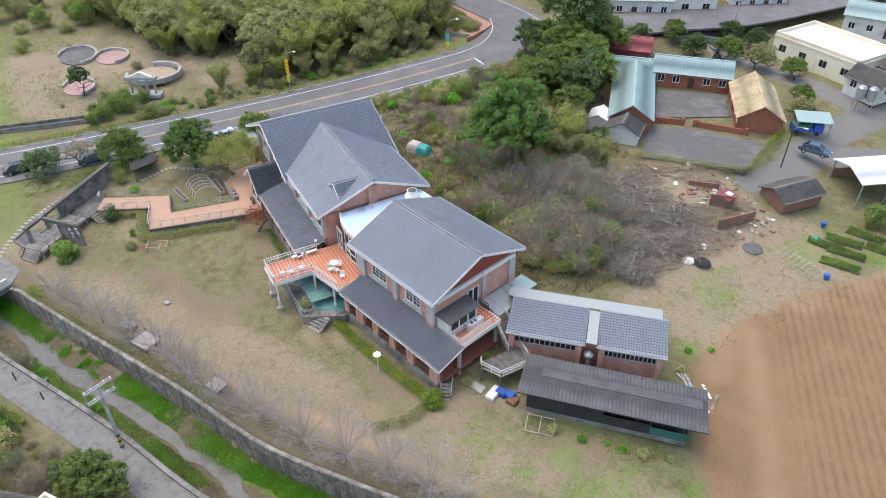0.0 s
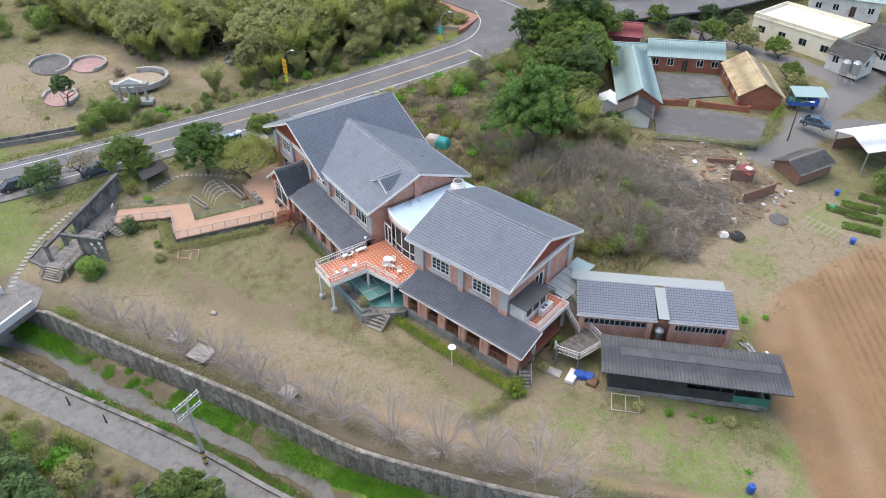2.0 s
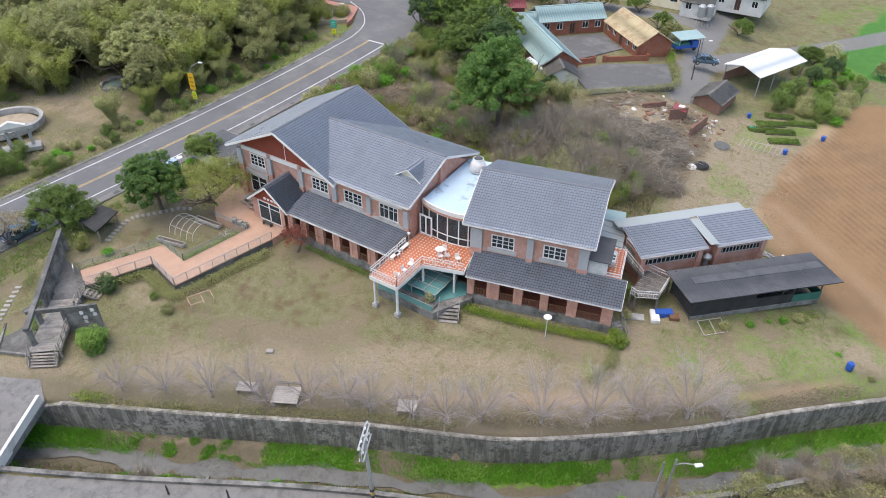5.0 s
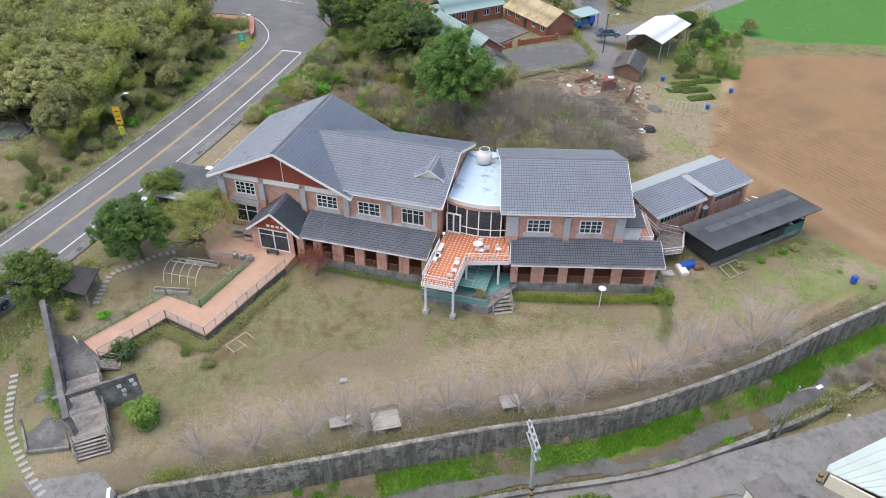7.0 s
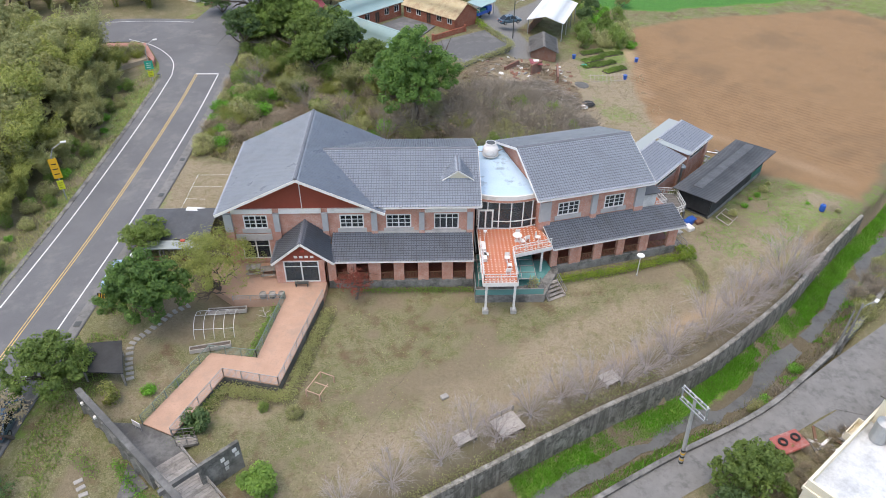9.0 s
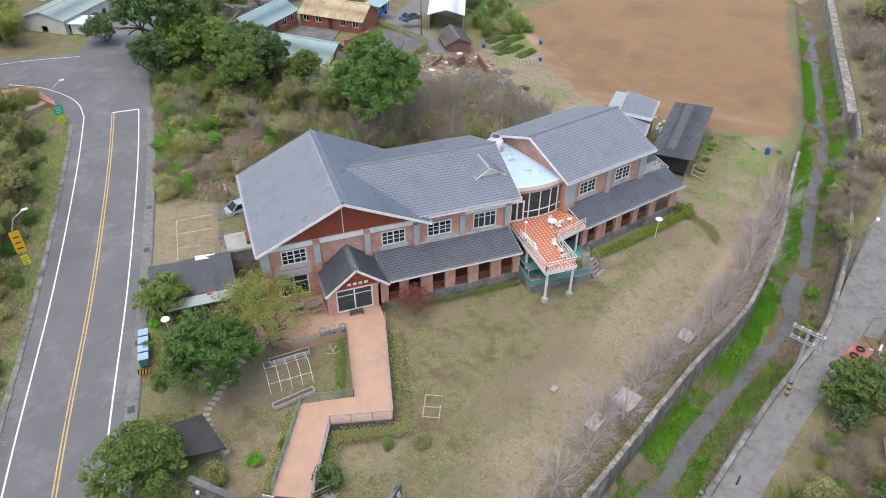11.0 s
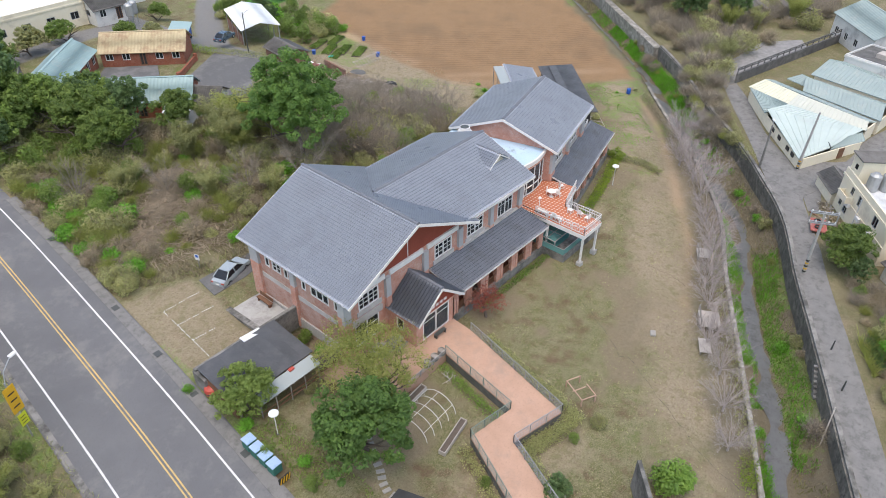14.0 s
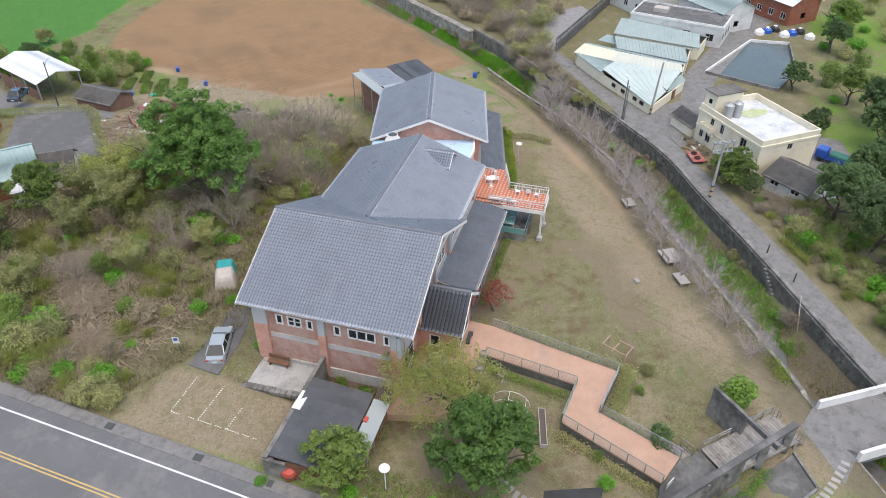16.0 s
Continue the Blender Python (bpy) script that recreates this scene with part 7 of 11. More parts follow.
for k in range(4):
    bm = bmesh.new()
    plank(bm, (-0.42 + 0.25 * k, -0.06, 0.12), (-0.25 + 0.25 * k, -0.06, 0.73), 0.02, 0.1)
    part("stripe", bm, M_YELLOW_SIGN, bs, "yellow stripe")
# low black roof under the trees, and wooden road fence
shelter = thing("garden_shelter", pose(-16.4, -14.0, 0.4), "low shelter with a flat black roof", "shelter")
part("roof", slab([(-1.9, 1.7), (1.1, 2.0), (2.6, -2.1), (-1.4, -1.8)], 2.0, 2.12), M_NET, shelter, "flat black sheet roof")
for p in ((-1.6, 1.4), (0.9, 1.7), (2.2, -1.7), (-1.1, -1.5)):
    part("post", boxes((p[0] - 0.07, p[0] + 0.07, p[1] - 0.07, p[1] + 0.07, -0.4, 2.0)), M_WOOD_GREY, shelter)



# ---- cars ----
def car_at(m, paint, label, van=False):
    t = thing("car", m, label, "car", "parked cars")
    xs = [-2.2, -2.15, -1.5, -0.95, -0.3, 0.7, 1.35, 2.05, 2.2]
    zb = [0.62, 0.85, 0.92, 0.95, 0.95, 0.95, 0.9, 0.78, 0.55]
    bm = bmesh.new()
    rings = []
    for x, z in zip(xs, zb):
        w = 0.78 if abs(x) > 2.1 else 0.88
        rings.append([bm.verts.new((x, s * w * k, zz)) for s, k, zz in ((-1, 0.94, 0.3), (-1, 1.0, 0.55), (-1, 0.92, z), (1, 0.92, z), (1, 1.0, 0.55), (1, 0.94, 0.3))])
    for a, b in zip(rings, rings[1:]):
        for k in range(6):
            bm.faces.new((a[k], a[(k + 1) % 6], b[(k + 1) % 6], b[k]))
    bm.faces.new(rings[0])
    bm.faces.new(rings[-1][::-1])
    bmesh.ops.recalc_face_normals(bm, faces=bm.faces)
    part("body", bm, paint, t, smooth=False)
    r0, r1 = (-1.0, 0.45) if not van else (-1.9, 0.5)
    b0, b1 = (-1.75, 1.2) if not van else (-2.1, 1.2)
    bm = bmesh.new()
    lo = [bm.verts.new((x, y, 0.93)) for x, y in ((b0, -0.8), (b1, -0.8), (b1, 0.8), (b0, 0.8))]
    hi = [bm.verts.new((x, y, 1.42)) for x, y in ((r0, -0.62), (r1, -0.62), (r1, 0.62), (r0, 0.62))]
    corners = [(v.co.copy(), w.co.copy()) for v, w in zip(lo, hi)]
    bm.free()
    for k, nm in enumerate(("side_window", "windscreen", "side_window", "rear_window")):
        (p, q), (p2, q2) = corners[k], corners[(k + 1) % 4]
        raw(nm, [p, p2, q2, q], [(0, 1, 2, 3)], M_CARGLASS, t, "tinted glass")
    part("roof", slab([(r0 + 0.03, -0.6), (r1 - 0.03, -0.6), (r1 - 0.03, 0.6), (r0 + 0.03, 0.6)], 1.40, 1.46), paint, t)
    part("pillar", planks([((b0 + 0.05, s * 0.79, 0.94), (r0, s * 0.61, 1.44)) for s in (-1, 1)] + [((b1 - 0.05, s * 0.79, 0.94), (r1, s * 0.61, 1.44)) for s in (-1, 1)] + [((-0.25, s * 0.81, 0.94), (-0.25, s * 0.63, 1.43)) for s in (-1, 1)], 0.08, 0.06), paint, t)
    for x in (-1.35, 1.35):
        for s in (-1, 1):
            w = bmesh.new()
            tube(w, [(x, s * 0.72, 0.32), (x, s * 0.9, 0.32)], 0.32, 14)
            wheel = part("wheel", w, M_BLACK, t)
            w = bmesh.new()
            tube(w, [(x, s * 0.88, 0.32), (x, s * 0.91, 0.32)], 0.19, 10)
            part("rim", w, M_STEEL, wheel, "steel rim")
    for s in (-1, 1):
        part("tail_light", boxes((-2.22, -2.12, s * 0.62 - 0.14, s * 0.62 + 0.14, 0.68, 0.82)), M_RED, t, "red tail light")
        part("headlight", boxes((2.06, 2.2, s * 0.6 - 0.16, s * 0.6 + 0.16, 0.58, 0.7)), M_STEEL_W, t, "clear headlight")
    part("number_plate", boxes((-2.235, -2.2, -0.22, 0.22, 0.5, 0.62)), M_WHITE, t, "pale plate")
    return t


car_at(pose(-8.4, 18.1, 1.87, 0, 0, 19), M_CAR_SILVER, "silver-grey saloon car parked beside the hall")
car_at(pose(-22.4, -20.2, ground_at(-22.4, -20) + 0.12, 0, 0, 92), M_CAR_BLUE, "slate-blue saloon car on the road's edge")
car_at(pose(-24.6, -30.0, ground_at(-24.6, -30) + 0.12, 0, 0, 92), M_CAR_DARK, "dark saloon car on the road's edge")
car_at(pose(29.4, 73.2, 2.42, 0, 0, 22), M_CAR_BLUE, "slate-blue estate car on the village lane")
tarp = thing("covered_vehicle", pose(0.6, 22.6, 2.1, 0, 0, 30), "small vehicle under a teal tarpaulin and white sheet", "vehicle")


def draped(x0, x1, y0, y1, h, seed):
    """A loose cover over a boxy thing: rounded, sagging, with folds towards the ground."""
    r = np.random.default_rng(seed)
    bm = bmesh.new()
    n = 14
    g = [[None] * (n + 1) for _ in range(n + 1)]
    for i in range(n + 1):
        for j in range(n + 1):
            u, v = 2 * i / n - 1, 2 * j / n - 1
            e = max(abs(u), abs(v))
            z = h * (1 - max(0, (e - 0.62) / 0.38) ** 2) + r.normal() * 0.045
            q = 1 + 0.05 * math.sin(9 * math.atan2(v, u)) * (e > 0.8)
            g[i][j] = bm.verts.new(((x0 + x1) / 2 + u * q * (x1 - x0) / 2, (y0 + y1) / 2 + v * q * (y1 - y0) / 2, max(z, 0.0)))
    for i in range(n):
        for j in range(n):
            bm.faces.new((g[i][j], g[i + 1][j], g[i + 1][j + 1], g[i][j + 1]))
    return bm


part("teal_cover", draped(-0.9, 1.7, -1.0, 1.0, 1.35, 3), M_TARP_TEAL, tarp, smooth=True)
part("white_sheet", draped(-2.1, 0.2, -1.05, 1.1, 1.45, 4), M_WOOD_PALE, tarp, "dirty white sheet", smooth=True)


# ---- signs and poles by the road ----
def road_sign(x, y, name, panels, label, lamp_arm=0.0, h=6.0, face=0.0):
    t = thing(name, pose(x, y, ground_at(x, y), 0, 0, face), label, "road sign")
    bm = bmesh.new()
    tube(bm, [(0, 0, -0.2), (0, 0, h)], 0.07, 8)
    part("post", bm, M_STEEL, t)
    for z0, z1, w, mt, lb in panels:
        p = part("panel", boxes((-w / 2, w / 2, -0.1, -0.06, z0, z1), bevel=0.01), mt, t, lb)
        n = 3
        part("text_bar", boxes(*[(-w * 0.3, w * 0.3, -0.106, -0.101, z0 + (z1 - z0) * (0.2 + 0.25 * k), z0 + (z1 - z0) * (0.25 + 0.25 * k)) for k in range(n)]), M_BLACK if mt is not M_GREEN_SIGN else M_WHITE, p)
    if lamp_arm:
        bm = bmesh.new()
        tube(bm, [(0, 0, h - 0.2), (0.4, 0.2, h + 0.7), (1.5, 0.5, h + 1.2)], 0.045, 6)
        part("lamp_arm", bm, M_STEEL, t)
        part("lamp_head", boxes((1.4, 2.0, 0.35, 0.7, h + 1.12, h + 1.26), bevel=0.03), M_STEEL_W, t, "street lamp head")
    return t


road_sign(-30.5, 13.2, "warning_sign", ((3.0, 5.6, 0.95, M_YELLOW_SIGN, "tall yellow warning panel"), (1.5, 2.7, 0.7, M_LIME_SIGN, "lime plate below")), "tall yellow warning sign with a street lamp", 1, 6.0, 20)
road_sign(-29.0, 43.9, "direction_sign", ((2.0, 3.3, 1.2, M_GREEN_SIGN, "green direction panel"), (0.8, 1.7, 0.8, M_LIME_SIGN, "lime plate below")), "green direction sign on a steel post", 1, 5.0, 20)
bsn = thing("parking_sign", pose(-10.0, 21.2, ground_at(-10, 21.2), 0, 0, -70), "small white and blue parking sign", "sign")
part("post", boxes((-0.03, 0.03, -0.03, 0.03, 0, 1.5)), M_STEEL, bsn)
part("panel", boxes((-0.28, 0.28, -0.06, -0.035, 1.1, 1.8)), M_WHITE, bsn)
part("blue_square", boxes((-0.17, 0.17, -0.066, -0.061, 1.42, 1.72)), M_BLUE, bsn, "blue square")


def utility_pole(x, y, z, h, head=False, lamp=False, label="grey concrete utility pole", lean=(0, 0), turn=40, bands=0, slim=1.0):
    t = thing("utility_pole", pose(x, y, z, lean[0], lean[1], turn), label, "utility pole", "utility poles")
    bm = bmesh.new()
    tube(bm, [(0, 0, -0.3), (0, 0, h)], [0.19 * slim, 0.12 * slim], 10)
    part("shaft", bm, M_CONC_PALE if slim > 0.9 else M_CONC if slim > 0.65 else M_RAIL_DARK, t)
    for k in range(bands):
        bm = bmesh.new()
        z0 = 0.25 + 0.36 * k
        r = 0.185 - 0.006 * z0
        tube(bm, [(0, 0, z0), (0, 0, z0 + 0.18)], r + 0.012, 10)
        part("stripe", bm, M_YELLOW_SIGN if k % 2 else M_BLACK, t, "yellow or black warning band")
    if head:
        rows = [((-1.3, s, h - q), (1.3, s, h - q)) for s in (-0.14, 0.14) for q in (0.15, 1.35)] + [((-1.25, 0, h - 1.35), (-1.25, 0, h - 0.15)), ((1.25, 0, h - 1.35), (1.25, 0, h - 0.15))]
        part("crossarm", planks(rows, 0.1, 0.1), M_STEEL, t, "double steel crossarms")
        for x0 in (-1.2, -0.6, 0.6, 1.2):
            for q in (0.15, 1.35):
                bm = lathe([(0.05, 0), (0.08, 0.06), (0.05, 0.12), (0.08, 0.18), (0.03, 0.26)], 8)
                bmesh.ops.translate(bm, verts=bm.verts, vec=(x0, 0, h - q + 0.05))
                part("insulator", bm, M_STEEL_W, t)
    if lamp:
        bm = bmesh.new()
        tube(bm, [(0, 0, h - 0.6), (0.5, -0.3, h - 0.1), (1.2, -0.6, h)], 0.04, 6)
        part("lamp_arm", bm, M_STEEL, t)
        part("lamp_head", boxes((1.1, 1.7, -0.8, -0.5, h - 0.06, h + 0.06), bevel=0.02), M_STEEL_W, t)
    return t


t = utility_pole(33.0, -25.0, 0.3, 8.0, head=True, label="leaning concrete pole with double crossarms and striped foot", lean=(-3, 2), turn=115, bands=5)
utility_pole(51.9, -13.0, 0.3, 6.2, lamp=True, slim=0.7)
utility_pole(54.6, -16.9, 0.3, 8.6, label="grey concrete utility pole with a striped foot", lean=(0, -5), bands=4)
utility_pole(51.2, -13.25, 0.3, 5.6, slim=0.68)
utility_pole(29.3, 66.4, 2.2, 6.5, lamp=True, label="dark street pole at the yard's corner", slim=0.6)
utility_pole(-8.9, 97.0, 4.0, 10, head=True)
utility_pole(23.1, -30.9, 0.25, 1.1, label="short dark post by the lane", slim=0.5)
utility_pole(18.7, -33.2, 0.1, 1.1, label="short dark post by the lane", slim=0.5)

# ---- bridge over the brook ----
bridge = thing("farm_bridge", Matrix.Translation((0.2, -36.5, 0)), "concrete bridge with white parapets over the brook", "bridge")
P1, P2, Q1, Q2 = (1.2, -33.2), (5.4, -40.0), (-3.6, -35.6), (0.8, -42.4)
bo = Vector((-0.2, 36.5, 0))
part("deck", slab([(p[0] - 0.2, p[1] + 36.5) for p in ((1.4, -33.0), (5.6, -40.2), (0.6, -42.6), (-3.8, -35.4))], -0.9, -0.28), M_LANE, bridge, "worn concrete deck")
for a, b in ((P1, P2), (Q1, Q2)):
    wall_bar(bridge, "parapet", (a[0] - 0.2, a[1] + 36.5), (b[0] - 0.2, b[1] + 36.5), -0.5, 0.65, 0.28, M_WHITE, "white painted parapet")
tagged(part("road_bridge_approach", slab([(1.4, -33.0), (-3.8, -35.4), (-7.4, -33.8), (-5.0, -31.8), (-1.5, -31.6)], -0.6, -0.27), M_LANE), "worn concrete approach to the bridge", "road", kind="structure")

# ---- annex and black shed behind the wing ----
AX = pose(46.57, 18.43, 0, 0, 0, 47.2)
annex = thing("kitchen_annex", AX, "long low brick annex under two tiled lean-to roofs", "annex")
for u0, u1 in ((-9.1, -1.1), (0.0, 6.8)):
    tile_roof("roof_tiles", (u0, -0.1, 4.2), (u1 - u0, 0, 0), (0, 4.7, 0.85), M_TILE, annex, gap=M_TILE_GAP_SHADE)
    deck_under("roof_board", (u0, -0.1, 4.2), (u1 - u0, 0, 0), (0, 4.7, 0.85), 0.14, M_WHITE, annex, "white roof board")
    gable_trim(annex, [(u0, -0.13, 4.12), (u1, -0.13, 4.12)], 0.14)
    a, b = u0 + 0.35, u1 - 0.35
    wall_panel("wall", (a, 0.5), (b, 0.5), -0.9, 4.1, [(0.5, b - a - 0.5, 2.55, 3.35)], 0.25, M_BRICK, annex, "pink brick front wall")
    window(annex, (a + 0.5, 0.5), (b - 0.5, 0.5), 2.55, 3.35, 6, (("v", 0.5),), M_WOOD_PALE, inset=0.06, rail=0.07, label="row of grey wooden windows")
    wall_panel("wall", (a, 4.4), (a, 0.75), -0.9, 4.2, [], 0.2, M_BRICK, annex)
    wall_panel("wall", (b, 0.75), (b, 4.4), -0.9, 4.2, [], 0.2, M_BRICK, annex)
    for q in (a - 0.05, b - 0.5):
        part("pier", boxes((q, q + 0.55, 0.2, 0.498, -0.9, 4.05)), M_BRICK, annex, "brick pier")
    # Panel added behind the windows; its colour stands for the unlit room.
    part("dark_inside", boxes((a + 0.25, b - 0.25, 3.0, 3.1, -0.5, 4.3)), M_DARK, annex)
part("rear_wall", boxes((-8.8, 6.5, 4.42, 4.6, -0.9, 4.6)), M_BRICK_OLD, annex)
part("link_wall", boxes((-1.45, 0.35, 1.3, 1.5, -0.5, 3.0)), M_BRICK, annex)
part("poly_canopy", prism([(-9.6, 4.95), (6.2, 4.95), (6.2, 5.0), (-9.6, 5.0)], 1.5, pose(0, 4.62, 0)), M_POLY, annex, "cloudy polycarbonate canopy")
part("poly_gap", prism([(-1.08, 4.4), (-0.02, 4.4), (-0.02, 4.44), (-1.08, 4.44)], 4.6, pose(0, 0, 0.25) @ Matrix.Rotation(0.06, 4, "X")), M_POLY, annex, "cloudy strip between the roofs")
part("canopy_frame", planks([((-9.6 + 1.58 * i, 4.62, 4.9), (-9.6 + 1.58 * i, 6.1, 4.9)) for i in range(11)] + [((-9.6, 6.1, 4.9), (6.2, 6.1, 4.9))], 0.06, 0.06), M_STEEL, annex)
part("canopy_post", planks([((-9.4 + 3.1 * i, 6.05, -0.9), (-9.4 + 3.1 * i, 6.05, 4.88)) for i in range(6)], 0.09, 0.09), M_STEEL, annex)
vent = thing("steel_vent", AX @ pose(-0.6, 0.4, 2.3), "round bright steel extractor cowl", "vent")
part("cowl", lathe([(0.3, 0), (0.5, 0.1), (0.52, 0.35), (0.2, 0.62), (0.08, 0.68)], 16), M_STEEL, vent)
part("stack", boxes((-0.18, 0.18, -0.18, 0.18, -2.5, 0)), M_STEEL, vent)
# glass canopy behind the wing
gc = thing("glass_canopy", WING @ pose(13.2, 9.6, 4.1), "pale green glass canopy beside the wing", "canopy")
part("sheet", prism([(-0.1, 0.3), (2.6, -0.1), (2.6, -0.05), (-0.1, 0.35)], 4.2, pose(0, -2.3, 0)), M_POLY, gc, "pale green glass sheet")
part("frame_bars", planks([((0, -2.3 + 1.05 * i, 0.36), (2.6, -2.3 + 1.05 * i, -0.02)) for i in range(5)], 0.06, 0.06), M_STEEL, gc)
part("back_sheet", boxes((-0.1, 2.2, 2.0, 4.2, 0.3, 0.36)), M_TEAL_ROOF, gc, "pale teal metal sheet")
part("post", planks([((2.4, -2.1, -4.3), (2.4, -2.1, -0.05)), ((2.4, 1.7, -4.3), (2.4, 1.7, -0.05))], 0.1, 0.1), M_STEEL, gc)
SX = pose(47.0, 10.0, 0, 0, 0, 44.7)
shed = thing("black_shed", SX, "long low shed with a striped black sheet roof", "shed")
tile_roof("roof_sheet", (-0.9, -0.75, 3.12), (17.3, 0, 0), (0, 5.5, -0.22), M_SHADE, shed, tile=(0.35, 1.85), wave=0.035, step=0.02)
deck_under("roof_board", (-0.9, -0.75, 3.1), (17.3, 0, 0), (0, 5.5, -0.22), 0.05, M_NET, shed)
part("pale_strip", prism([(1.0, 0), (15.9, 0), (15.9, 0.02), (1.0, 0.02)], 1.15, pose(0, 1.95, 3.1) @ Matrix.Rotation(-0.04, 4, "X")), M_SHADE_PALE, shed, "paler sheet along the roof")
part("net_wall", boxes((0, 7.2, 0.0, 0.05, 0.5, 2.7), (7.2, 10.3, 0.0, 0.05, 0.5, 1.75), (7.2, 10.3, 0.0, 0.05, 2.35, 2.7), (10.3, 11.6, 0.0, 0.05, 0.5, 1.75)), M_NET, shed, "black shade-net wall")
part("side_net", boxes((0.0, 0.05, 0.05, 4.4, 0.5, 2.8), (0.3, 15.0, 4.4, 4.45, 0.3, 2.8)), M_NET, shed)
part("green_net", boxes((11.6, 14.9, 0.0, 0.04, 0.35, 1.5), (14.9, 14.95, 0.0, 4.4, 0.35, 1.5)), M_NET_GREEN, shed, "green shade-net panel")
part("base_board", boxes((0, 14.9, -0.04, 0.08, -0.1, 0.5)), M_CONC, shed, "grey base wall")
for x in (0.05, 3.7, 7.2, 10.3, 11.6, 14.85):
    for y in (0.1, 4.35):
        part("post", boxes((x - 0.05, x + 0.05, y - 0.05, y + 0.05, -0.2, 3.05)), M_RAIL_DARK, shed)
part("floor", boxes((0.1, 14.8, 0.1, 4.3, -0.1, 0.08)), M_CONC_DARK, shed)
for k in range(5):
    crate = thing("stored_box", SX @ pose(8.0 + 1.3 * k, 2.6, 0.08, 0, 0, 15 * k), "dark stored box inside the shed", "box", "boxes in the shed")
    part("box", boxes((-0.5, 0.5, -0.4, 0.4, 0, 0.7 + 0.12 * (k % 3)), bevel=0.02), M_WOOD_BROWN if k % 2 else M_NET, crate)
# clutter by the landing
for nm, x, y, mt, lab, dims in (("plastic_crate", 44.2, 9.0, M_BLUE, "blue plastic crate by the landing", (0.5, 0.4, 0.6)), ("white_fridge", 43.9, 8.3, M_WHITE, "white cabinet lying by the landing", (0.45, 0.9, 0.45)), ("plastic_crate", 44.9, 9.6, M_BLUE, "blue plastic tub by the landing", (0.45, 0.45, 0.5)), ("grey_board", 42.2, 7.3, M_CONC_PALE, "grey board leaning by the landing", (0.9, 0.5, 0.15)), ("plastic_crate", 45.6, 9.4, M_WOOD_BROWN, "brown crate by the shed", (0.5, 0.5, 0.4))):
    c = thing(nm, pose(x, y, 0.0, 0, 0, 25), lab, nm.split("_")[1])
    part("body", boxes((-dims[0], dims[0], -dims[1], dims[1], 0, dims[2]), bevel=0.03), mt, c)
    part("top", boxes((-dims[0] * 0.85, dims[0] * 0.85, -dims[1] * 0.85, dims[1] * 0.85, dims[2] + 0.002, dims[2] + 0.04)), mt, c)
brl = thing("blue_barrel", pose(62.0, 11.8, -0.15), "bright blue plastic drum at the field's edge", "drum")
part("drum", lathe([(0.28, 0), (0.34, 0.15), (0.34, 0.75), (0.28, 0.9), (0.1, 0.92)], 14), M_BLUE, brl)
part("cap", lathe([(0.06, 0.92), (0.06, 0.97), (0.02, 0.98)], 8), M_BLACK, brl)
# plastic chairs on the terrace
for k, (x, y, a) in enumerate(((22.6, 0.9, 20), (23.4, 0.3, 200), (22.9, -0.2, 100), (21.0, -3.0, 0), (21.1, -4.2, 90), (20.9, -5.2, 180), (24.6, 0.5, 60), (18.9, -2.4, 90))):
    ch = thing("garden_chair", pose(x, y, 4.2, 0, 0, a), "white plastic garden chair on the terrace", "chair", "terrace chairs")
    part("seat", boxes((-0.25, 0.25, -0.25, 0.25, 0.4, 0.44)), M_WHITE, ch)
    part("backrest", boxes((-0.25, 0.25, 0.22, 0.27, 0.44, 0.9)), M_WHITE, ch)
    for sx in (-0.22, 0.22):
        for sy in (-0.22, 0.22):
            part("leg", boxes((sx - 0.025, sx + 0.025, sy - 0.025, sy + 0.025, 0, 0.4)), M_WHITE, ch)
tb = thing("garden_table", pose(22.4, 0.4, 4.2), "white plastic garden table on the terrace", "table")
part("tabletop", lathe([(0.5, 0.7), (0.52, 0.74), (0.48, 0.76)], 16), M_WHITE, tb)
part("stem", lathe([(0.3, 0), (0.08, 0.06), (0.06, 0.7)], 10), M_WHITE, tb)
for k, y in enumerate((-0.9, -2.6)):
    so = thing("white_bench", pose(18.75, y, 4.2, 0, 0, 90), "white slatted bench along the terrace rail", "bench", "terrace benches")
    part("seat", boxes((-0.7, 0.7, -0.2, 0.2, 0.38, 0.44)), M_WHITE, so)
    part("leg", boxes((-0.6, -0.5, -0.18, 0.18, 0, 0.38), (0.5, 0.6, -0.18, 0.18, 0, 0.38)), M_WHITE, so)

# steps on the brook's far wall, a leaning pole and a cistern by the lane
steps = thing("wall_steps", Matrix.Translation((20.4, -31.0, 0.3)), "worn concrete steps down the brook's far wall", "steps")
SD = Vector((-0.86, -0.51, 0))
SN = Vector((-0.51, 0.86, 0))
for k in range(11):
    p = SD * (0.34 * k) + SN * 0.25
    bm = bmesh.new()
    plank(bm, p - SD * 0.17 + Vector((0, 0, -0.5 - 0.3 * k)), p + SD * 0.17 + Vector((0, 0, -0.5 - 0.3 * k)), 0.9, 0.6)
    part("step", bm, M_CONC, steps)
lp = thing("leaning_pole", Matrix.Translation((15.5, -33.4, 0.4)), "long pale pole leaning on the far wall", "pole")
bm = bmesh.new()
tube(bm, [(0, 0, 0.3), (-1.4, -0.2, -2.0), (-2.6, -0.4, -3.8)], [0.06, 0.06, 0.05], 6)
part("shaft", bm, M_WOOD_PALE, lp)


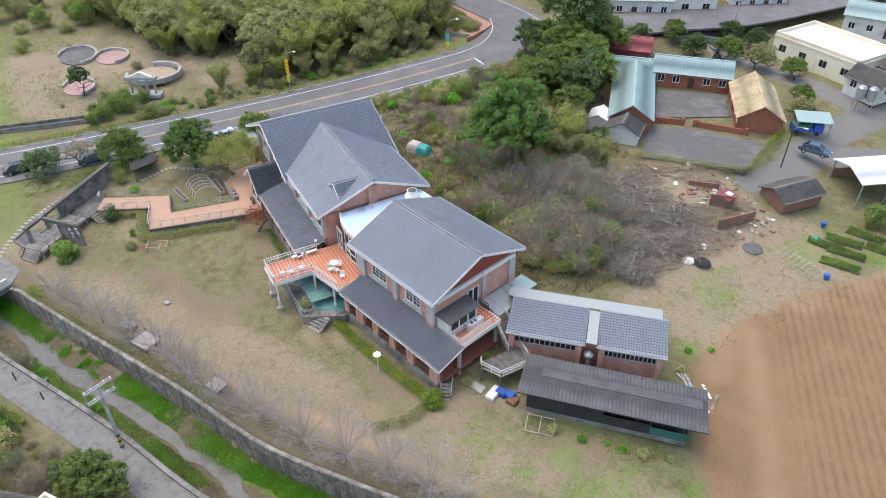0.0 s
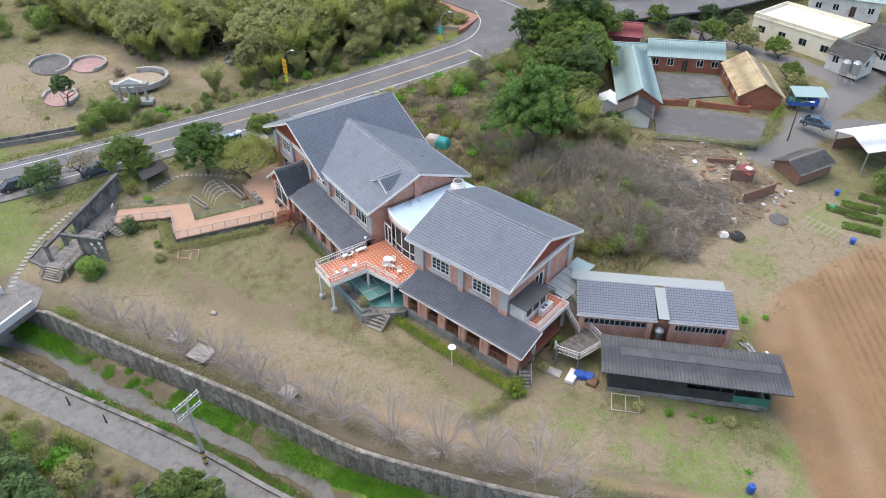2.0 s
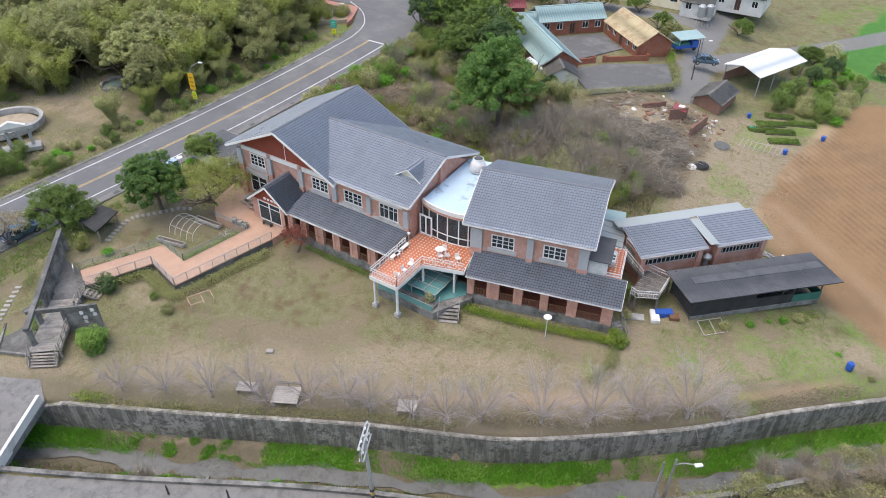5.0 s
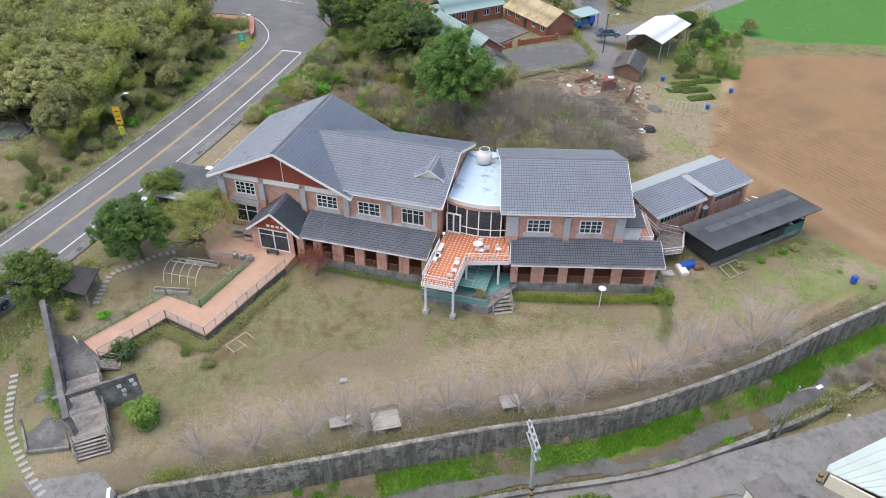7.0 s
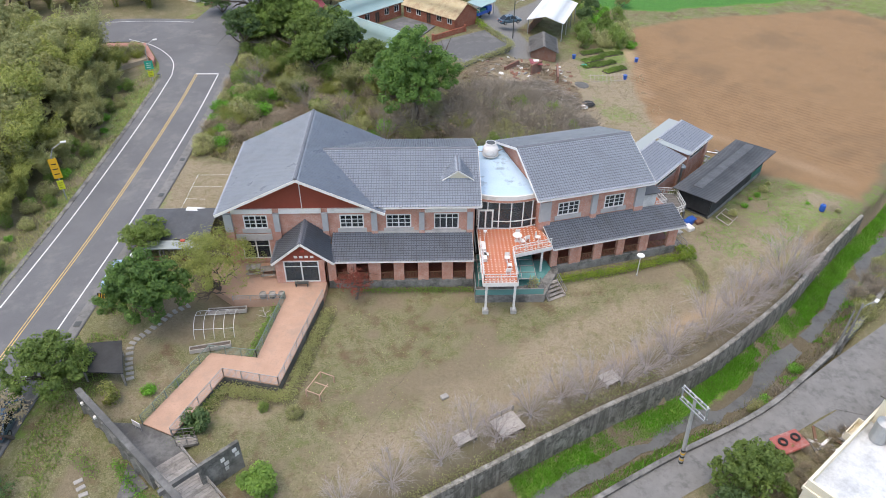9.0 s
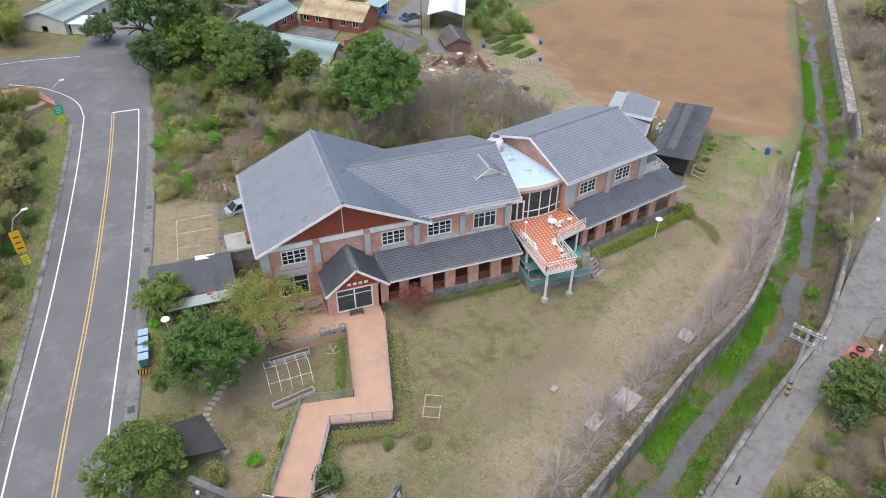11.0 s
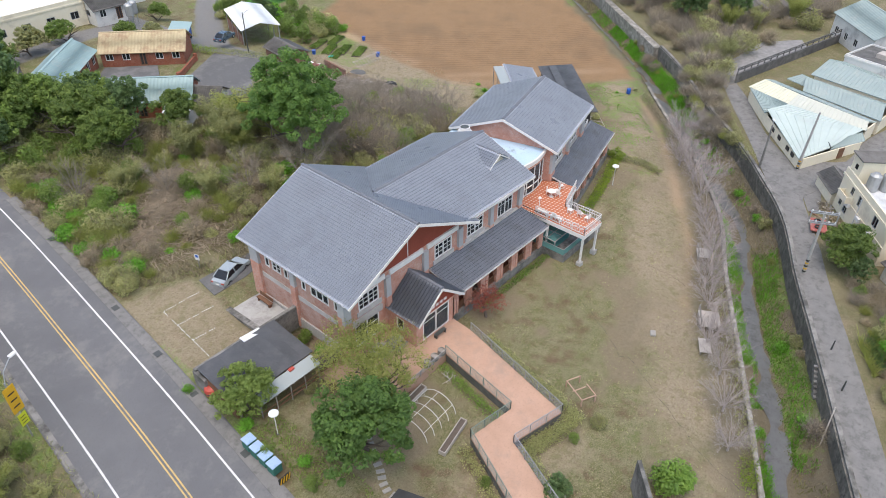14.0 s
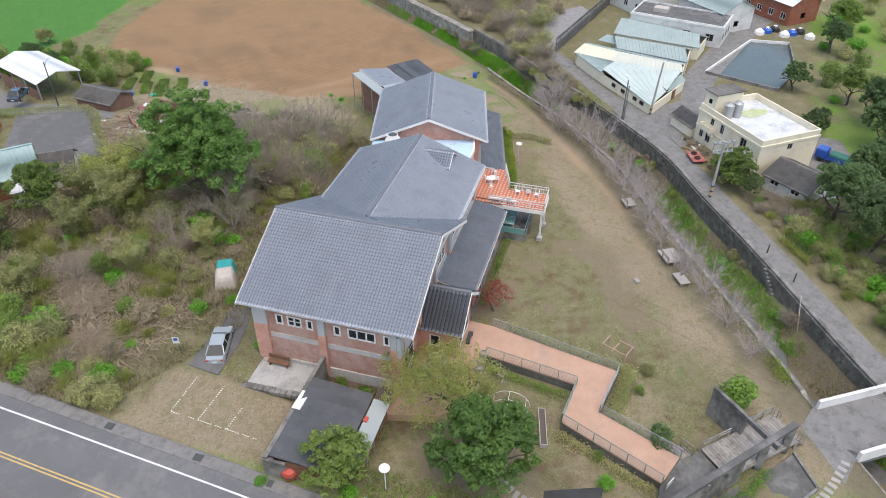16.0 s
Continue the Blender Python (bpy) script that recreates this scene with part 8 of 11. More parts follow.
# ---- the village behind, the workshops and villa across the brook ----
def gable_house(name, c, a, L, W, z0, eave, ridge, wall, roof, label, wins=2, over=0.4, doors=1, hip=False, group="", sheet=(0.5, 2.2), glass_rows=None):
    """A simple house: its ridge along its own x; wall openings with windows; a ribbed or tiled roof."""
    t = thing(name, pose(c[0], c[1], z0, 0, 0, a), label, "house", group)
    l, w, e = L / 2, W / 2, eave - z0
    for s in (-1, 1):
        holes = []
        if wins:
            step = L / (wins + doors)
            for i in range(wins + doors):
                m = step * (i + 0.5)
                if doors and i == (wins + doors) // 2 and s < 0:
                    holes.append((m - 0.55, m + 0.55, 0.05, 2.15))
                else:
                    holes.append((m - 0.6, m + 0.6, 1.0, min(2.3, e - 0.3)))
        p, q = ((-l, -w), (l, -w)) if s < 0 else ((l, w), (-l, w))
        wall_panel("wall", p, q, -0.6, e, holes, 0.22, wall, t)
        d = 1 if s < 0 else -1
        for h in holes:
            pa, pb = (p[0] + d * h[0], p[1]), (p[0] + d * h[1], p[1])
            if h[2] < 0.5:
                window(t, pa, pb, h[2], h[3], 2, (), M_WOOD_BROWN, M_DARK, "door", label="dark wooden door")
            else:
                window(t, pa, pb, h[2], h[3], 2, (), M_WHITE, rail=0.08)
    for s in (-1, 1):
        p, q = ((l, -w + 0.22), (l, w - 0.22)) if s > 0 else ((-l, w - 0.22), (-l, -w + 0.22))
        wall_panel("end_wall", p, q, -0.6, e, [(W / 2 - 0.9, W / 2 + 0.3, 1.0, 2.1)] if e > 2.5 else [], 0.22, wall, t)
        if not hip:
            rz = ridge - z0
            part("gable", prism([(-w + 0.05, e), (w - 0.05, e), (0, rz - 0.1)], 0.2, pose(s * l if s > 0 else -l + 0.2, 0, 0, 0, 0, 90)), wall, t)
    for s in (-1, 1):
        rz = ridge - z0
        ow = w + over
        ez = e - (rz - e) * over / w
        p0, u, v = (-l - over, s * ow, ez + 0.08), (L + 2 * over, 0, 0), (0, -s * ow, rz - ez)
        tile_roof("roof_sheet", p0, u, v, roof, t, tile=sheet, wave=0.05, step=0.02 if sheet[1] > 1 else 0.04)
        deck_under("roof_board", p0, u, v, 0.08, roof, t)
    part("ridge_cap", boxes((-l - over, l + over, -0.18, 0.18, ridge - z0 + 0.06, ridge - z0 + 0.14)), roof, t)
    part("floor", boxes((-l + 0.23, l - 0.23, -w + 0.23, w - 0.23, -0.3, 0.02)), M_CONC_DARK, t)
    return t


def block_house(name, c, a, L, W, z0, h, wall, label, storeys=2, parapet=0.7, roof=None, wins=3, group="", given=None):
    """A flat-roofed rendered house with a parapet and rows of windows."""
    t = thing(name, pose(c[0], c[1], z0, 0, 0, a), label, "house", group)
    l, w = L / 2, W / 2
    fh = h / storeys
    for si, (p, q, n) in enumerate((((-l, -w), (l, -w), wins), ((l, -w + 0.2), (l, w - 0.2), max(1, wins - 1)), ((l, w), (-l, w), wins), ((-l, w - 0.2), (-l, -w + 0.2), max(1, wins - 1)))):
        S = math.hypot(q[0] - p[0], q[1] - p[1])
        holes = []
        for k in range(storeys):
            for i in range(n):
                m = S * (i + 0.5) / n
                ww = min(0.75, S / n * 0.3)
                holes.append((m - ww, m + ww, k * fh + 1.0, k * fh + 2.3))
        if given:
            holes = given[si]
        wall_panel("wall", p, q, -0.6, h + parapet, holes, 0.2, wall, t)
        ux, uy = (q[0] - p[0]) / S, (q[1] - p[1]) / S
        for hh in holes:
            window(t, (p[0] + ux * hh[0], p[1] + uy * hh[0]), (p[0] + ux * hh[1], p[1] + uy * hh[1]), hh[2], hh[3], 2, (), M_STEEL, M_GLASS, rail=0.07)
    part("flat_roof", boxes((-l + 0.2, l - 0.2, -w + 0.2, w - 0.2, h - 0.2, h)), roof or M_CONC_PALE, t)
    part("cornice", boxes((-l - 0.12, l + 0.12, -w - 0.12, -w, h - 0.25, h + 0.05), (-l - 0.12, l + 0.12, w, w + 0.12, h - 0.25, h + 0.05), (-l - 0.12, -l, -w, w, h - 0.25, h + 0.05), (l, l + 0.12, -w, w, h - 0.25, h + 0.05)), wall, t)
    # Solid box added to fill the rooms with painted darkness.
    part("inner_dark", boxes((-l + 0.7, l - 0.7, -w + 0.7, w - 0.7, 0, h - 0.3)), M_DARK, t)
    return t


def patch(name, pts, lift, material, label, category="pavement"):
    """A paved patch laid over the land."""
    zs = [ground_at(*p) for p in pts]
    z = max(zs) + lift
    return tagged(part(name, slab(pts, z - 0.8, z), material), label, category, kind="structure")


patch("pavement_yard", [(10.8, 57.6), (16.4, 63.9), (24.3, 69.0), (28.2, 60.4), (18.2, 50.0)], 0.12, M_YARD, "dark worn asphalt yard")
patch("pavement_court", [(1.5, 68.2), (9.0, 76.4), (15.2, 71.2), (9.6, 60.2)], 0.16, M_YARD, "dark courtyard between the brick houses")
gable_house("brick_farmhouse", (-4.5, 67.4), 46.0, 7.6, 5.4, 2.5, 4.7, 6.3, M_BRICK_RED, M_TEAL_ROOF, "low red brick end of the farmhouse with a teal roof", 1)
gable_house("brick_farmhouse", (2.1, 75.2), 45.5, 12.6, 6.0, 2.5, 5.3, 7.0, M_BRICK_RED, M_TEAL_ROOF, "red brick farmhouse with a pale teal steel roof", 4)
gable_house("brick_farmhouse", (4.6, 59.6), -43.0, 17.5, 6.2, 2.5, 5.0, 7.0, M_BRICK_RED, M_TEAL_ROOF, "farmhouse wing with a pale teal steel roof", 3)
gable_house("brick_barn", (16.1, 75.2), -42.0, 12.8, 6.5, 2.5, 4.9, 6.9, M_BRICK_RED, M_TAN_ROOF, "red brick barn with a rusty cream steel roof", 4)
gable_house("grey_shed", (10.9, 53.0), 127.0, 7.4, 5.0, 2.4, 4.4, 5.8, M_WHITE_WALL, M_GREY_TILE, "small pale shed with a grey tiled roof", 0, sheet=(0.3, 0.4))
gable_house("white_hut", (7.0, 51.0), 127.0, 3.4, 2.8, 2.4, 4.4, 5.0, M_WHITE_WALL, M_WHITE_ROOF, "tiny white hut with a white roof", 0, over=0.2)
gable_house("crimson_shed", (-10.2, 71.6), 42.0, 7.5, 6.0, 3.5, 6.2, 7.6, M_RED_ROOF, M_RED_ROOF, "crimson steel shed beside the trees", 0)
gable_house("brick_hut", (34.4, 62.6), 83.0, 6.6, 4.4, 0.9, 2.1, 3.1, M_BRICK_OLD, M_GREY_TILE, "old brick hut with a dark tiled roof", 0, sheet=(0.3, 0.4))
barn = thing("open_barn", pose(38.4, 77.6, 0.6, 0, 0, 68), "open barn under a bright white steel roof", "barn")
for s in (-1, 1):
    tile_roof("roof_sheet", (-6.6, s * 3.6, 2.6), (13.2, 0, 0), (0, -s * 3.6, 1.0), M_WHITE_ROOF, barn, tile=(0.6, 1.8), wave=0.04, step=0.01)
    deck_under("roof_board", (-6.6, s * 3.6, 2.57), (13.2, 0, 0), (0, -s * 3.6, 1.0), 0.05, M_WHITE_ROOF, barn)
    for x in (-6.2, -2.1, 2.1, 6.2):
        part("post", boxes((x - 0.08, x + 0.08, s * 3.3 - 0.08, s * 3.3 + 0.08, -1, 2.6)), M_STEEL, barn)
part("back_wall", boxes((-6.2, 6.2, 3.2, 3.3, -1, 1.2)), M_BRICK_OLD, barn)
lt = thing("lean_to", pose(24.2, 78.6, 2.4, 0, 0, 50), "teal lean-to roof over a blue lorry", "lean-to")
part("roof", boxes((-2.6, 2.6, -1.7, 1.7, 2.4, 2.48), m=Matrix.Rotation(0.1, 4, "X")), M_TEAL_ROOF, lt)
for x, y in ((-2.4, -1.5), (2.4, -1.5), (-2.4, 1.5), (2.4, 1.5)):
    part("post", boxes((x - 0.06, x + 0.06, y - 0.06, y + 0.06, -0.3, 2.4)), M_STEEL, lt)


def lorry(m, label):
    t = thing("small_lorry", m, label, "lorry", "small lorries")
    part("cab", boxes((0.8, 2.2, -0.8, 0.8, 0.4, 1.75), bevel=0.12), M_BLUE, t, "blue cab")
    part("windscreen", boxes((1.5, 2.215, -0.68, 0.68, 1.1, 1.55)), M_CARGLASS, t)
    part("cargo_bed", boxes((-2.4, 0.7, -0.85, 0.85, 0.6, 0.75), (-2.4, 0.7, -0.85, -0.8, 0.75, 1.15), (-2.4, 0.7, 0.8, 0.85, 0.75, 1.15), (-2.4, -2.35, -0.8, 0.8, 0.75, 1.15)), M_BLUE, t)
    part("load", boxes((-2.2, 0.5, -0.75, 0.75, 0.76, 1.5), bevel=0.15), M_NET_GREEN, t, "green covered load")
    for x in (-1.5, 1.4):
        for s in (-1, 1):
            w = bmesh.new()
            tube(w, [(x, s * 0.62, 0.33), (x, s * 0.84, 0.33)], 0.33, 12)
            part("wheel", w, M_BLACK, t)


lorry(pose(24.4, 77.6, 2.4, 0, 0, 48), "blue lorry under the lean-to")
lorry(pose(46.6, -40.9, 0.36, 0, 0, 60), "blue lorry with a green load beside the villa")
for k in range(2):
    wt = thing("water_tank", pose(22.6 + 1.3 * k, 92.0 + 1.0 * k, 2.4), "tall stainless steel water tank on legs", "tank", "steel water tanks")
    part("drum", lathe([(0.6, 1.6), (0.75, 1.8), (0.75, 3.6), (0.4, 3.95), (0.1, 4.0)], 16), M_STEEL, wt)
    for q in range(4):
        an = q * math.pi / 2 + 0.4
        bm = bmesh.new()
        tube(bm, [(0.6 * math.cos(an), 0.6 * math.sin(an), -0.3), (0.55 * math.cos(an), 0.55 * math.sin(an), 1.75)], 0.05, 6)
        part("leg", bm, M_STEEL, wt)
lowwall = thing("yard_wall", Matrix.Translation((14, 63, 2.4)), "low red brick yard wall", "wall")
for a, b in (((9.6, 58.4), (13.3, 62.6)), ((14.6, 63.9), (20.6, 68.6))):
    wall_bar(lowwall, "wall", (a[0] - 14, a[1] - 63), (b[0] - 14, b[1] - 63), -0.4, 1.0, 0.3, M_BRICK_RED)
    for p in (a, b):
        part("pier", boxes((p[0] - 14.25, p[0] - 13.75, p[1] - 63.25, p[1] - 62.75, -0.4, 1.25)), M_BRICK_RED, lowwall)
# white houses further off
block_house("white_villa", (8.8, 103.2), 1.5, 17, 11, 3.0, 3.7, M_CREAM, "large cream house with a flat white roof", 1, roof=M_WHITE_ROOF, wins=4)
gable_house("tiled_cottage", (20.6, 97.6), 1.5, 6, 5, 3.0, 5.6, 7.2, M_WHITE_WALL, M_GREY_TILE, "pale cottage with a dark tiled roof", 1, sheet=(0.3, 0.4))
gable_house("dark_roof_house", (25, 108), 1.5, 13, 10, 3.0, 6.0, 8.4, M_WHITE_WALL, M_GREY_TILE, "pale house with a dark tiled roof", 3, sheet=(0.3, 0.4))
gable_house("white_townhouse", (-28.6, 86.0), 57, 18, 8, 4.5, 7.9, 9.0, M_WHITE_WALL, M_PALE_TEAL, "long white shophouse with a mint roof by the road", 5)
block_house("white_townhouse", (-24.5, 97.5), 62, 13, 9, 4.4, 5.0, M_WHITE_WALL, "white rendered townhouse by the road", 2, wins=3)
gable_house("white_house", (-19, 113), 66, 12, 8, 4.2, 7.2, 8.8, M_WHITE_WALL, M_RED_ROOF, "white house with a red roof", 3)
gable_house("white_house", (-36, 104), 62, 12, 8, 4.6, 8.4, 10.0, M_WHITE_WALL, M_PALE_TEAL, "white house with a mint roof", 3)
gable_house("white_house", (-20, 128), 70, 12, 9, 4.0, 8.0, 10.0, M_WHITE_WALL, M_GREY_TILE, "white house with a dark roof", 3)
gable_house("white_house", (4, 124), 30, 13, 8, 3.6, 7.2, 9.0, M_WHITE_WALL, M_TEAL_ROOF, "white house with a teal roof", 3)
kiosk = thing("red_white_kiosk", pose(-27.3, 77.5, 4.75, 0, 0, 62), "small white kiosk with red pillars", "kiosk")
part("body", boxes((-1.8, 1.8, -1.3, 1.3, 0, 2.5)), M_WHITE_WALL, kiosk)
part("roof", boxes((-2.2, 2.2, -1.7, 1.7, 2.5, 2.65)), M_WHITE_ROOF, kiosk)
part("pillar", boxes((-1.9, -1.7, -1.5, -1.3, 0, 2.5), (1.7, 1.9, -1.5, -1.3, 0, 2.5)), M_RED, kiosk, "red pillar")
pt0 = [(-8.5, 70.5), (-3.5, 77.5), (-1, 83), (-6.5, 92), (-11, 89), (-14, 80)]
bw = thing("garden_wall", Matrix.Translation((-8, 78, 3.2)), "old grey garden wall round the farm", "wall")
for a, b in zip(pt0[:-1], pt0[1:]):
    wall_bar(bw, "wall", (a[0] + 8, a[1] - 78), (b[0] + 8, b[1] - 78), -0.6, 1.3, 0.2, M_CONC)

# villa across the brook
VA = 37.0
VC = (46.9, -30.5)
VILLA_HOLES = {
    0: [(1.2, 2.3, 0.9, 2.1), (4.4, 5.6, 0.9, 2.1), (8.6, 9.8, 0.9, 2.1), (2.0, 3.2, 3.2, 4.3), (7.6, 8.8, 3.2, 4.3)],
    1: [(2.0, 3.0, 3.2, 4.2), (5.6, 6.6, 0.9, 2.0)],
    2: [(0.9, 1.6, 0.9, 1.9), (2.2, 3.1, 0.7, 2.0), (2.5, 3.2, 3.3, 4.3), (4.5, 5.4, 3.0, 4.3), (8.3, 9.5, 0.8, 2.1), (8.4, 9.5, 3.0, 4.3)],
    3: [(4.2, 5.0, 3.4, 4.2)],
}
villa = block_house("cream_villa", VC, VA, 12.0, 9.4, 0.3, 4.6, M_CREAM, "cream two-storey villa with a flat white roof", 2, 0.8, M_VILLA_ROOF, 4, given=VILLA_HOLES)
part("roof_room", boxes((3.5, 5.78, 0.2, 4.48, 4.61, 7.4)), M_CREAM, villa, "cream roof room")
part("room_window", boxes((4.3, 4.9, 4.44, 4.5, 5.9, 6.5)), M_CARGLASS, villa, "small dark window")
part("roof_room_lid", boxes((3.3, 6.0, 0.0, 4.75, 7.4, 7.54)), M_GREY_TILE, villa, "dark roof lid")
part("green_patch", slab([(2.6, -3.6), (3.3, -1.8), (3.2, 0.4), (2.2, 1.2), (1.2, 0.4), (1.0, -1.6), (1.6, -3.2)], 4.605, 4.625), M_MOSS, villa, "mossy green water patch on the roof")
part("parapet_slots", boxes(*[(-5.0 + 1.0 * k, -4.5 + 1.0 * k, -4.72, -4.695, 4.85, 5.15) for k in range(10)]), M_BRICK_OLD, villa, "row of openings in the parapet")
for k in range(2):
    wt = thing("water_tank", Matrix.Translation((*VC, 0)) @ Matrix.Rotation(radians(VA), 4, "Z") @ Matrix.Translation((2.2, 3.4 - 1.5 * k, 4.9)), "grey round water tank on the villa roof", "tank", "roof tanks")
    part("drum", lathe([(0.6, 0), (0.66, 0.1), (0.66, 1.9), (0.3, 2.15)], 14), M_STEEL, wt)
    part("lid", lathe([(0.3, 2.15), (0.3, 2.22), (0.1, 2.25)], 10), M_STEEL, wt)
part("balcony", boxes((2.4, 4.6, 4.72, 5.5, 2.5, 2.65), (2.4, 4.6, 5.42, 5.5, 2.65, 3.3), (2.4, 2.48, 4.72, 5.42, 2.65, 3.3), (4.52, 4.6, 4.72, 5.42, 2.65, 3.3)), M_CREAM, villa, "small cream balcony")
part("string_course", boxes((-6.08, 6.08, 4.7, 4.8, 2.3, 2.42)), M_CREAM, villa, "cream moulding along the wall")
part("downpipe", boxes((0.6, 0.7, 4.71, 4.8, -0.4, 4.6)), M_STEEL_W, villa, "white downpipe")
for k in range(3):
    part("air_unit", boxes((-3.6 + 3.0 * k, -2.8 + 3.0 * k, 4.72, 5.05, 1.9, 2.25 + 0.1 * k), bevel=0.02), M_STEEL_W, villa, "white air-conditioning unit")
gable_house("tiled_hut", (37.8, -35.4), 50.0, 5.6, 5.8, 0.3, 2.3, 3.6, M_WHITE_WALL, M_GREY_TILE, "low hut with a dark tiled roof beside the villa", 1, sheet=(0.3, 0.4))
gable_house("tiled_outhouse", (51.6, -22.6), VA, 4.6, 3.2, 0.3, 1.9, 2.9, M_CREAM, M_GREY_TILE, "small cream outhouse with a dark tiled roof", 0, over=0.25, sheet=(0.3, 0.4))
lean = thing("sheet_roof", pose(34.6, -37.6, 0.3, 0, 0, 50), "corrugated silver sheet roof beside the hut", "lean-to")
tile_roof("roof_sheet", (-1.6, -1.0, 1.7), (3.2, 0, 0), (0, 2.0, 0.3), M_STEEL_W, lean, tile=(0.4, 2.0), wave=0.07, step=0.0)
for sx in (-1.4, 1.4):
    for sy in (-0.8, 0.8):
        part("post", boxes((sx - 0.05, sx + 0.05, sy - 0.05, sy + 0.05, -0.3, 1.85 + 0.15 * sy)), M_WOOD_GREY, lean)
patch("pavement_villa", [(40, -38), (47, -34.5), (55, -33), (54, -43), (44, -45)], 0.05, M_LANE, "concrete yard behind the villa")
wreck = thing("red_car_body", pose(42.5, -23.4, 0.3, 0, 0, 20), "flat red sheet-metal body with old tyres", "scrap")
part("panel", boxes((-1.4, 1.4, -0.9, 0.9, 0.35, 0.55), bevel=0.08), M_RED_FADED, wreck)
for k in (-0.7, 0.6):
    bm = bmesh.new()
    tube(bm, [(k + 0.32 * math.cos(a), 0.1 + 0.32 * math.sin(a), 0.68) for a in np.linspace(0, 2 * math.pi, 13)], 0.1, 6, cap=False)
    part("tyre", bm, M_BLACK, wreck, "old tyre on the sheet")
part("prop", boxes((-1.2, -1.0, -0.6, 0.6, 0, 0.35), (1.0, 1.2, -0.6, 0.6, 0, 0.35)), M_BARK, wreck)
rng = random.Random(5)
for k in range(14):
    x, y = 46.4 + rng.uniform(-2.5, 2.5), -23.6 + rng.uniform(-1.0, 1.4)
    b = thing("scrap_board", pose(x, y, 0.31, rng.uniform(-8, 8), rng.uniform(-8, 8), rng.uniform(0, 180)), "weathered board among villa scrap", "board", "scrap boards by the villa")
    part("board", boxes((-0.8, 0.8, -0.12, 0.12, 0.02, 0.1)), rng.choice([M_WOOD_GREY, M_WHITE, M_CONC, M_WOOD_BROWN]), b)
    part("batten", boxes((-0.7, -0.6, -0.11, 0.11, 0.1, 0.15)), M_WOOD_GREY, b)

# workshops
def sheet_face(parent, a, b, c, d, material, rib=0.6, name="roof_sheet", label=""):
    """A ribbed steel sheet over four corners: a to b the eave, d to c the upper edge."""
    a, b, c, d = (np.array(q, float) for q in (a, b, c, d))
    n = max(2, int(np.linalg.norm(b - a) / rib))
    pos, off = [], []
    for i in range(n):
        pos += [i / n, (i + 0.82) / n, (i + 0.86) / n, (i + 0.96) / n]
        off += [0, 0, 0.06, 0.06]
    pos.append(1.0)
    off.append(0)
    vs = []
    for p, o in zip(pos, off):
        lo, hi = a + (b - a) * p, d + (c - d) * p
        vs += [(*lo[:2], lo[2] + o), (*hi[:2], hi[2] + o)]
    m = len(pos)
    fs = [(2 * i, 2 * i + 2, 2 * i + 3, 2 * i + 1) for i in range(m - 1)]
    k = len(vs)
    vs += [(v[0], v[1], v[2] - 0.12) for v in vs[::1]]
    fs += [(k + 2 * i, k + 2 * i + 1, k + 2 * i + 3, k + 2 * i + 2) for i in range(m - 1)]
    fs += [(2 * i, k + 2 * i, k + 2 * i + 2, 2 * i + 2) for i in range(m - 1)] + [(2 * i + 1, 2 * i + 3, k + 2 * i + 3, k + 2 * i + 1) for i in range(m - 1)]
    fs += [(0, 1, k + 1, k), (2 * m - 2, k + 2 * m - 2, k + 2 * m - 1, 2 * m - 1)]
    return raw(name, vs, fs, material, parent, label)


def hall(label, faces, walls, base=0.3, name="workshop", group="workshop halls"):
    t = thing(name, Matrix.Translation((0, 0, 0)), label, "workshop", group)
    for f in faces:
        sheet_face(t, *f)
    for a, b, top in walls:
        wall_bar(t, "wall", a, b, base - 0.5, top, 0.16, M_CREAM)
    return t


mint = hall("low workshop with a pale mint steel roof", [
    ((54.4, -16.8, 1.95), (60.2, -18.9, 2.05), (67.2, -20.9, 2.7), (64.3, -8.7, 2.9), M_MINT),
    ((64.3, -8.7, 2.88), (67.2, -20.9, 2.68), (67.3, -20.6, 2.72), (68.4, -10.3, 2.75), M_MINT),
    ((60.0, -19.0, 1.9), (65.8, -21.8, 1.85), (66.4, -21.0, 2.6), (63.6, -19.9, 2.75), M_PALE_TEAL),
    ((64.2, -8.5, 2.35), (71.6, -3.5, 2.25), (68.5, -10.1, 2.7), (66.6, -10.3, 2.72), M_PALE_TEAL),
], [((54.9, -16.8), (64.3, -9.0), 1.95), ((64.3, -9.0), (71.2, -3.9), 2.15), ((55.0, -17.1), (65.2, -21.5), 1.8), ((65.2, -21.5), (67.2, -20.8), 1.9)])
part("door", boxes((-0.5, 0.5, -0.05, 0.05, 0, 1.45), m=pose(61.6, -20.1, 0.35, 0, 0, -24)), M_WOOD_BROWN, mint, "dark wooden door")
for f in (0.16, 0.3, 0.55, 0.75):
    part("window", boxes((-0.45, 0.45, -0.1, 0.1, 0, 0.55), m=pose(54.9 + 9.4 * f - 0.05, -16.8 + 7.8 * f + 0.06, 1.05, 0, 0, 39.7)), M_CARGLASS, mint, "small dark window")
part("gutter", planks([((60.1, -18.95, 2.12), (64.6, -16.2, 2.5))], 0.16, 0.1), M_RAIL_DARK, mint, "dark gutter across the roof")
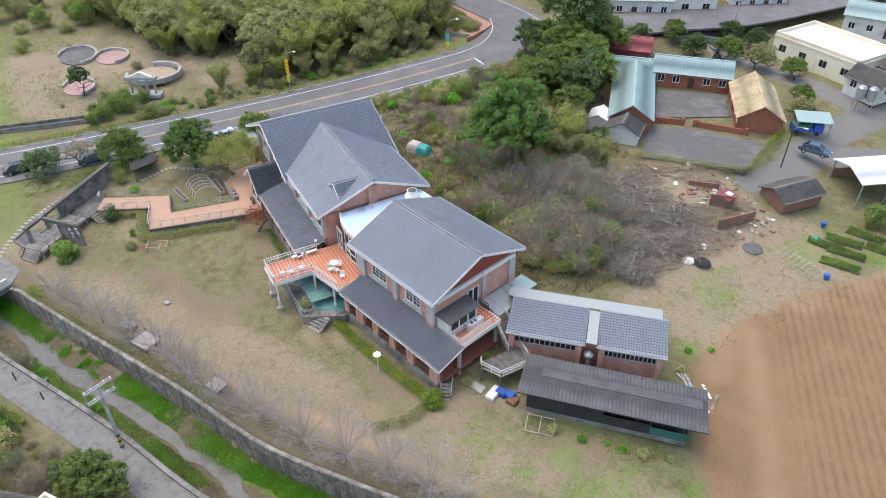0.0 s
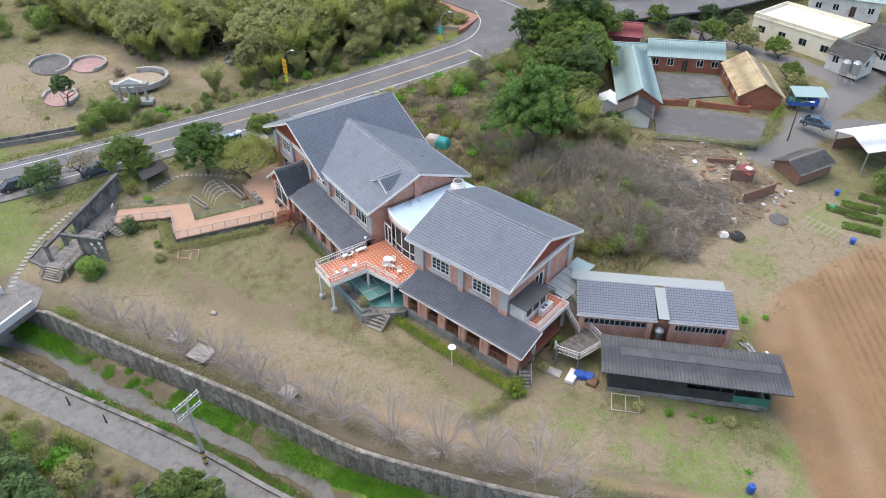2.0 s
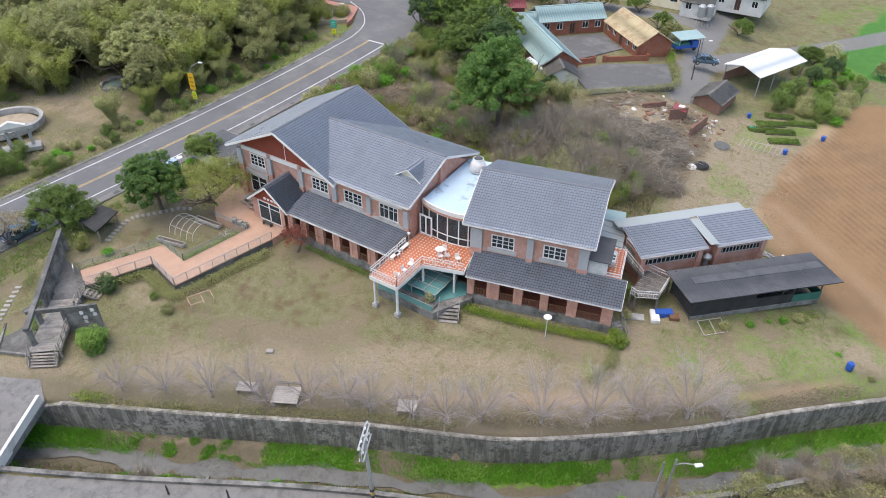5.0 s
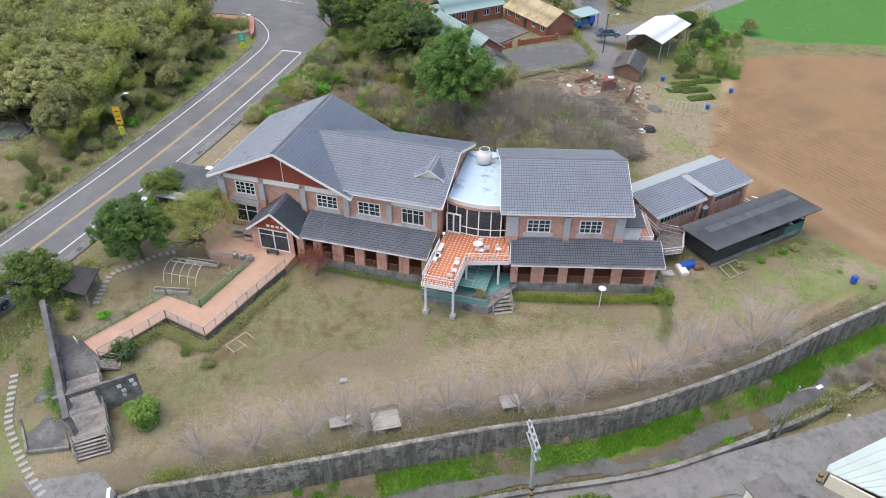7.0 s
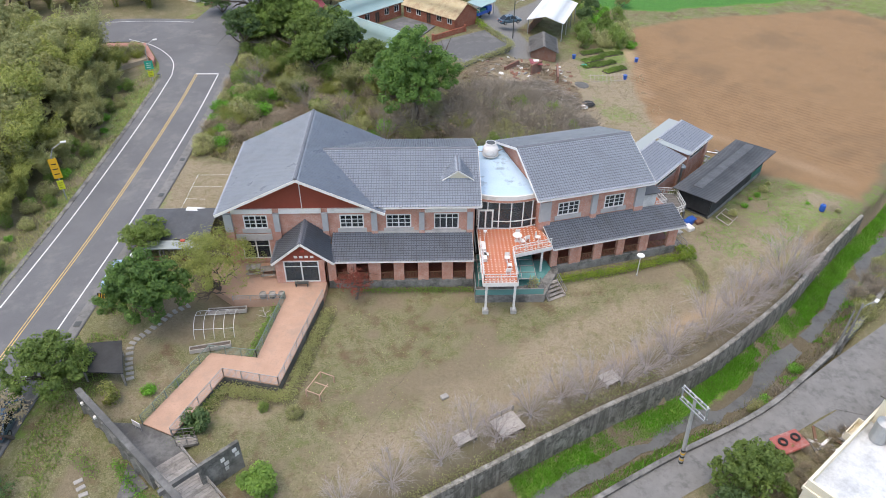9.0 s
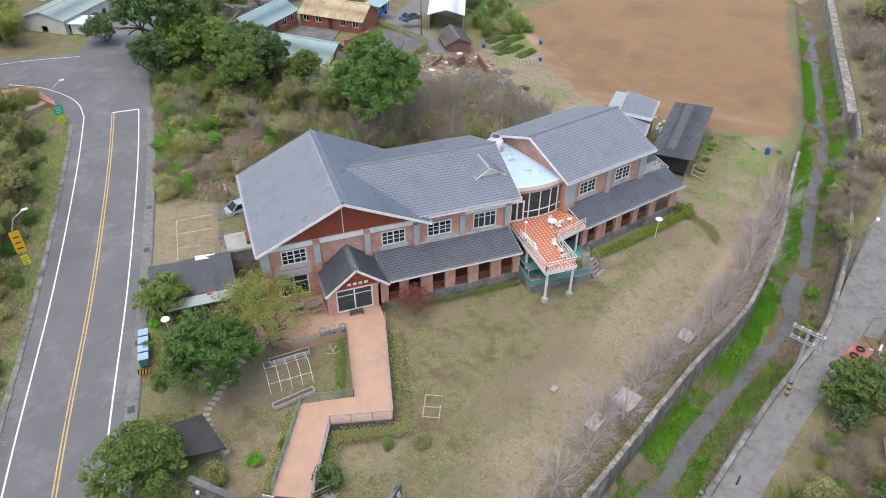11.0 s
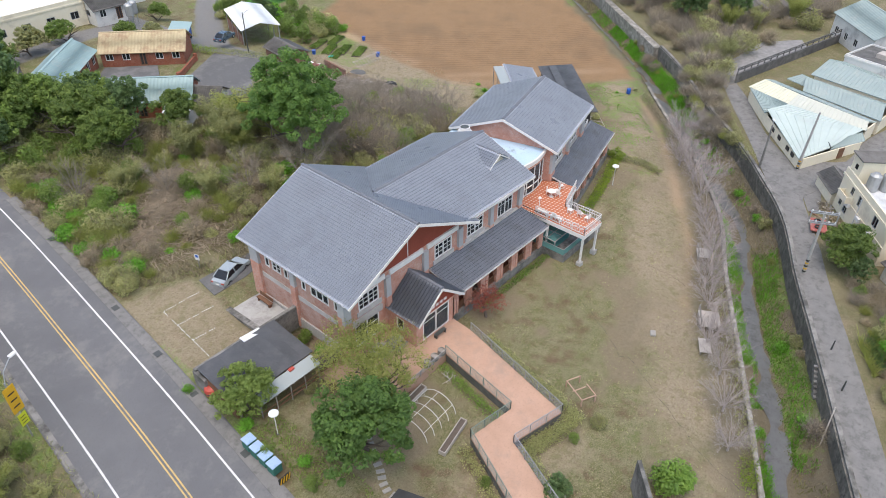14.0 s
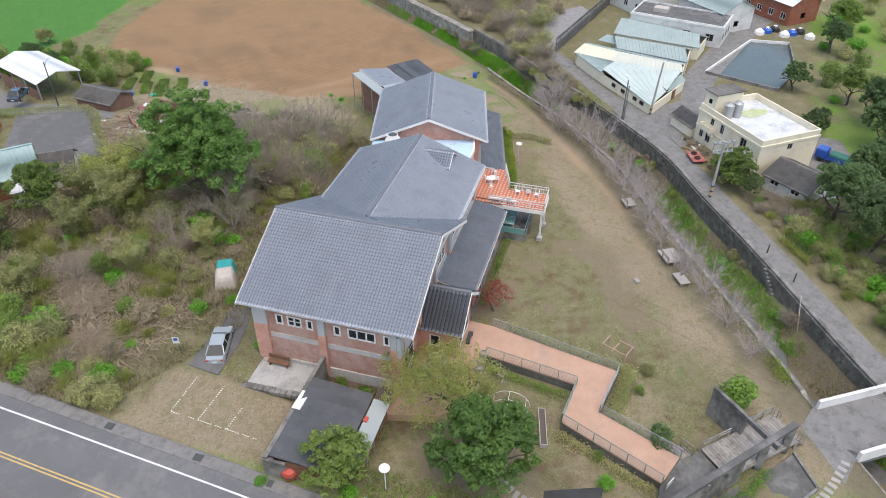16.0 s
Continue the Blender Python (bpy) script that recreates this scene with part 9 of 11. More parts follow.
hall("long workshop with a pale yellow and mint roof", [
    ((71.8, -3.2, 2.3), (68.5, -10.2, 2.7), (72.0, -10.4, 3.2), (74.3, -4.6, 3.1), M_PALE_YELLOW),
    ((68.5, -10.2, 2.69), (67.4, -21.3, 2.55), (69.3, -20.9, 3.1), (72.0, -10.4, 3.19), M_MINT_PALE),
    ((74.3, -4.6, 3.1), (69.3, -20.9, 3.1), (71.4, -21.6, 2.5), (76.4, -5.2, 2.5), M_PALE_TEAL),
], [((71.9, -3.6), (75.9, -5.2), 2.2), ((67.7, -21.1), (71.2, -21.5), 2.5), ((75.9, -5.2), (71.2, -21.4), 2.3), ((71.7, -3.8), (68.3, -10.0), 2.2)])
hall("workshop under a mint-green ridged roof", [
    ((75.0, -10.2, 2.6), (71.8, -22.0, 2.6), (75.2, -21.4, 3.7), (77.9, -9.4, 3.7), M_PALE_TEAL),
    ((80.8, -9.0, 2.6), (78.2, -22.8, 2.6), (75.2, -21.4, 3.7), (77.9, -9.4, 3.7), M_PALE_TEAL),
    ((75.0, -10.2, 2.6), (80.8, -9.0, 2.6), (77.95, -9.35, 3.7), (77.9, -9.4, 3.7), M_TEAL_ROOF),
    ((76.4, -10.6, 2.7), (78.6, -6.6, 2.4), (81.4, -8.0, 2.6), (79.6, -10.0, 3.0), M_PALE_TEAL),
], [((75.2, -10.4), (72.2, -21.8), 2.5), ((72.2, -21.8), (78.0, -22.4), 2.6), ((80.4, -9.2), (78.0, -22.4), 2.5), ((75.2, -10.4), (80.4, -9.2), 2.5)])
hall("workshop under a wide mint-green roof", [
    ((82.4, -9.0, 2.6), (79.2, -24.0, 2.6), (83.0, -23.8, 3.7), (87.8, -9.8, 3.7), M_PALE_TEAL),
    ((91.4, -13.0, 2.6), (85.2, -25.6, 2.6), (83.0, -23.8, 3.7), (87.8, -9.8, 3.7), M_PALE_TEAL),
    ((82.4, -9.0, 2.6), (91.4, -13.0, 2.6), (87.85, -9.85, 3.7), (87.8, -9.8, 3.7), M_TEAL_ROOF),
], [((82.6, -9.6), (79.5, -23.8), 2.5), ((79.5, -23.8), (85.0, -25.2), 2.6), ((91.0, -13.0), (85.0, -25.2), 2.5)])
block_house("dark_roof_works", (92.4, -20.6), 76.0, 17, 8.0, 0.3, 3.7, M_WHITE_WALL, "workshop with a flat blackened roof", 1, 0.25, M_CONC_DARK, 4)
part("skylight", boxes((2.6, 5.2, -1.0, 1.0, 3.7, 4.4)), M_WOOD_PALE, bpy.data.objects["dark_roof_works"], "pale rooftop hatch")
flood = thing("flood_wall", Matrix.Translation((76, 0.2, 0.3)), "dark concrete flood wall with posts", "wall")
wall_bar(flood, "wall", (0.4, 0.2), (31, -6.6), -0.6, 1.6, 0.3, M_CONC_DARK)
railing(flood, [(0.5, 0.2, 1.6), (31, -6.6, 1.6)], 0.9, M_CONC_DARK, posts=1.8, bars=2, r=0.07)
gable_house("white_house", (101, -27), 42, 12, 8, 0.3, 4.4, 6.4, M_WHITE_WALL, M_PALE_TEAL, "white house with a pale roof beyond the pond", 3)
gable_house("white_house", (110, -40), 42, 12, 8, 0.3, 4.4, 6.4, M_BRICK_RED, M_WHITE_ROOF, "brick house with a white roof beyond the pond", 3)
gable_house("white_house", (108, -12), 42, 14, 9, 0.3, 4.6, 6.8, M_WHITE_WALL, M_PALE_TEAL, "white house with a mint roof", 3)
gable_house("teal_workshop", (124, -22), 42, 16, 9, 0.3, 4.6, 6.8, M_WHITE_WALL, M_TEAL_ROOF, "workshop with a teal roof", 3)
gable_house("farm_shed", (112, 12), 40, 7, 4, -0.5, 2.3, 3.2, M_WOOD_GREY, M_GREY_TILE, "grey open farm shed", 0, sheet=(0.5, 2))
gable_house("farm_shed", (117, 5), 40, 6, 4, -0.5, 2.3, 3.2, M_WOOD_GREY, M_GREY_TILE, "grey open farm shed", 0, sheet=(0.5, 2))
# pond
POND = [(73.7, -25.2), (91.7, -33.6), (92.2, -40.4), (78.0, -40.0), (69.4, -36.2)]
tagged(part("water_pond", slab(POND, -0.9, 0.33), M_POND), "still grey-green fish pond", "water", kind="structure")
pk = thing("pond_kerb", Matrix.Translation((82, -35, 0.3)), "low white kerb wall round the pond", "wall")
for a, b in zip(POND, POND[1:] + POND[:1]):
    wall_bar(pk, "kerb", (a[0] - 82, a[1] + 35), (b[0] - 82, b[1] + 35), -0.4, 0.5, 0.25, M_WHITE if b[0] > a[0] and a[1] > -34 else M_CONC)
for k in range(7):
    b = thing("covered_heap", pose(96.8 + 1.3 * (k % 3), -35.5 - 1.5 * k, 0.3, 0, 0, 40 * k), "heap of goods under white and blue sheets", "heap", "heaps by the pond")
    part("mound", lathe([(1.0, 0), (0.9, 0.6), (0.4, 1.0), (0.1, 1.05)], 8), (M_WHITE, M_BLUE, M_BLACK)[k % 3], b, "")
    part("sheet", lathe([(0.6, 0.82), (0.3, 1.08), (0.05, 1.12)], 7), M_WHITE, b)
patch("gravel_yard", [(77.5, 2.0), (77.6, 0.6), (99, -4.2), (104, -1), (98, 4), (84, 5)], 0.04, M_GRAVEL, "grey gravel river yard", "ground")
# old park across the road: ring wall, pavilion, pink terraces
ring = thing("ring_wall", pose(-48.0, -6.4, 2.0), "pale curved garden wall in a ring", "wall")
bm = bmesh.new()
for k in range(30):
    a0, a1 = -1.9 + 4.9 * k / 30, -1.9 + 4.9 * (k + 1) / 30
    plank(bm, (4.2 * math.cos(a0), 4.6 * math.sin(a0), 0.5), (4.2 * math.cos(a1), 4.6 * math.sin(a1), 0.5), 0.55, 0.9)
part("wall", bm, M_CONC_PALE, ring)
part("sand", lathe([(3.9, -0.2), (3.9, 0.12), (0.1, 0.13)], 28), M_STRAW, ring, "bare sandy floor")
pav = thing("stone_gateway", pose(-40.8, -9.4, 2.0, 0, 0, 60) @ Matrix.Scale(1.35, 4), "small pale stone gateway with columns", "gateway")
for x in (-1.5, -0.5, 0.5, 1.5):
    part("column", lathe([(0.24, 0), (0.18, 0.15), (0.16, 1.9), (0.24, 2.0)], 10), M_CONC_PALE, pav).location = (x, 0, 0)
part("entablature", boxes((-2.0, 2.0, -0.4, 0.4, 2.0, 2.35)), M_CONC_PALE, pav)
part("pediment", prism([(-1.4, 2.36), (1.4, 2.36), (0, 2.95)], 0.5, pose(0, -0.25, 0)), M_WHITE_WALL, pav)
part("plinth", boxes((-2.2, 2.2, -0.7, 0.7, -0.3, 0.1)), M_CONC_PALE, pav)
for nm, c, rx, ry, mt, lb in (("pink_terrace", (-50.5, -19.0), 3.6, 2.6, M_PINK, "faded pink round terrace"), ("pink_terrace", (-61.5, -11.8), 3.6, 3.0, M_PINK, "faded pink round terrace"), ("dark_terrace", (-65.2, -17.5), 4.6, 3.4, M_YARD, "dark asphalt terrace of the park")):
    z = ground_at(*c)
    tt = thing(nm, pose(c[0], c[1], z), lb, "terrace", "old park terraces")
    pts = [(rx * math.cos(a), ry * math.sin(a)) for a in np.linspace(0, 2 * math.pi, 24, endpoint=False)]
    part("floor", slab(pts, -0.3, 0.1), mt, tt)
    bm = bmesh.new()
    for k in range(17):
        p, q = pts[k], pts[k + 1]
        plank(bm, (*p, 0.3), (*q, 0.3), 0.35, 0.6)
    part("rim_wall", bm, M_CONC_PALE, tt, "pale rim wall")
gb = thing("garden_beds", Matrix.Translation((-37, -26, 1.0)), "low block wall beside the vegetable beds", "wall")
wall_bar(gb, "wall", (-3, -12), (1.6, 9), -0.4, 0.8, 0.2, M_CONC)
wall_bar(gb, "wall", (-4.5, -12), (0.2, 10), -0.4, 0.8, 0.2, M_CONC)

# ruins, rubble and garden plots by the clearing
ruin = thing("ruined_hut", Matrix.Translation((29.5, 52.5, 1.4)), "roofless ruined brick hut", "ruin")
wall_bar(ruin, "wall", (-3.2, -1.2), (-0.5, 1.8), -0.6, 1.2, 0.25, M_BRICK_OLD)
wall_bar(ruin, "wall", (1.2, -1.6), (3.2, 0.6), -0.6, 1.6, 0.25, M_BRICK_OLD)
wall_bar(ruin, "wall", (5.3, -4.2), (6.1, 1.6), -0.9, 0.7, 0.25, M_BRICK_OLD)
part("rust_roof", boxes((0.9, 3.0, -0.6, 1.4, 1.62, 1.7), m=Matrix.Rotation(0.15, 4, "Y")), M_RED_ROOF, ruin, "rusty red sheet roof")
part("white_sheet", boxes((1.8, 2.7, 0.4, 1.1, 1.45, 1.5), m=Matrix.Rotation(0.1, 4, "X")), M_WHITE, ruin, "white sheet on the roof")
fire = thing("burnt_patch", pose(39.0, 50.2, ground_at(39, 50.2)), "round heap of burnt ash", "ash heap")
part("ash", lathe([(1.5, -0.05), (1.2, 0.1), (0.6, 0.18), (0.1, 0.2)], 14), M_CONC_DARK, fire)
bags = thing("plastic_sheets", pose(37.6, 40.6, ground_at(37.6, 40.6), 0, 0, 30), "white and black plastic sheets dumped on earth", "sheeting")
part("white_sheet", lathe([(0.8, 0), (0.7, 0.25), (0.3, 0.42), (0.05, 0.45)], 7), M_WHITE, bags)
bm = lathe([(1.1, 0), (0.9, 0.2), (0.4, 0.3), (0.05, 0.32)], 8)
bmesh.ops.translate(bm, verts=bm.verts, vec=(1.6, 0.6, 0))
part("black_sheet", bm, M_BLACK, bags)
for k, (x, y, a, mt) in enumerate(((43.0, 59.6, 28, "lime"), (45.4, 60.4, 28, "dark"), (43.6, 62.4, 28, "mid"), (46.6, 57.6, 28, "lime"), (44.2, 66.0, 20, "mid"), (47.6, 65.0, 20, "dark"))):
    pl = thing("vegetable_bed", pose(x, y, ground_at(x, y), 0, 0, a), "raised vegetable bed with rows of greens", "vegetable bed", "vegetable beds")
    part("earth", boxes((-2.3, 2.3, -0.8, 0.8, -0.2, 0.12), bevel=0.05), M_BARK, pl)
    mm = {"lime": M_LEAF, "dark": M_LEAF, "mid": M_LEAF}[mt]
    r = np.random.default_rng(k)
    n = 1500
    c = np.stack([r.uniform(-2.2, 2.2, n), (r.integers(0, 3, n) - 1) * 0.52 + r.normal(size=n) * 0.12, r.uniform(0.12, 0.38, n)], 1)
    q = r.normal(size=(n, 2, 3))
    q /= np.linalg.norm(q, axis=2)[:, :, None]
    s = 0.11
    part_q = np.stack([c - s * q[:, 0], c - s * q[:, 1], c + s * q[:, 0], c + s * q[:, 1]], 1)
    tagged(quads("greenery", part_q, mm, pl), kind="stuff")
tarp2 = thing("green_tarpaulin", pose(41.6, 59.4, ground_at(41.6, 59.4)), "bright green tarpaulin on the garden plot", "tarpaulin")
part("sheet", lathe([(0.8, 0), (0.7, 0.12), (0.3, 0.25), (0.05, 0.27)], 6), M_GREEN_SIGN, tarp2)
for k, (x, y) in enumerate(((40.2, 62.6), (47.5, 53.8), (51.4, 61.5))):
    bb = thing("blue_bucket", pose(x, y, ground_at(x, y)), "blue plastic bucket by the plots", "bucket", "buckets by the plots")
    part("bucket", lathe([(0.28, 0), (0.34, 0.7), (0.3, 0.72), (0.26, 0.1)], 12), M_BLUE, bb)
    part("rim", lathe([(0.33, 0.68), (0.37, 0.68), (0.37, 0.74), (0.33, 0.74)], 12), M_BLUE, bb)
rng = random.Random(11)
for k in range(150):
    x, y = rng.uniform(21, 38), rng.uniform(42, 58)
    rb = thing("rubble_block", pose(x, y, ground_at(x, y), rng.uniform(-20, 20), rng.uniform(-20, 20), rng.uniform(0, 180)), "broken masonry block on the cleared ground", "rubble", "rubble blocks")
    s = rng.uniform(0.15, 0.45)
    part("block", boxes((-s, s, -s * 0.6, s * 0.6, -0.05, s * 0.5), bevel=0.04), rng.choice([M_BRICK_OLD, M_CONC_PALE, M_CONC, M_WHITE, M_BRICK_OLD]), rb)
for k in range(18):
    x, y = 52 + rng.uniform(-1.2, 3), 25.0 + rng.uniform(-2.5, 3)
    rb = thing("salvage_board", pose(x, y, ground_at(x, y) + 0.1 * rng.random(), rng.uniform(-6, 6), rng.uniform(-6, 6), rng.uniform(0, 180)), "salvaged board or sheet beside the annex", "board", "salvage boards")
    part("board", boxes((-1.0, 1.0, -0.14, 0.14, 0.02, 0.1)), rng.choice([M_WOOD_GREY, M_STEEL, M_WHITE, M_CONC]), rb)
    part("batten", boxes((0.5, 0.6, -0.13, 0.13, 0.1, 0.15)), M_WOOD_GREY, rb)

patch("pavement_car", [(-11.2, 19.6), (-3.2, 19.6), (-3.2, 17.6), (-7.8, 16.6), (-11.5, 16.5)], 0.02, M_YARD, "dark asphalt parking bay beside the hall")

# ---- plants ----
def leaf_quads(r, centres, spread, n, size, flat=0.0, squash=1.0, slim=0.55):
    """n leaves strewn about the centres, each a small four-cornered blade that looks outwards and up from its clump."""
    k = r.integers(0, len(centres), n)
    off = r.normal(size=(n, 3))
    off /= np.linalg.norm(off, axis=1)[:, None] + 1e-9
    far = (r.uniform(0.35, 1.0, n) ** 0.45)[:, None]
    sp = np.asarray(spread)
    c = np.asarray(centres)[k] + off * far * (sp[k][:, None] if sp.ndim else sp) * np.array([1, 1, squash])
    nor = off * (0.6 + flat) + np.array([0, 0, 0.35 + flat]) + r.normal(size=(n, 3)) * 0.5
    nor /= np.linalg.norm(nor, axis=1)[:, None] + 1e-9
    a = np.cross(nor, r.normal(size=(n, 3)))
    a /= np.linalg.norm(a, axis=1)[:, None] + 1e-9
    b = np.cross(nor, a)
    s = size * r.uniform(0.6, 1.3, n)[:, None]
    return np.stack([c - a * s, c - b * s * slim, c + a * s, c + b * s * slim], axis=1)


def limb_tree(r, height, spread, levels=3, base=0.18, sides=5, fork=3, droop=0.0, first=0.25):
    """Trunk and limbs that fork and taper; gives the mesh and the tips."""
    bm = bmesh.new()
    tips = []

    def grow(p, d, L, rad, lev):
        pts, q, dd = [p], p.copy(), d.copy()
        n = 3
        for i in range(n):
            dd = (dd + Vector(r.normal(size=3)) * 0.16 + Vector((0, 0, -droop * lev))).normalized()
            q = q + dd * (L / n)
            pts.append(q.copy())
        tube(bm, pts, [rad * (1 - 0.5 * i / n) for i in range(n + 1)], max(3, sides - lev), cap=False)
        if lev >= levels:
            tips.append((q.x, q.y, q.z))
            return
        m = fork + (1 if lev == 0 else 0)
        for k in range(m):
            a = 2 * math.pi * (k + r.uniform(0, 0.8)) / m
            side = Vector((math.cos(a), math.sin(a), 0))
            nd = (dd * (0.75 if lev else 0.6) + side * r.uniform(0.5, 1.0) * spread).normalized()
            at = pts[2 + int(r.integers(0, 2))]
            grow(at, nd, L * r.uniform(0.6, 0.85), rad * 0.55, lev + 1)
    grow(Vector((0, 0, -0.15)), Vector((0, 0, 1)), height * first, base, 0)
    return bm, tips


def leafy_tree(name, seed, height, radius, leaf, label, leaves=3200, size=0.3, levels=2, squash=0.75, flat=0.45, category="tree", core=0.9, first=0.35):
    """A tapered trunk with limbs, and a crown of leaf clumps with gaps and an uneven edge."""
    r = np.random.default_rng(seed)
    t = thing(name, None, label, category)
    bm, tips = limb_tree(r, height, 0.9, levels, base=0.05 * radius + 0.06, first=first)
    part("trunk", bm, M_BARK, t, "brown bark trunk and limbs")
    zc = height - radius * squash
    n = int(16 + radius * 4)
    d = r.normal(size=(n, 3))
    d /= np.linalg.norm(d, axis=1)[:, None]
    d[:, 2] = np.abs(d[:, 2]) * 1.5 - 0.62
    lump = 1 + 0.17 * np.sin(3 * np.arctan2(d[:, 1], d[:, 0]) + seed) * r.uniform(0.3, 1, n)
    lobe = d * (radius * core * 0.72 * lump * r.uniform(0.6, 1.05, n))[:, None] * np.array([1, 1, squash]) + np.array([0, 0, zc])
    lr = radius * r.uniform(0.24, 0.42, n)
    m = n * 9
    k = r.integers(0, n, m)
    e = r.normal(size=(m, 3))
    e /= np.linalg.norm(e, axis=1)[:, None]
    e[:, 2] = np.abs(e[:, 2]) * 1.1 - 0.35
    c = lobe[k] + e * lr[k][:, None] * np.array([1, 1, 0.8])
    quads("crown", leaf_quads(r, c, lr[k] * r.uniform(0.22, 0.42, m), leaves, size, flat, 0.75), leaf, t)
    return t


def bare_tree(seed, height, label="leafless grey cherry tree by the brook wall", bark=None, spread=0.46):
    """A short trunk that splits into long straight rising limbs, each with many fine shoots: a vase of bare twigs."""
    r = np.random.default_rng(seed)
    bark = bark or M_TWIG
    t = thing("bare_tree", None, label, "tree", "bare trees along the brook")
    bm = bmesh.new()
    fork = height * 0.16
    tube(bm, [(0, 0, -0.2), (0.03, 0.02, fork * 0.6), (0, 0, fork)], [0.12, 0.1, 0.085], 6, cap=False)
    segs = []
    limbs = 12
    for k in range(limbs):
        a = 2 * math.pi * (k + r.uniform(0, 0.7)) / limbs
        out = r.uniform(0.5, 1.0) * spread * height if k else 0.1
        top = height * (1.0 - 0.62 * (out / (spread * height)) ** 2 * r.uniform(0.6, 1.1))
        p = [np.array([math.cos(a) * out * f**0.9, math.sin(a) * out * f**0.9, fork * 0.8 + (top - fork * 0.8) * f]) + r.normal(size=3) * 0.06 * f for f in (0, 0.35, 0.7, 1.0)]
        tube(bm, [tuple(q) for q in p], [0.04, 0.028, 0.017, 0.007], 4, cap=False)
        for i in range(17):
            f = r.uniform(0.12, 0.98)
            j = min(int(f * 3), 2)
            g = p[j] + (p[j + 1] - p[j]) * (f * 3 - j)
            d = (p[j + 1] - p[j])
            d = d / np.linalg.norm(d) + r.normal(size=3) * 0.5 + np.array([math.cos(a), math.sin(a), 0.15]) * 0.3
            d /= np.linalg.norm(d)
            segs.append((g, d, height * r.uniform(0.15, 0.32) * (1.15 - 0.5 * f), 0.011))
    part("trunk", bm, bark, t, "grey bark trunk and limbs")
    base = list(segs)
    for g, d, L, w in base:
        for i in range(6):
            e = d + r.normal(size=3) * 0.42 + np.array([0, 0, 0.08])
            e /= np.linalg.norm(e)
            segs.append((g + d * L * r.uniform(0.25, 1.0), e, L * r.uniform(0.35, 0.75), 0.007))
    a = np.array([q[0] for q in segs])
    d = np.array([q[1] for q in segs])
    L = np.array([q[2] for q in segs])[:, None]
    w = np.array([q[3] for q in segs])[:, None]
    sd = np.cross(d, r.normal(size=d.shape))
    sd /= np.linalg.norm(sd, axis=1)[:, None]
    q = np.stack([a - sd * w, a + sd * w, a + d * L + sd * w * 0.4, a + d * L - sd * w * 0.4], axis=1)
    tagged(quads("twig_spray", q, bark, t, "thin bare twigs"), kind="stuff")
    return t


def bush(name, seed, radius, height, leaf, label, leaves=700, size=0.16, twigs=0, twig_mat=None, group=""):
    r = np.random.default_rng(seed)
    t = thing(name, None, label, "bush", group)
    n = 14
    d = r.normal(size=(n, 3))
    d /= np.linalg.norm(d, axis=1)[:, None]
    c = np.abs(d) * np.sign(d + 1e-9) * np.array([radius * 0.62, radius * 0.62, height * 0.36]) + np.array([0, 0, height * 0.48])
    if leaves:
        quads("leaves", leaf_quads(r, c, np.full(n, radius * 0.42), leaves, size, 0.45, height / radius * 0.7), leaf, t)
    if twigs:
        a = np.stack([r.normal(size=twigs) * radius * 0.25, r.normal(size=twigs) * radius * 0.25, np.zeros(twigs)], 1)
        e = np.stack([r.normal(size=twigs) * radius * 0.55, r.normal(size=twigs) * radius * 0.55, r.uniform(0.4, 1.05, twigs) * height], 1)
        a = a + (e - a) * r.uniform(0, 0.6, twigs)[:, None]
        s = np.cross(e - a, r.normal(size=(twigs, 3)))
        s /= np.linalg.norm(s, axis=1)[:, None] + 1e-9
        quads("twig_spray", np.stack([a - s * 0.018, a + s * 0.018, e + s * 0.006, e - s * 0.006], 1), twig_mat or M_STRAW, t, "dry twigs")["kind"] = "stuff"
    return t


def bamboo(seed, height, radius, leaf, label):
    r = np.random.default_rng(seed)
    t = thing("bamboo_clump", None, label, "bamboo")
    bm = bmesh.new()
    cen = []
    for k in range(26):
        a = r.uniform(0, 2 * math.pi)
        L = height * r.uniform(0.7, 1.05)
        b = radius * r.uniform(0.45, 1.0)
        p0 = Vector((math.cos(a), math.sin(a), 0)) * radius * 0.2 * r.uniform(0, 1)
        pts = [p0 + Vector((math.cos(a) * b * f**2.2, math.sin(a) * b * f**2.2, L * (f - 0.16 * f**3))) for f in (0, 0.35, 0.7, 1.0)]
        tube(bm, pts, [0.045, 0.04, 0.028, 0.012], 4, cap=False)
        for f in np.linspace(0.35, 1.0, 7):
            p = p0 + Vector((math.cos(a) * b * f**2.2, math.sin(a) * b * f**2.2, L * (f - 0.16 * f**3)))
            cen.append(tuple(p))
    tagged(part("stem_tuft", bm, M_LEAF_YELLOW, t, "yellow-green bamboo stems"), kind="stuff")
    cen = np.array(cen)
    quads("leaves", leaf_quads(r, cen, np.full(len(cen), 0.75), 9000, 0.2, 0.3, 0.8, 0.28), leaf, t)
    return t


def put(proto, x, y, s=1.0, turn=0.0, z=None, first=False):
    m = Matrix.Translation((x, y, (ground_at(x, y) if z is None else z) - 0.05)) @ Matrix.Rotation(turn, 4, "Z") @ Matrix.Scale(s, 4)
    if proto not in USED:
        USED.add(proto)
        proto.matrix_basis = m
        return proto
    q = proto.copy()
    scene.collection.objects.link(q)
    q.matrix_basis = m
    for ch in proto.children:
        c = ch.copy()
        scene.collection.objects.link(c)
        c.parent = q
        c.matrix_parent_inverse = ch.matrix_parent_inverse
    return q


USED = set()
R = random.Random(3)
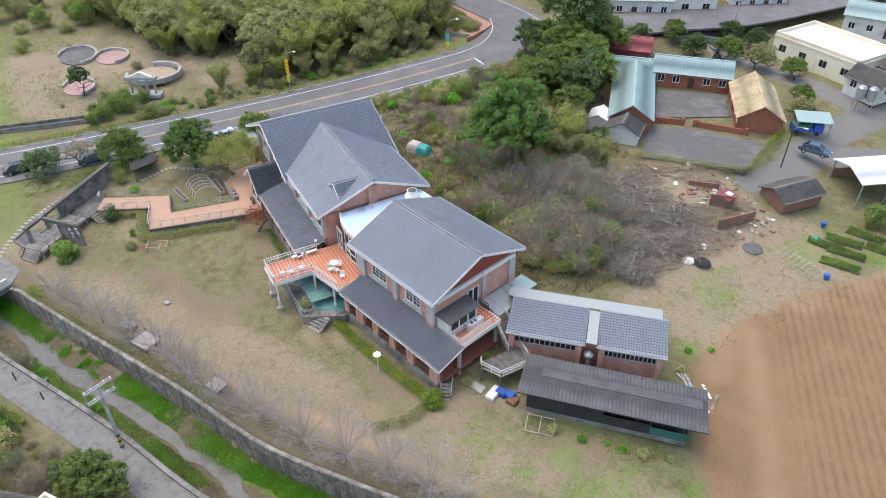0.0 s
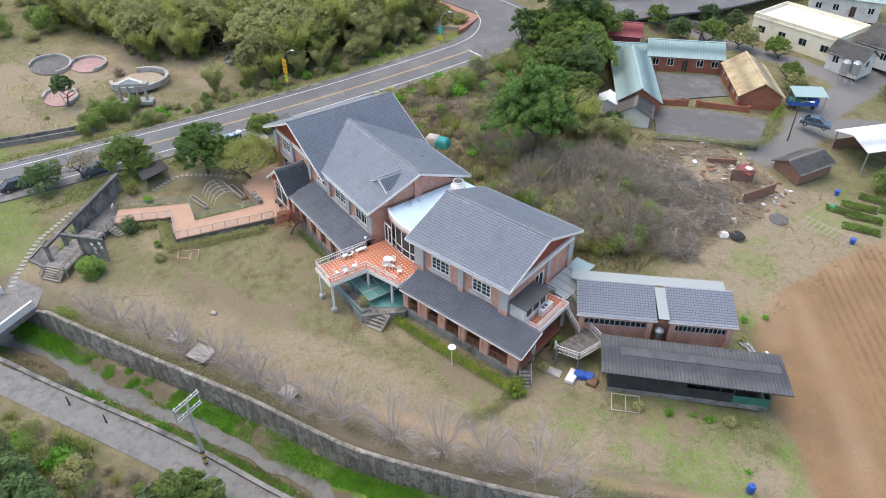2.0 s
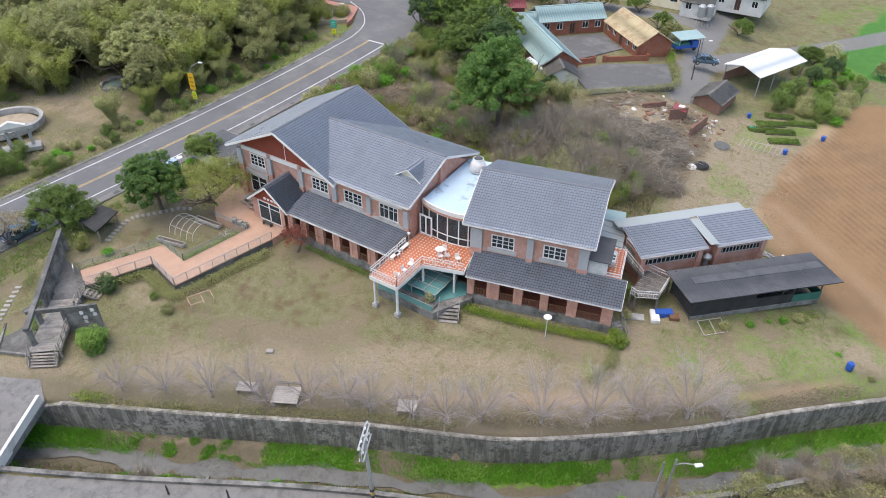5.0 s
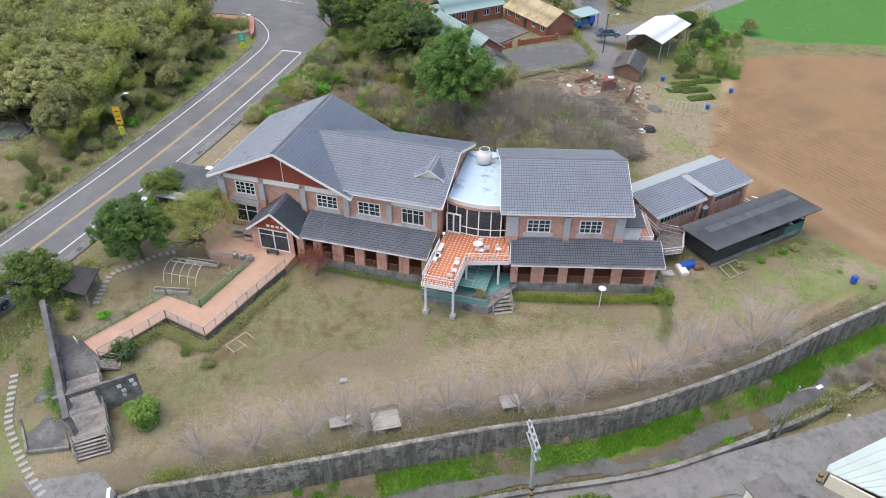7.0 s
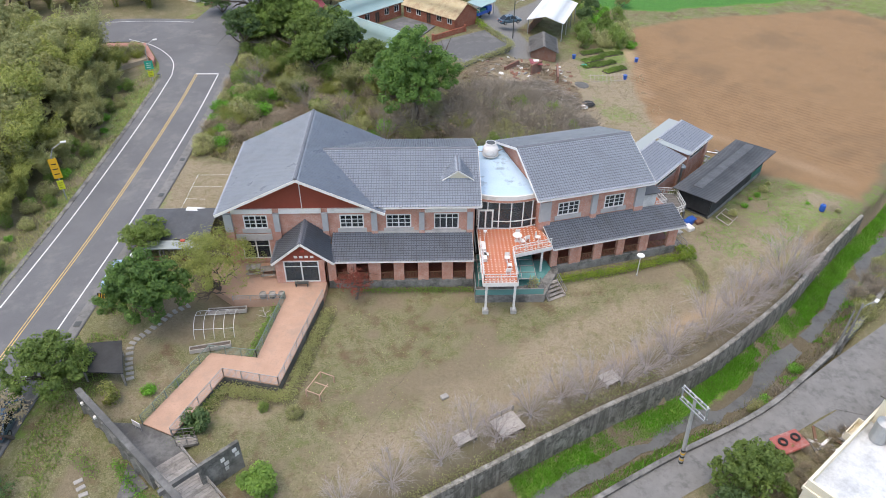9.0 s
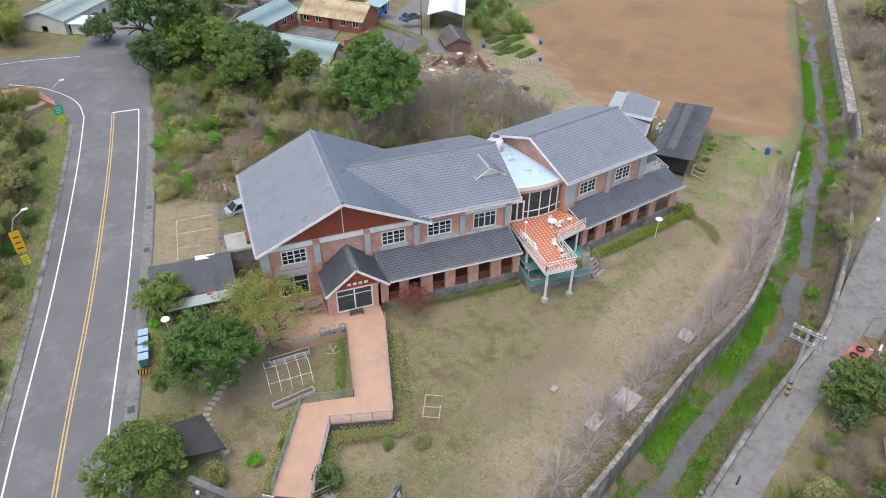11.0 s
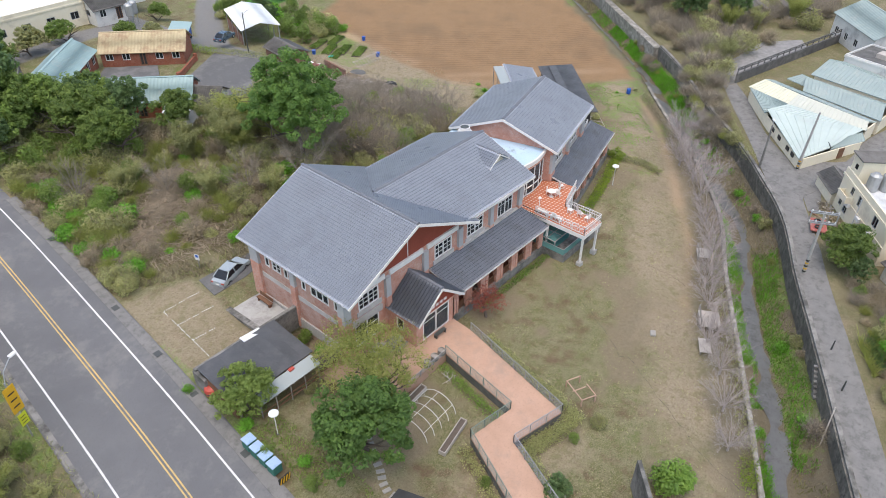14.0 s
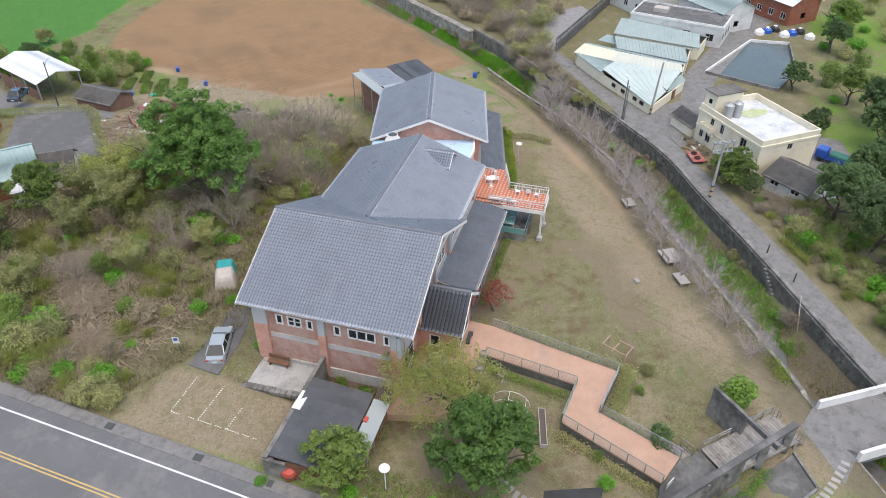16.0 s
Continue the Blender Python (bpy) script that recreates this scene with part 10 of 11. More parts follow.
# single trees round the house
put(leafy_tree("shade_tree", 1, 15.6, 6.2, M_LEAF_DEEP, "large dense green tree behind the house", 52000, 0.16, 3, 1.1, core=1.0), 11.8, 31.0)
put(leafy_tree("garden_tree", 2, 8.0, 4.6, M_LEAF_DEEP, "round bright green garden tree", 30000, 0.14, 2, 0.85, core=1.0), -14.0, -7.2)
put(leafy_tree("olive_tree", 3, 6.6, 5.6, M_LEAF_YELLOW, "spreading yellow-green layered tree before the hall", 17000, 0.085, 3, 0.34, 0.6, first=0.4), -9.0, -2.6)
put(leafy_tree("road_tree", 4, 6.2, 4.2, M_LEAF, "round green tree beside the road", 18000, 0.12, 2, 0.8), -20.2, -16.4)
put(leafy_tree("small_tree", 5, 5.0, 3.0, M_LEAF_LIGHT, "small yellow-green tree beside the shed", 11000, 0.11, 2, 0.8), -17.6, 3.0)
put(leafy_tree("red_maple", 6, 4.2, 2.2, M_LEAF_RED, "small red-leaved maple by the veranda", 2400, 0.075, 3, 0.8, first=0.4), 5.4, -3.9)
put(leafy_tree("road_tree", 7, 5.0, 3.2, M_LEAF_DARK, "dark green tree beside the road", 9000, 0.12, 2, 0.85), -21.8, -27.0)
put(leafy_tree("road_tree", 8, 5.0, 2.6, M_LEAF_DRY, "thin half-bare tree beside the road", 1900, 0.1, 3, 0.8, first=0.4), -21.2, -21.6)
put(leafy_tree("park_pine", 9, 6.0, 2.2, M_LEAF_DARK, "dark round pine in the old park", 8000, 0.12, 2, 0.9, first=0.4), -46.6, -18.6)
put(leafy_tree("lane_tree", 10, 5.6, 3.2, M_LEAF, "round green tree beside the concrete lane", 13000, 0.13, 2, 0.85), 37.4, -27.6)
put(leafy_tree("lane_tree", 11, 3.4, 1.7, M_LEAF_DARK, "small dark tree beside the concrete lane", 1500, 0.16, 2, 0.9), 35.0, -29.6)
put(leafy_tree("pond_tree", 12, 5.4, 2.6, M_LEAF_DARK, "dark tree by the pond", 2600, 0.22, 2, 0.9), 70.4, -38.6)
put(bush("lime_shrub", 13, 1.0, 2.2, M_LEAF_YELLOW, "yellow-green shrub by the gate wall", 500, 0.13), -14.9, -17.6)
put(bush("round_shrub", 14, 1.75, 2.5, M_LEAF_BRIGHT, "large pale green shrub by the gate", 2300, 0.14), -0.4, -26.4)
put(bush("dark_shrub", 15, 1.25, 2.2, M_LEAF_DARK, "dark green conical shrub at the ramp's foot", 1500, 0.13), -6.9, -20.2)
put(bush("potted_shrub", 16, 0.7, 1.5, M_LEAF_OLIVE, "thin shrub in the podium planter", 220, 0.1, 60), 23.8, -3.9, z=1.2)
dead = thing("dead_tree", None, "leaning pale dead branches by the trellis", "tree")
bm, _t = limb_tree(np.random.default_rng(77), 3.0, 1.3, 2, base=0.09)
part("limbs", bm, M_WOOD_PALE, dead)
put(dead, -3.3, -6.6, 1.0, 0.4)

# woods: kinds built once, then set out
wood_kinds = [leafy_tree("wood_tree", 20 + k, 8.5, 3.9, mt, lb, 17000, 0.14, 2, 0.9) for k, (mt, lb) in enumerate(((M_LEAF_DARK, "dense dark green tree with broad crown"), (M_LEAF, "dense mid-green tree with uneven crown"), (M_LEAF_OLIVE, "olive-green tree with a loose crown")))]
for k, (x, y, s, kind) in enumerate(((-14.8, 62.6, 1.6, 0), (-15.4, 55.2, 0.8, 1), (-6.8, 58.2, 0.95, 1), (-2.6, 56.6, 0.85, 0), (-11.6, 58.8, 1.0, 1), (-5.4, 51.5, 0.95, 1), (0.2, 51.6, 0.85, 0), (12.5, 46.5, 0.55, 0), (-2.0, 57.0, 0.85, 1), (-16.4, 53.4, 0.8, 0), (-4.6, 47.0, 0.8, 1), (4.6, 47.4, 0.7, 1), (-9.0, 71.5, 0.6, 1), (-4.6, 67.6, 0.6, 0), (-12.5, 76, 0.7, 0), (20.6, 80.8, 0.6, 2), (17.4, 84.6, 0.6, 1), (-10.2, 65.2, 0.95, 1), (-24, 70, 0.8, 0),
                                  (31.2, -38.6, 1.05, 0), (25.6, -41.6, 1.1, 0), (37.6, -43.2, 1.05, 0), (44.0, -47.8, 1.1, 0), (52.0, -47.6, 1.0, 0), (20.8, -45.2, 1.0, 1), (33.0, -48.0, 1.1, 1), (60, -48, 1.0, 0), (67, -46, 0.8, 1), (56.0, -40.2, 0.6, 0),
                                  (90, -47, 0.8, 0), (101, -50, 0.9, 1), (96, 18, 1.0, 0), (104, 12, 1.0, 0), (109, 24, 1.1, 0), (118, 30, 1.2, 0), (101, 27, 0.8, 2), (125, 18, 1.1, 0), (122, 42, 1.1, 2), (132, 34, 1.2, 0), (113, 44, 0.9, 2),
                                  (44, 92, 0.6, 1), (48, 88, 0.6, 0), (41, 88, 0.5, 1), (46, 82, 0.55, 0), (49, 77, 0.5, 1), (56, 92, 0.5, 2), (-2, 88, 0.8, 1), (-6, 84, 0.75, 0), (4, 90, 0.8, 2), (-12, 84, 0.7, 1), (-8, 95, 0.7, 0), (10, 92, 0.7, 1), (-3, 97, 0.7, 0), (30, 96, 0.6, 1))):
    s = s * (1.28 if 46 < y < 66 and -18 < x < 5 else 1.0)
    put(wood_kinds[kind], x, y, s, k * 1.7, z=ground_at(x, y) - (1.6 * s if y > 66 or s < 0.62 else 0.0))
bam_kinds = [bamboo(40 + k, 8.0, 3.2, mt, lb) for k, (mt, lb) in enumerate(((M_LEAF_OLIVE, "tall olive-green bamboo clump in the wood"), (M_LEAF_OLIVE, "arching olive bamboo clump with thin leaves"), (M_LEAF_YELLOW, "yellowing bamboo clump at the wood's edge")))]


scrub_kinds = [
    bush("scrub_bush", 50, 1.6, 2.2, M_LEAF_OLIVE, "olive-green scrub bush on rough ground", 2000, 0.1, 90),
    bush("dry_shrub", 51, 1.5, 1.9, M_LEAF_DRY, "dry brown scrub bush with bare twigs", 1100, 0.085, 260),
    bush("leafy_shrub", 52, 1.4, 2.6, M_LEAF, "leafy green scrub bush on rough ground", 2100, 0.1, 40),
    bush("twig_thicket", 53, 2.0, 2.4, M_LEAF_DRY, "grey-brown leafless thicket of thin twigs", 340, 0.1, 620, M_THICKET),
    bush("tall_grass", 54, 1.2, 1.6, M_LEAF_YELLOW, "tall yellow-green grass clump in the scrub", 120, 0.1, 420, M_LEAF_YELLOW),
    bush("tall_grass", 55, 1.3, 1.5, M_GRASS, "lush green weed clump in rough grass", 420, 0.15, 240, M_GRASS),
]


def scatter(poly, n, gap, seed, keep=None):
    """Random places within an outline, at least gap apart."""
    rr = random.Random(seed)
    xs, ys = [p[0] for p in poly], [p[1] for p in poly]
    out = []
    for _ in range(n * 25):
        if len(out) >= n:
            break
        x, y = rr.uniform(min(xs), max(xs)), rr.uniform(min(ys), max(ys))
        if not inside(poly, np.array([x]), np.array([y]))[0]:
            continue
        if keep and not keep(x, y):
            continue
        if all((x - a) ** 2 + (y - b) ** 2 > gap * gap for a, b in out):
            out.append((x, y))
    return out


WOODS_WEST = [(-33.5, 16), (-36, 2), (-44, 6), (-56, 4), (-72, 12), (-86, 40), (-80, 74), (-60, 56), (-46, 50), (-33, 46), (-32, 30)]
HOLLOW = [(-36.5, 2), (-36.5, 9.5), (-44.5, 9.8), (-46, 13.5), (-50, 13.5), (-53, 9.5), (-51.5, 2.5), (-58, -5), (-46, -6)]


def out_of_hollow(x, y):
    return not inside(HOLLOW, np.array([x]), np.array([y]))[0]


for k, (x, y) in enumerate(scatter(WOODS_WEST, 190, 2.5, 8, out_of_hollow)):
    put(bam_kinds[k % 3] if k % 4 else wood_kinds[2], x, y, R.uniform(0.95, 1.35) * (0.6 if x > -36.5 else 1.0), k * 2.1)
WOODS_SOUTH = [(-53, 2.2), (-59, -4), (-70, -5.5), (-79, -10), (-96, -14), (-100, 24), (-74, 12), (-56, 4)]
for k, (x, y) in enumerate(scatter(WOODS_SOUTH, 85, 2.7, 71, out_of_hollow)):
    put(bam_kinds[k % 3] if k % 5 else wood_kinds[2], x, y, R.uniform(0.85, 1.2), k * 1.9)
PARK_FAR = [(-76, -12), (-98, -18), (-130, -5), (-120, -60), (-82, -46), (-70, -30)]
for k, (x, y) in enumerate(scatter(PARK_FAR, 46, 3.6, 68)):
    put(scrub_kinds[(0, 4, 2, 0)[k % 4]], x, y, R.uniform(1.0, 2.2), k * 1.3)
NORTH_WOOD = [(-62, 67), (-40, 68.5), (-36, 73), (-40, 90), (-76, 84)]
for k, (x, y) in enumerate(scatter(NORTH_WOOD, 26, 3.6, 73)):
    put(bam_kinds[k % 3] if k % 3 else wood_kinds[2], x, y, R.uniform(0.7, 1.0), k * 1.9)
FAR_WEST = [(-75, -60), (-78, -20), (-86, 30), (-90, 90), (-180, 140), (-190, -90)]
for k, (x, y) in enumerate(scatter(FAR_WEST, 90, 5.5, 9)):
    put(bam_kinds[k % 3] if k % 2 else wood_kinds[k % 3], x, y, R.uniform(0.8, 1.3), k * 1.3)

# scrub behind the house
clear_of = [(-2.8, 38.0, 3.4), (-7.4, 32.8, 3.2), (-5.0, 35.2, 2.4), (-14.6, 28.0, 2.4), (-11.0, 29.5, 2.2), (0.6, 22.6, 2.6), (37, 41, 2.5), (39, 50, 2.5), (29, 52, 3.2), (-8.4, 18.1, 3.2)]


def in_thicket(x, y):
    return all(math.hypot(x - a, y - b) > c for a, b, c in clear_of)


THICKET_EAST = [(17, 20.5), (29, 21.0), (33.5, 24), (34.5, 28.5), (32.5, 32), (28.5, 36), (24, 38.5), (16, 38.5), (17, 27)]
for k, (x, y) in enumerate(scatter(THICKET_EAST, 74, 1.5, 21, in_thicket)):
    j = (3, 0, 1, 3, 0, 4, 1, 2)[k % 8]
    put(scrub_kinds[j], x, y, R.uniform(0.8, 1.4) * (1.15 if j == 3 else 1.0), k * 1.9)
THICKET_MID = [(-16.5, 27), (-7, 24), (-2, 19), (17, 18.5), (17, 44), (8, 48), (-3, 46), (-8, 52), (-16, 50)]
for k, (x, y) in enumerate(scatter(THICKET_MID, 150, 1.75, 22, in_thicket)):
    j = (0, 4, 1, 4, 5, 4, 0, 1, 4, 2)[k % 10]
    put(scrub_kinds[j], x, y, R.uniform(0.55, 1.15) * (0.75 if y < 26 else 1.1), k * 2.3)
for k, (x, y, s) in enumerate(((-1.5, 31.5, 0.55), (4.0, 26.5, 0.5), (6.5, 37, 0.6), (1.5, 41, 0.7), (-7, 40, 0.55), (-11, 45.5, 0.5), (16.5, 42.5, 0.7), (8.5, 44.0, 0.75), (10.2, 41.2, 0.9), (6.2, 38.8, 0.85), (13.2, 39.6, 0.7), (18, 27, 0.5))):
    put(bam_kinds[k % 3], x, y, s, k)
for k, (x, y, s) in enumerate(((2.0, 29.0, 1.2), (7.5, 25.5, 1.2), (22, 31, 1.25), (27, 27, 1.1), (24.5, 36.5, 1.15), (32, 30, 1.05), (-12.5, 41.0, 1.1), (-4.5, 36.0, 1.0), (19.5, 22.5, 0.9), (28, 35, 1.0), (36, 30, 0.9), (20, 36, 1.0))):
    if k == 0:
        wild_bare = bare_tree(90, 4.8, "leafless wild tree in the scrub", M_THICKET, 0.55)
        wild_bare["group"] = "leafless trees in the scrub"
    put(wild_bare, x, y, s, k * 1.1)
put(wild_bare, 11.2, 27.4, 1.55, 0.7)
for k, (x, y) in enumerate(scatter(THICKET_EAST, 26, 2.8, 121, in_thicket)):
    put(wild_bare, x, y, R.uniform(0.8, 1.2), k * 1.7)
VERGE = [(-33, -14), (-31.2, 10), (-31.2, 42), (-34, 44), (-35, 10), (-37, -14)]
for k, (x, y) in enumerate(scatter(VERGE, 46, 1.5, 23)):
    put(scrub_kinds[(2, 0, 5, 0)[k % 4]], x, y, R.uniform(0.45, 0.85), k * 2.0)
ROAD_EDGE = [(-17.2, 23), (-14, 23.5), (-13.5, 47), (-17.0, 47)]
for k, (x, y) in enumerate(scatter(ROAD_EDGE, 34, 1.4, 24)):
    put(scrub_kinds[(5, 4, 0, 1, 5)[k % 5]], x, y, R.uniform(0.6, 1.05), k * 1.5)
GATEPARK = [(-36.5, -11), (-34.5, -19), (-38, -19), (-42, -14), (-38, -8)]
for k, (x, y) in enumerate(scatter(GATEPARK, 12, 1.9, 25)):
    put(scrub_kinds[2], x, y, R.uniform(0.8, 1.3), k * 1.5)
FAR_BANK = [(70, 2.5), (76, 9), (92, 28), (112, 52), (124, 44), (104, 16), (84, 6), (74, 1)]
for k, (x, y) in enumerate(scatter(FAR_BANK, 90, 2.4, 26, lambda x, y: river_side(np.array([x]), np.array([y]))[0] > CHANNEL + 2.2)):
    put(scrub_kinds[(3, 1, 3, 0, 3, 1)[k % 6]], x, y, R.uniform(0.9, 1.6), k * 1.5)
SOUTH = [(12, -42), (22, -36.8), (30, -32.6), (35, -36), (30, -44), (16, -52)]
for k, (x, y) in enumerate(scatter(SOUTH, 44, 1.7, 27)):
    put(scrub_kinds[(0, 4, 2, 0, 5)[k % 5]], x, y, R.uniform(0.6, 1.15), k * 1.5)
EAST_GREEN = [(60, -44), (72, -43), (96, -46), (130, -60), (110, -90), (60, -80), (30, -60)]
for k, (x, y) in enumerate(scatter(EAST_GREEN, 70, 4.0, 28)):
    put(scrub_kinds[(2, 5, 0, 4)[k % 4]], x, y, R.uniform(0.7, 1.8), k * 1.5)
NORTH_EDGE = [(41, 60), (52, 62), (54, 82), (48, 100), (40, 92), (44, 78)]
for k, (x, y) in enumerate(scatter(NORTH_EDGE, 34, 2.2, 29, lambda x, y: not (40 < x < 50 and y < 68))):
    put(scrub_kinds[(2, 0, 5, 2)[k % 4]], x, y, R.uniform(0.7, 1.3), k * 1.5)
for k, (x, y) in enumerate(((53.5, 24.5), (50.2, 27.5), (48.4, 30.2), (45.5, 29.5), (49.5, 32.5), (56.5, 16.5), (55.2, 15.2), (58.0, 18.4), (52.5, 12.6), (50.4, 10.8), (60.8, 13.2), (64, 11.6), (54, 14.4))):
    put(scrub_kinds[(5, 0)[k % 2]], x, y, R.uniform(0.2, 0.42), k * 1.5)
for k, (x, y) in enumerate(scatter([(-32, 50.5), (-35, 54), (-44, 54), (-53, 53.6), (-46, 49), (-37, 47)], 34, 1.3, 30)):
    put(scrub_kinds[(0, 4)[k % 2]], x, y, R.uniform(0.6, 1.0), k, z=4.7)
# broad-leaved plants on the gravel yard's edge
for k, (x, y) in enumerate(((84, 8.5), (86, 6.4), (82.5, 5.6), (88, 9))):
    put(scrub_kinds[4], x, y, 1.6, k)

# bare trees along the brook wall
bares = [bare_tree(60 + k, 4.4 + 0.25 * k) for k in range(4)]
for k, (x, y, h) in enumerate(((6.1, -28.2, 0.8), (9.8, -26.2, 0.9), (13.7, -24.2, 0.95), (16.3, -21.8, 0.85), (18.4, -22.0, 0.85), (21.6, -19.6, 0.9), (24.4, -18.0, 0.95), (26.9, -17.6, 0.95), (30.4, -16.1, 1.0), (33.0, -14.6, 1.0), (35.6, -13.0, 1.05), (40.2, -10.2, 1.2), (43.9, -7.5, 1.25), (46.4, -4.5, 1.0), (48.0, -4.6, 0.75), (50.8, -2.5, 1.25), (53.6, -0.9, 0.85))):
    put(bares[k % 4], x, y, h * 1.1, k * 2.4)

for k, (x, y) in enumerate(scatter([(-16.5, 50), (-3, 46), (1, 54), (-6, 62), (-17, 66)], 40, 1.8, 68)):
    put(scrub_kinds[(2, 0, 2)[k % 3]], x, y, R.uniform(1.0, 1.6), k * 1.7)
put(wood_kinds[0], -17.6, 68.5, 1.15, 0.4)

MAIZE = [(21.6, -34.6), (25.6, -32.4), (29.2, -34.2), (25.4, -37.0)]
LANE_SIDE = [(17, -38.5), (22, -35.2), (31, -30.6), (35.5, -29), (34, -34), (30, -38), (22, -42)]
for k, (x, y) in enumerate(scatter(LANE_SIDE, 60, 1.15, 63, lambda x, y: not inside(MAIZE, np.array([x]), np.array([y]))[0])):
    put(scrub_kinds[(1, 0, 3, 4, 1, 2)[k % 6]], x, y, R.uniform(0.4, 0.8), k * 1.3)
VILLA_SIDE = [(37, -26.6), (44, -22.6), (48, -22), (41, -28.6), (38.4, -29.6)]
for k, (x, y) in enumerate(scatter(VILLA_SIDE, 22, 1.0, 64)):
    put(scrub_kinds[(1, 1, 3, 0)[k % 4]], x, y, R.uniform(0.25, 0.5), k * 1.3)
NORTH_BANK = [(80, 5), (100, 2), (128, -2), (145, 25), (120, 44), (100, 24), (88, 10)]
for k, (x, y) in enumerate(scatter(NORTH_BANK, 85, 2.6, 67)):
    put(bam_kinds[k % 3] if k % 5 == 0 else scrub_kinds[(3, 1, 0, 3)[k % 4]], x, y, R.uniform(0.5, 0.8) if k % 5 == 0 else R.uniform(1.0, 1.8), k * 1.3)
# dry brush on the brook's far slope, and between the wall and the lane upstream
for k in range(120):
    i = R.randrange(40, len(RIVER_LINE) - 30)
    p, q = RIVER_LINE[i], RIVER_LINE[i + 1]
    if not 8 < p[0] < 84:
        continue
    d = R.uniform(5.0, 6.7)
    L = math.dist(p, q)
    x, y = p[0] + (q[1] - p[1]) / L * d, p[1] - (q[0] - p[0]) / L * d
    put(scrub_kinds[(1, 4, 3, 0, 5)[k % 5]], x, y, R.uniform(0.35, 0.75), k * 1.3, z=float(bed(np.array([d]))[0]))
UPSTREAM = [(56, -8.5), (66, -1.2), (74.5, 4.2), (79, 9.5), (70, 6.6), (63, 0.6), (57, -5)]
for k, (x, y) in enumerate(scatter(UPSTREAM, 40, 1.2, 61)):
    put(scrub_kinds[(3, 1, 0, 3, 4)[k % 5]], x, y, R.uniform(0.5, 0.95), k * 1.3)


# hedges
def hedge(name, pts, width, height, leaf, label, density=190, z=None):
    line = spline(pts, 0.5)
    r = np.random.default_rng(len(pts) * 7 + int(height * 100))
    o = line[0]
    zz = ground_at(*o) if z is None else z
    t = thing(name, Matrix.Translation((o[0], o[1], zz)), label, "hedge")
    L = np.sum(np.linalg.norm(np.diff(line, axis=0), axis=1))
    n = int(L * density * (width + height))
    k = r.integers(0, len(line), n)
    gz = np.array([ground_at(*p) for p in line]) if z is None else np.full(len(line), z)
    c = np.stack([line[k, 0] - o[0] + r.uniform(-0.3, 0.3, n), line[k, 1] - o[1] + r.uniform(-0.3, 0.3, n), gz[k] - zz], 1)
    a = r.uniform(0, 2 * math.pi, n)
    bumpy = 0.85 + 0.3 * value_noise(line[k, 0], line[k, 1], 0.9, 4)
    rad = r.uniform(0.7, 1.0, n) * bumpy
    c[:, 0] += np.cos(a) * width * 0.5 * rad * r.choice([-1, 1], n)
    c[:, 1] += np.cos(a * 1.7) * width * 0.5 * rad
    c[:, 2] += np.abs(np.sin(a)) * height * rad
    q = leaf_quads(r, c, np.full(n, 0.05), n, 0.075, 0.1)
    quads("leaves", q, leaf, t)
    m = max(2, int(L / 0.8))
    idx = np.linspace(0, len(line) - 1, m).astype(int)
    bm = bmesh.new()
    for i in idx:
        p = (line[i, 0] - o[0], line[i, 1] - o[1], gz[i] - zz)
        tube(bm, [(p[0], p[1], p[2] - 0.1), (p[0] + 0.08, p[1] + 0.05, p[2] + height * 0.8)], [0.03, 0.012], 4)
    tagged(part("stem_tuft", bm, M_BARK, t), kind="stuff")
    return t


hedge("clipped_hedge", [(27.0, -1.4), (31, -0.6), (36, 0.7), (41.2, 2.2)], 1.0, 0.75, M_LEAF_LIME, "low lime-green hedge along the wing's plinth", 260)
put(bush("corner_shrub", 17, 1.3, 1.5, M_LEAF_LIME, "bright lime shrub at the veranda's corner", 1800, 0.11), 42.0, 2.6)
hedge("clipped_hedge", [(41.6, 2.6), (42.4, 0.6), (42.6, -1.4), (41.9, -3.6)], 1.0, 0.9, M_LEAF_OLIVE, "olive hedge running onto the lawn")
hedge("clipped_hedge", [(6.2, -2.6), (10, -2.7), (14, -2.7), (17.2, -2.8)], 0.6, 0.45, M_LEAF_BRIGHT, "low green hedge along the veranda plinth")
hedge("ramp_hedge", [(2.9, -6.0), (1.6, -11.5), (0.5, -16.8), (-0.4, -17.4), (-5.2, -16.4)], 1.1, 1.0, M_LEAF_OLIVE, "dark olive hedge along the ramp")
hedge("ramp_hedge", [(-5.4, -16.4), (-6.6, -18.8)], 1.1, 1.0, M_LEAF_OLIVE, "dark olive hedge along the ramp")
hedge("ramp_hedge", [(0.3, -17.3), (-2.4, -16.7), (-5.0, -16.1)], 1.2, 0.95, M_LEAF_OLIVE, "olive hedge round the ramp's corner")
hedge("ramp_hedge", [(-6.0, -16.6), (-7.2, -19.2), (-8.4, -21.8)], 1.0, 0.8, M_LEAF, "green hedge at the ramp's foot")
hedge("ramp_hedge", [(-2.6, -5.4), (-3.4, -9.2), (-3.9, -12.0)], 0.7, 0.6, M_LEAF_BRIGHT, "green hedge inside the ramp")
hedge("ramp_hedge", [(-8.2, -12.4), (-10.2, -16.4), (-11.6, -19.4)], 0.8, 0.6, M_LEAF_OLIVE, "straggling hedge beside the ramp")
hedge("yard_hedge", [(17.6, 49.4), (22.6, 54.4), (28.2, 60.2), (27.0, 64.4), (24.8, 68.8)], 1.2, 1.1, M_LEAF_OLIVE, "clipped olive hedge round the yard", 140, z=2.4)
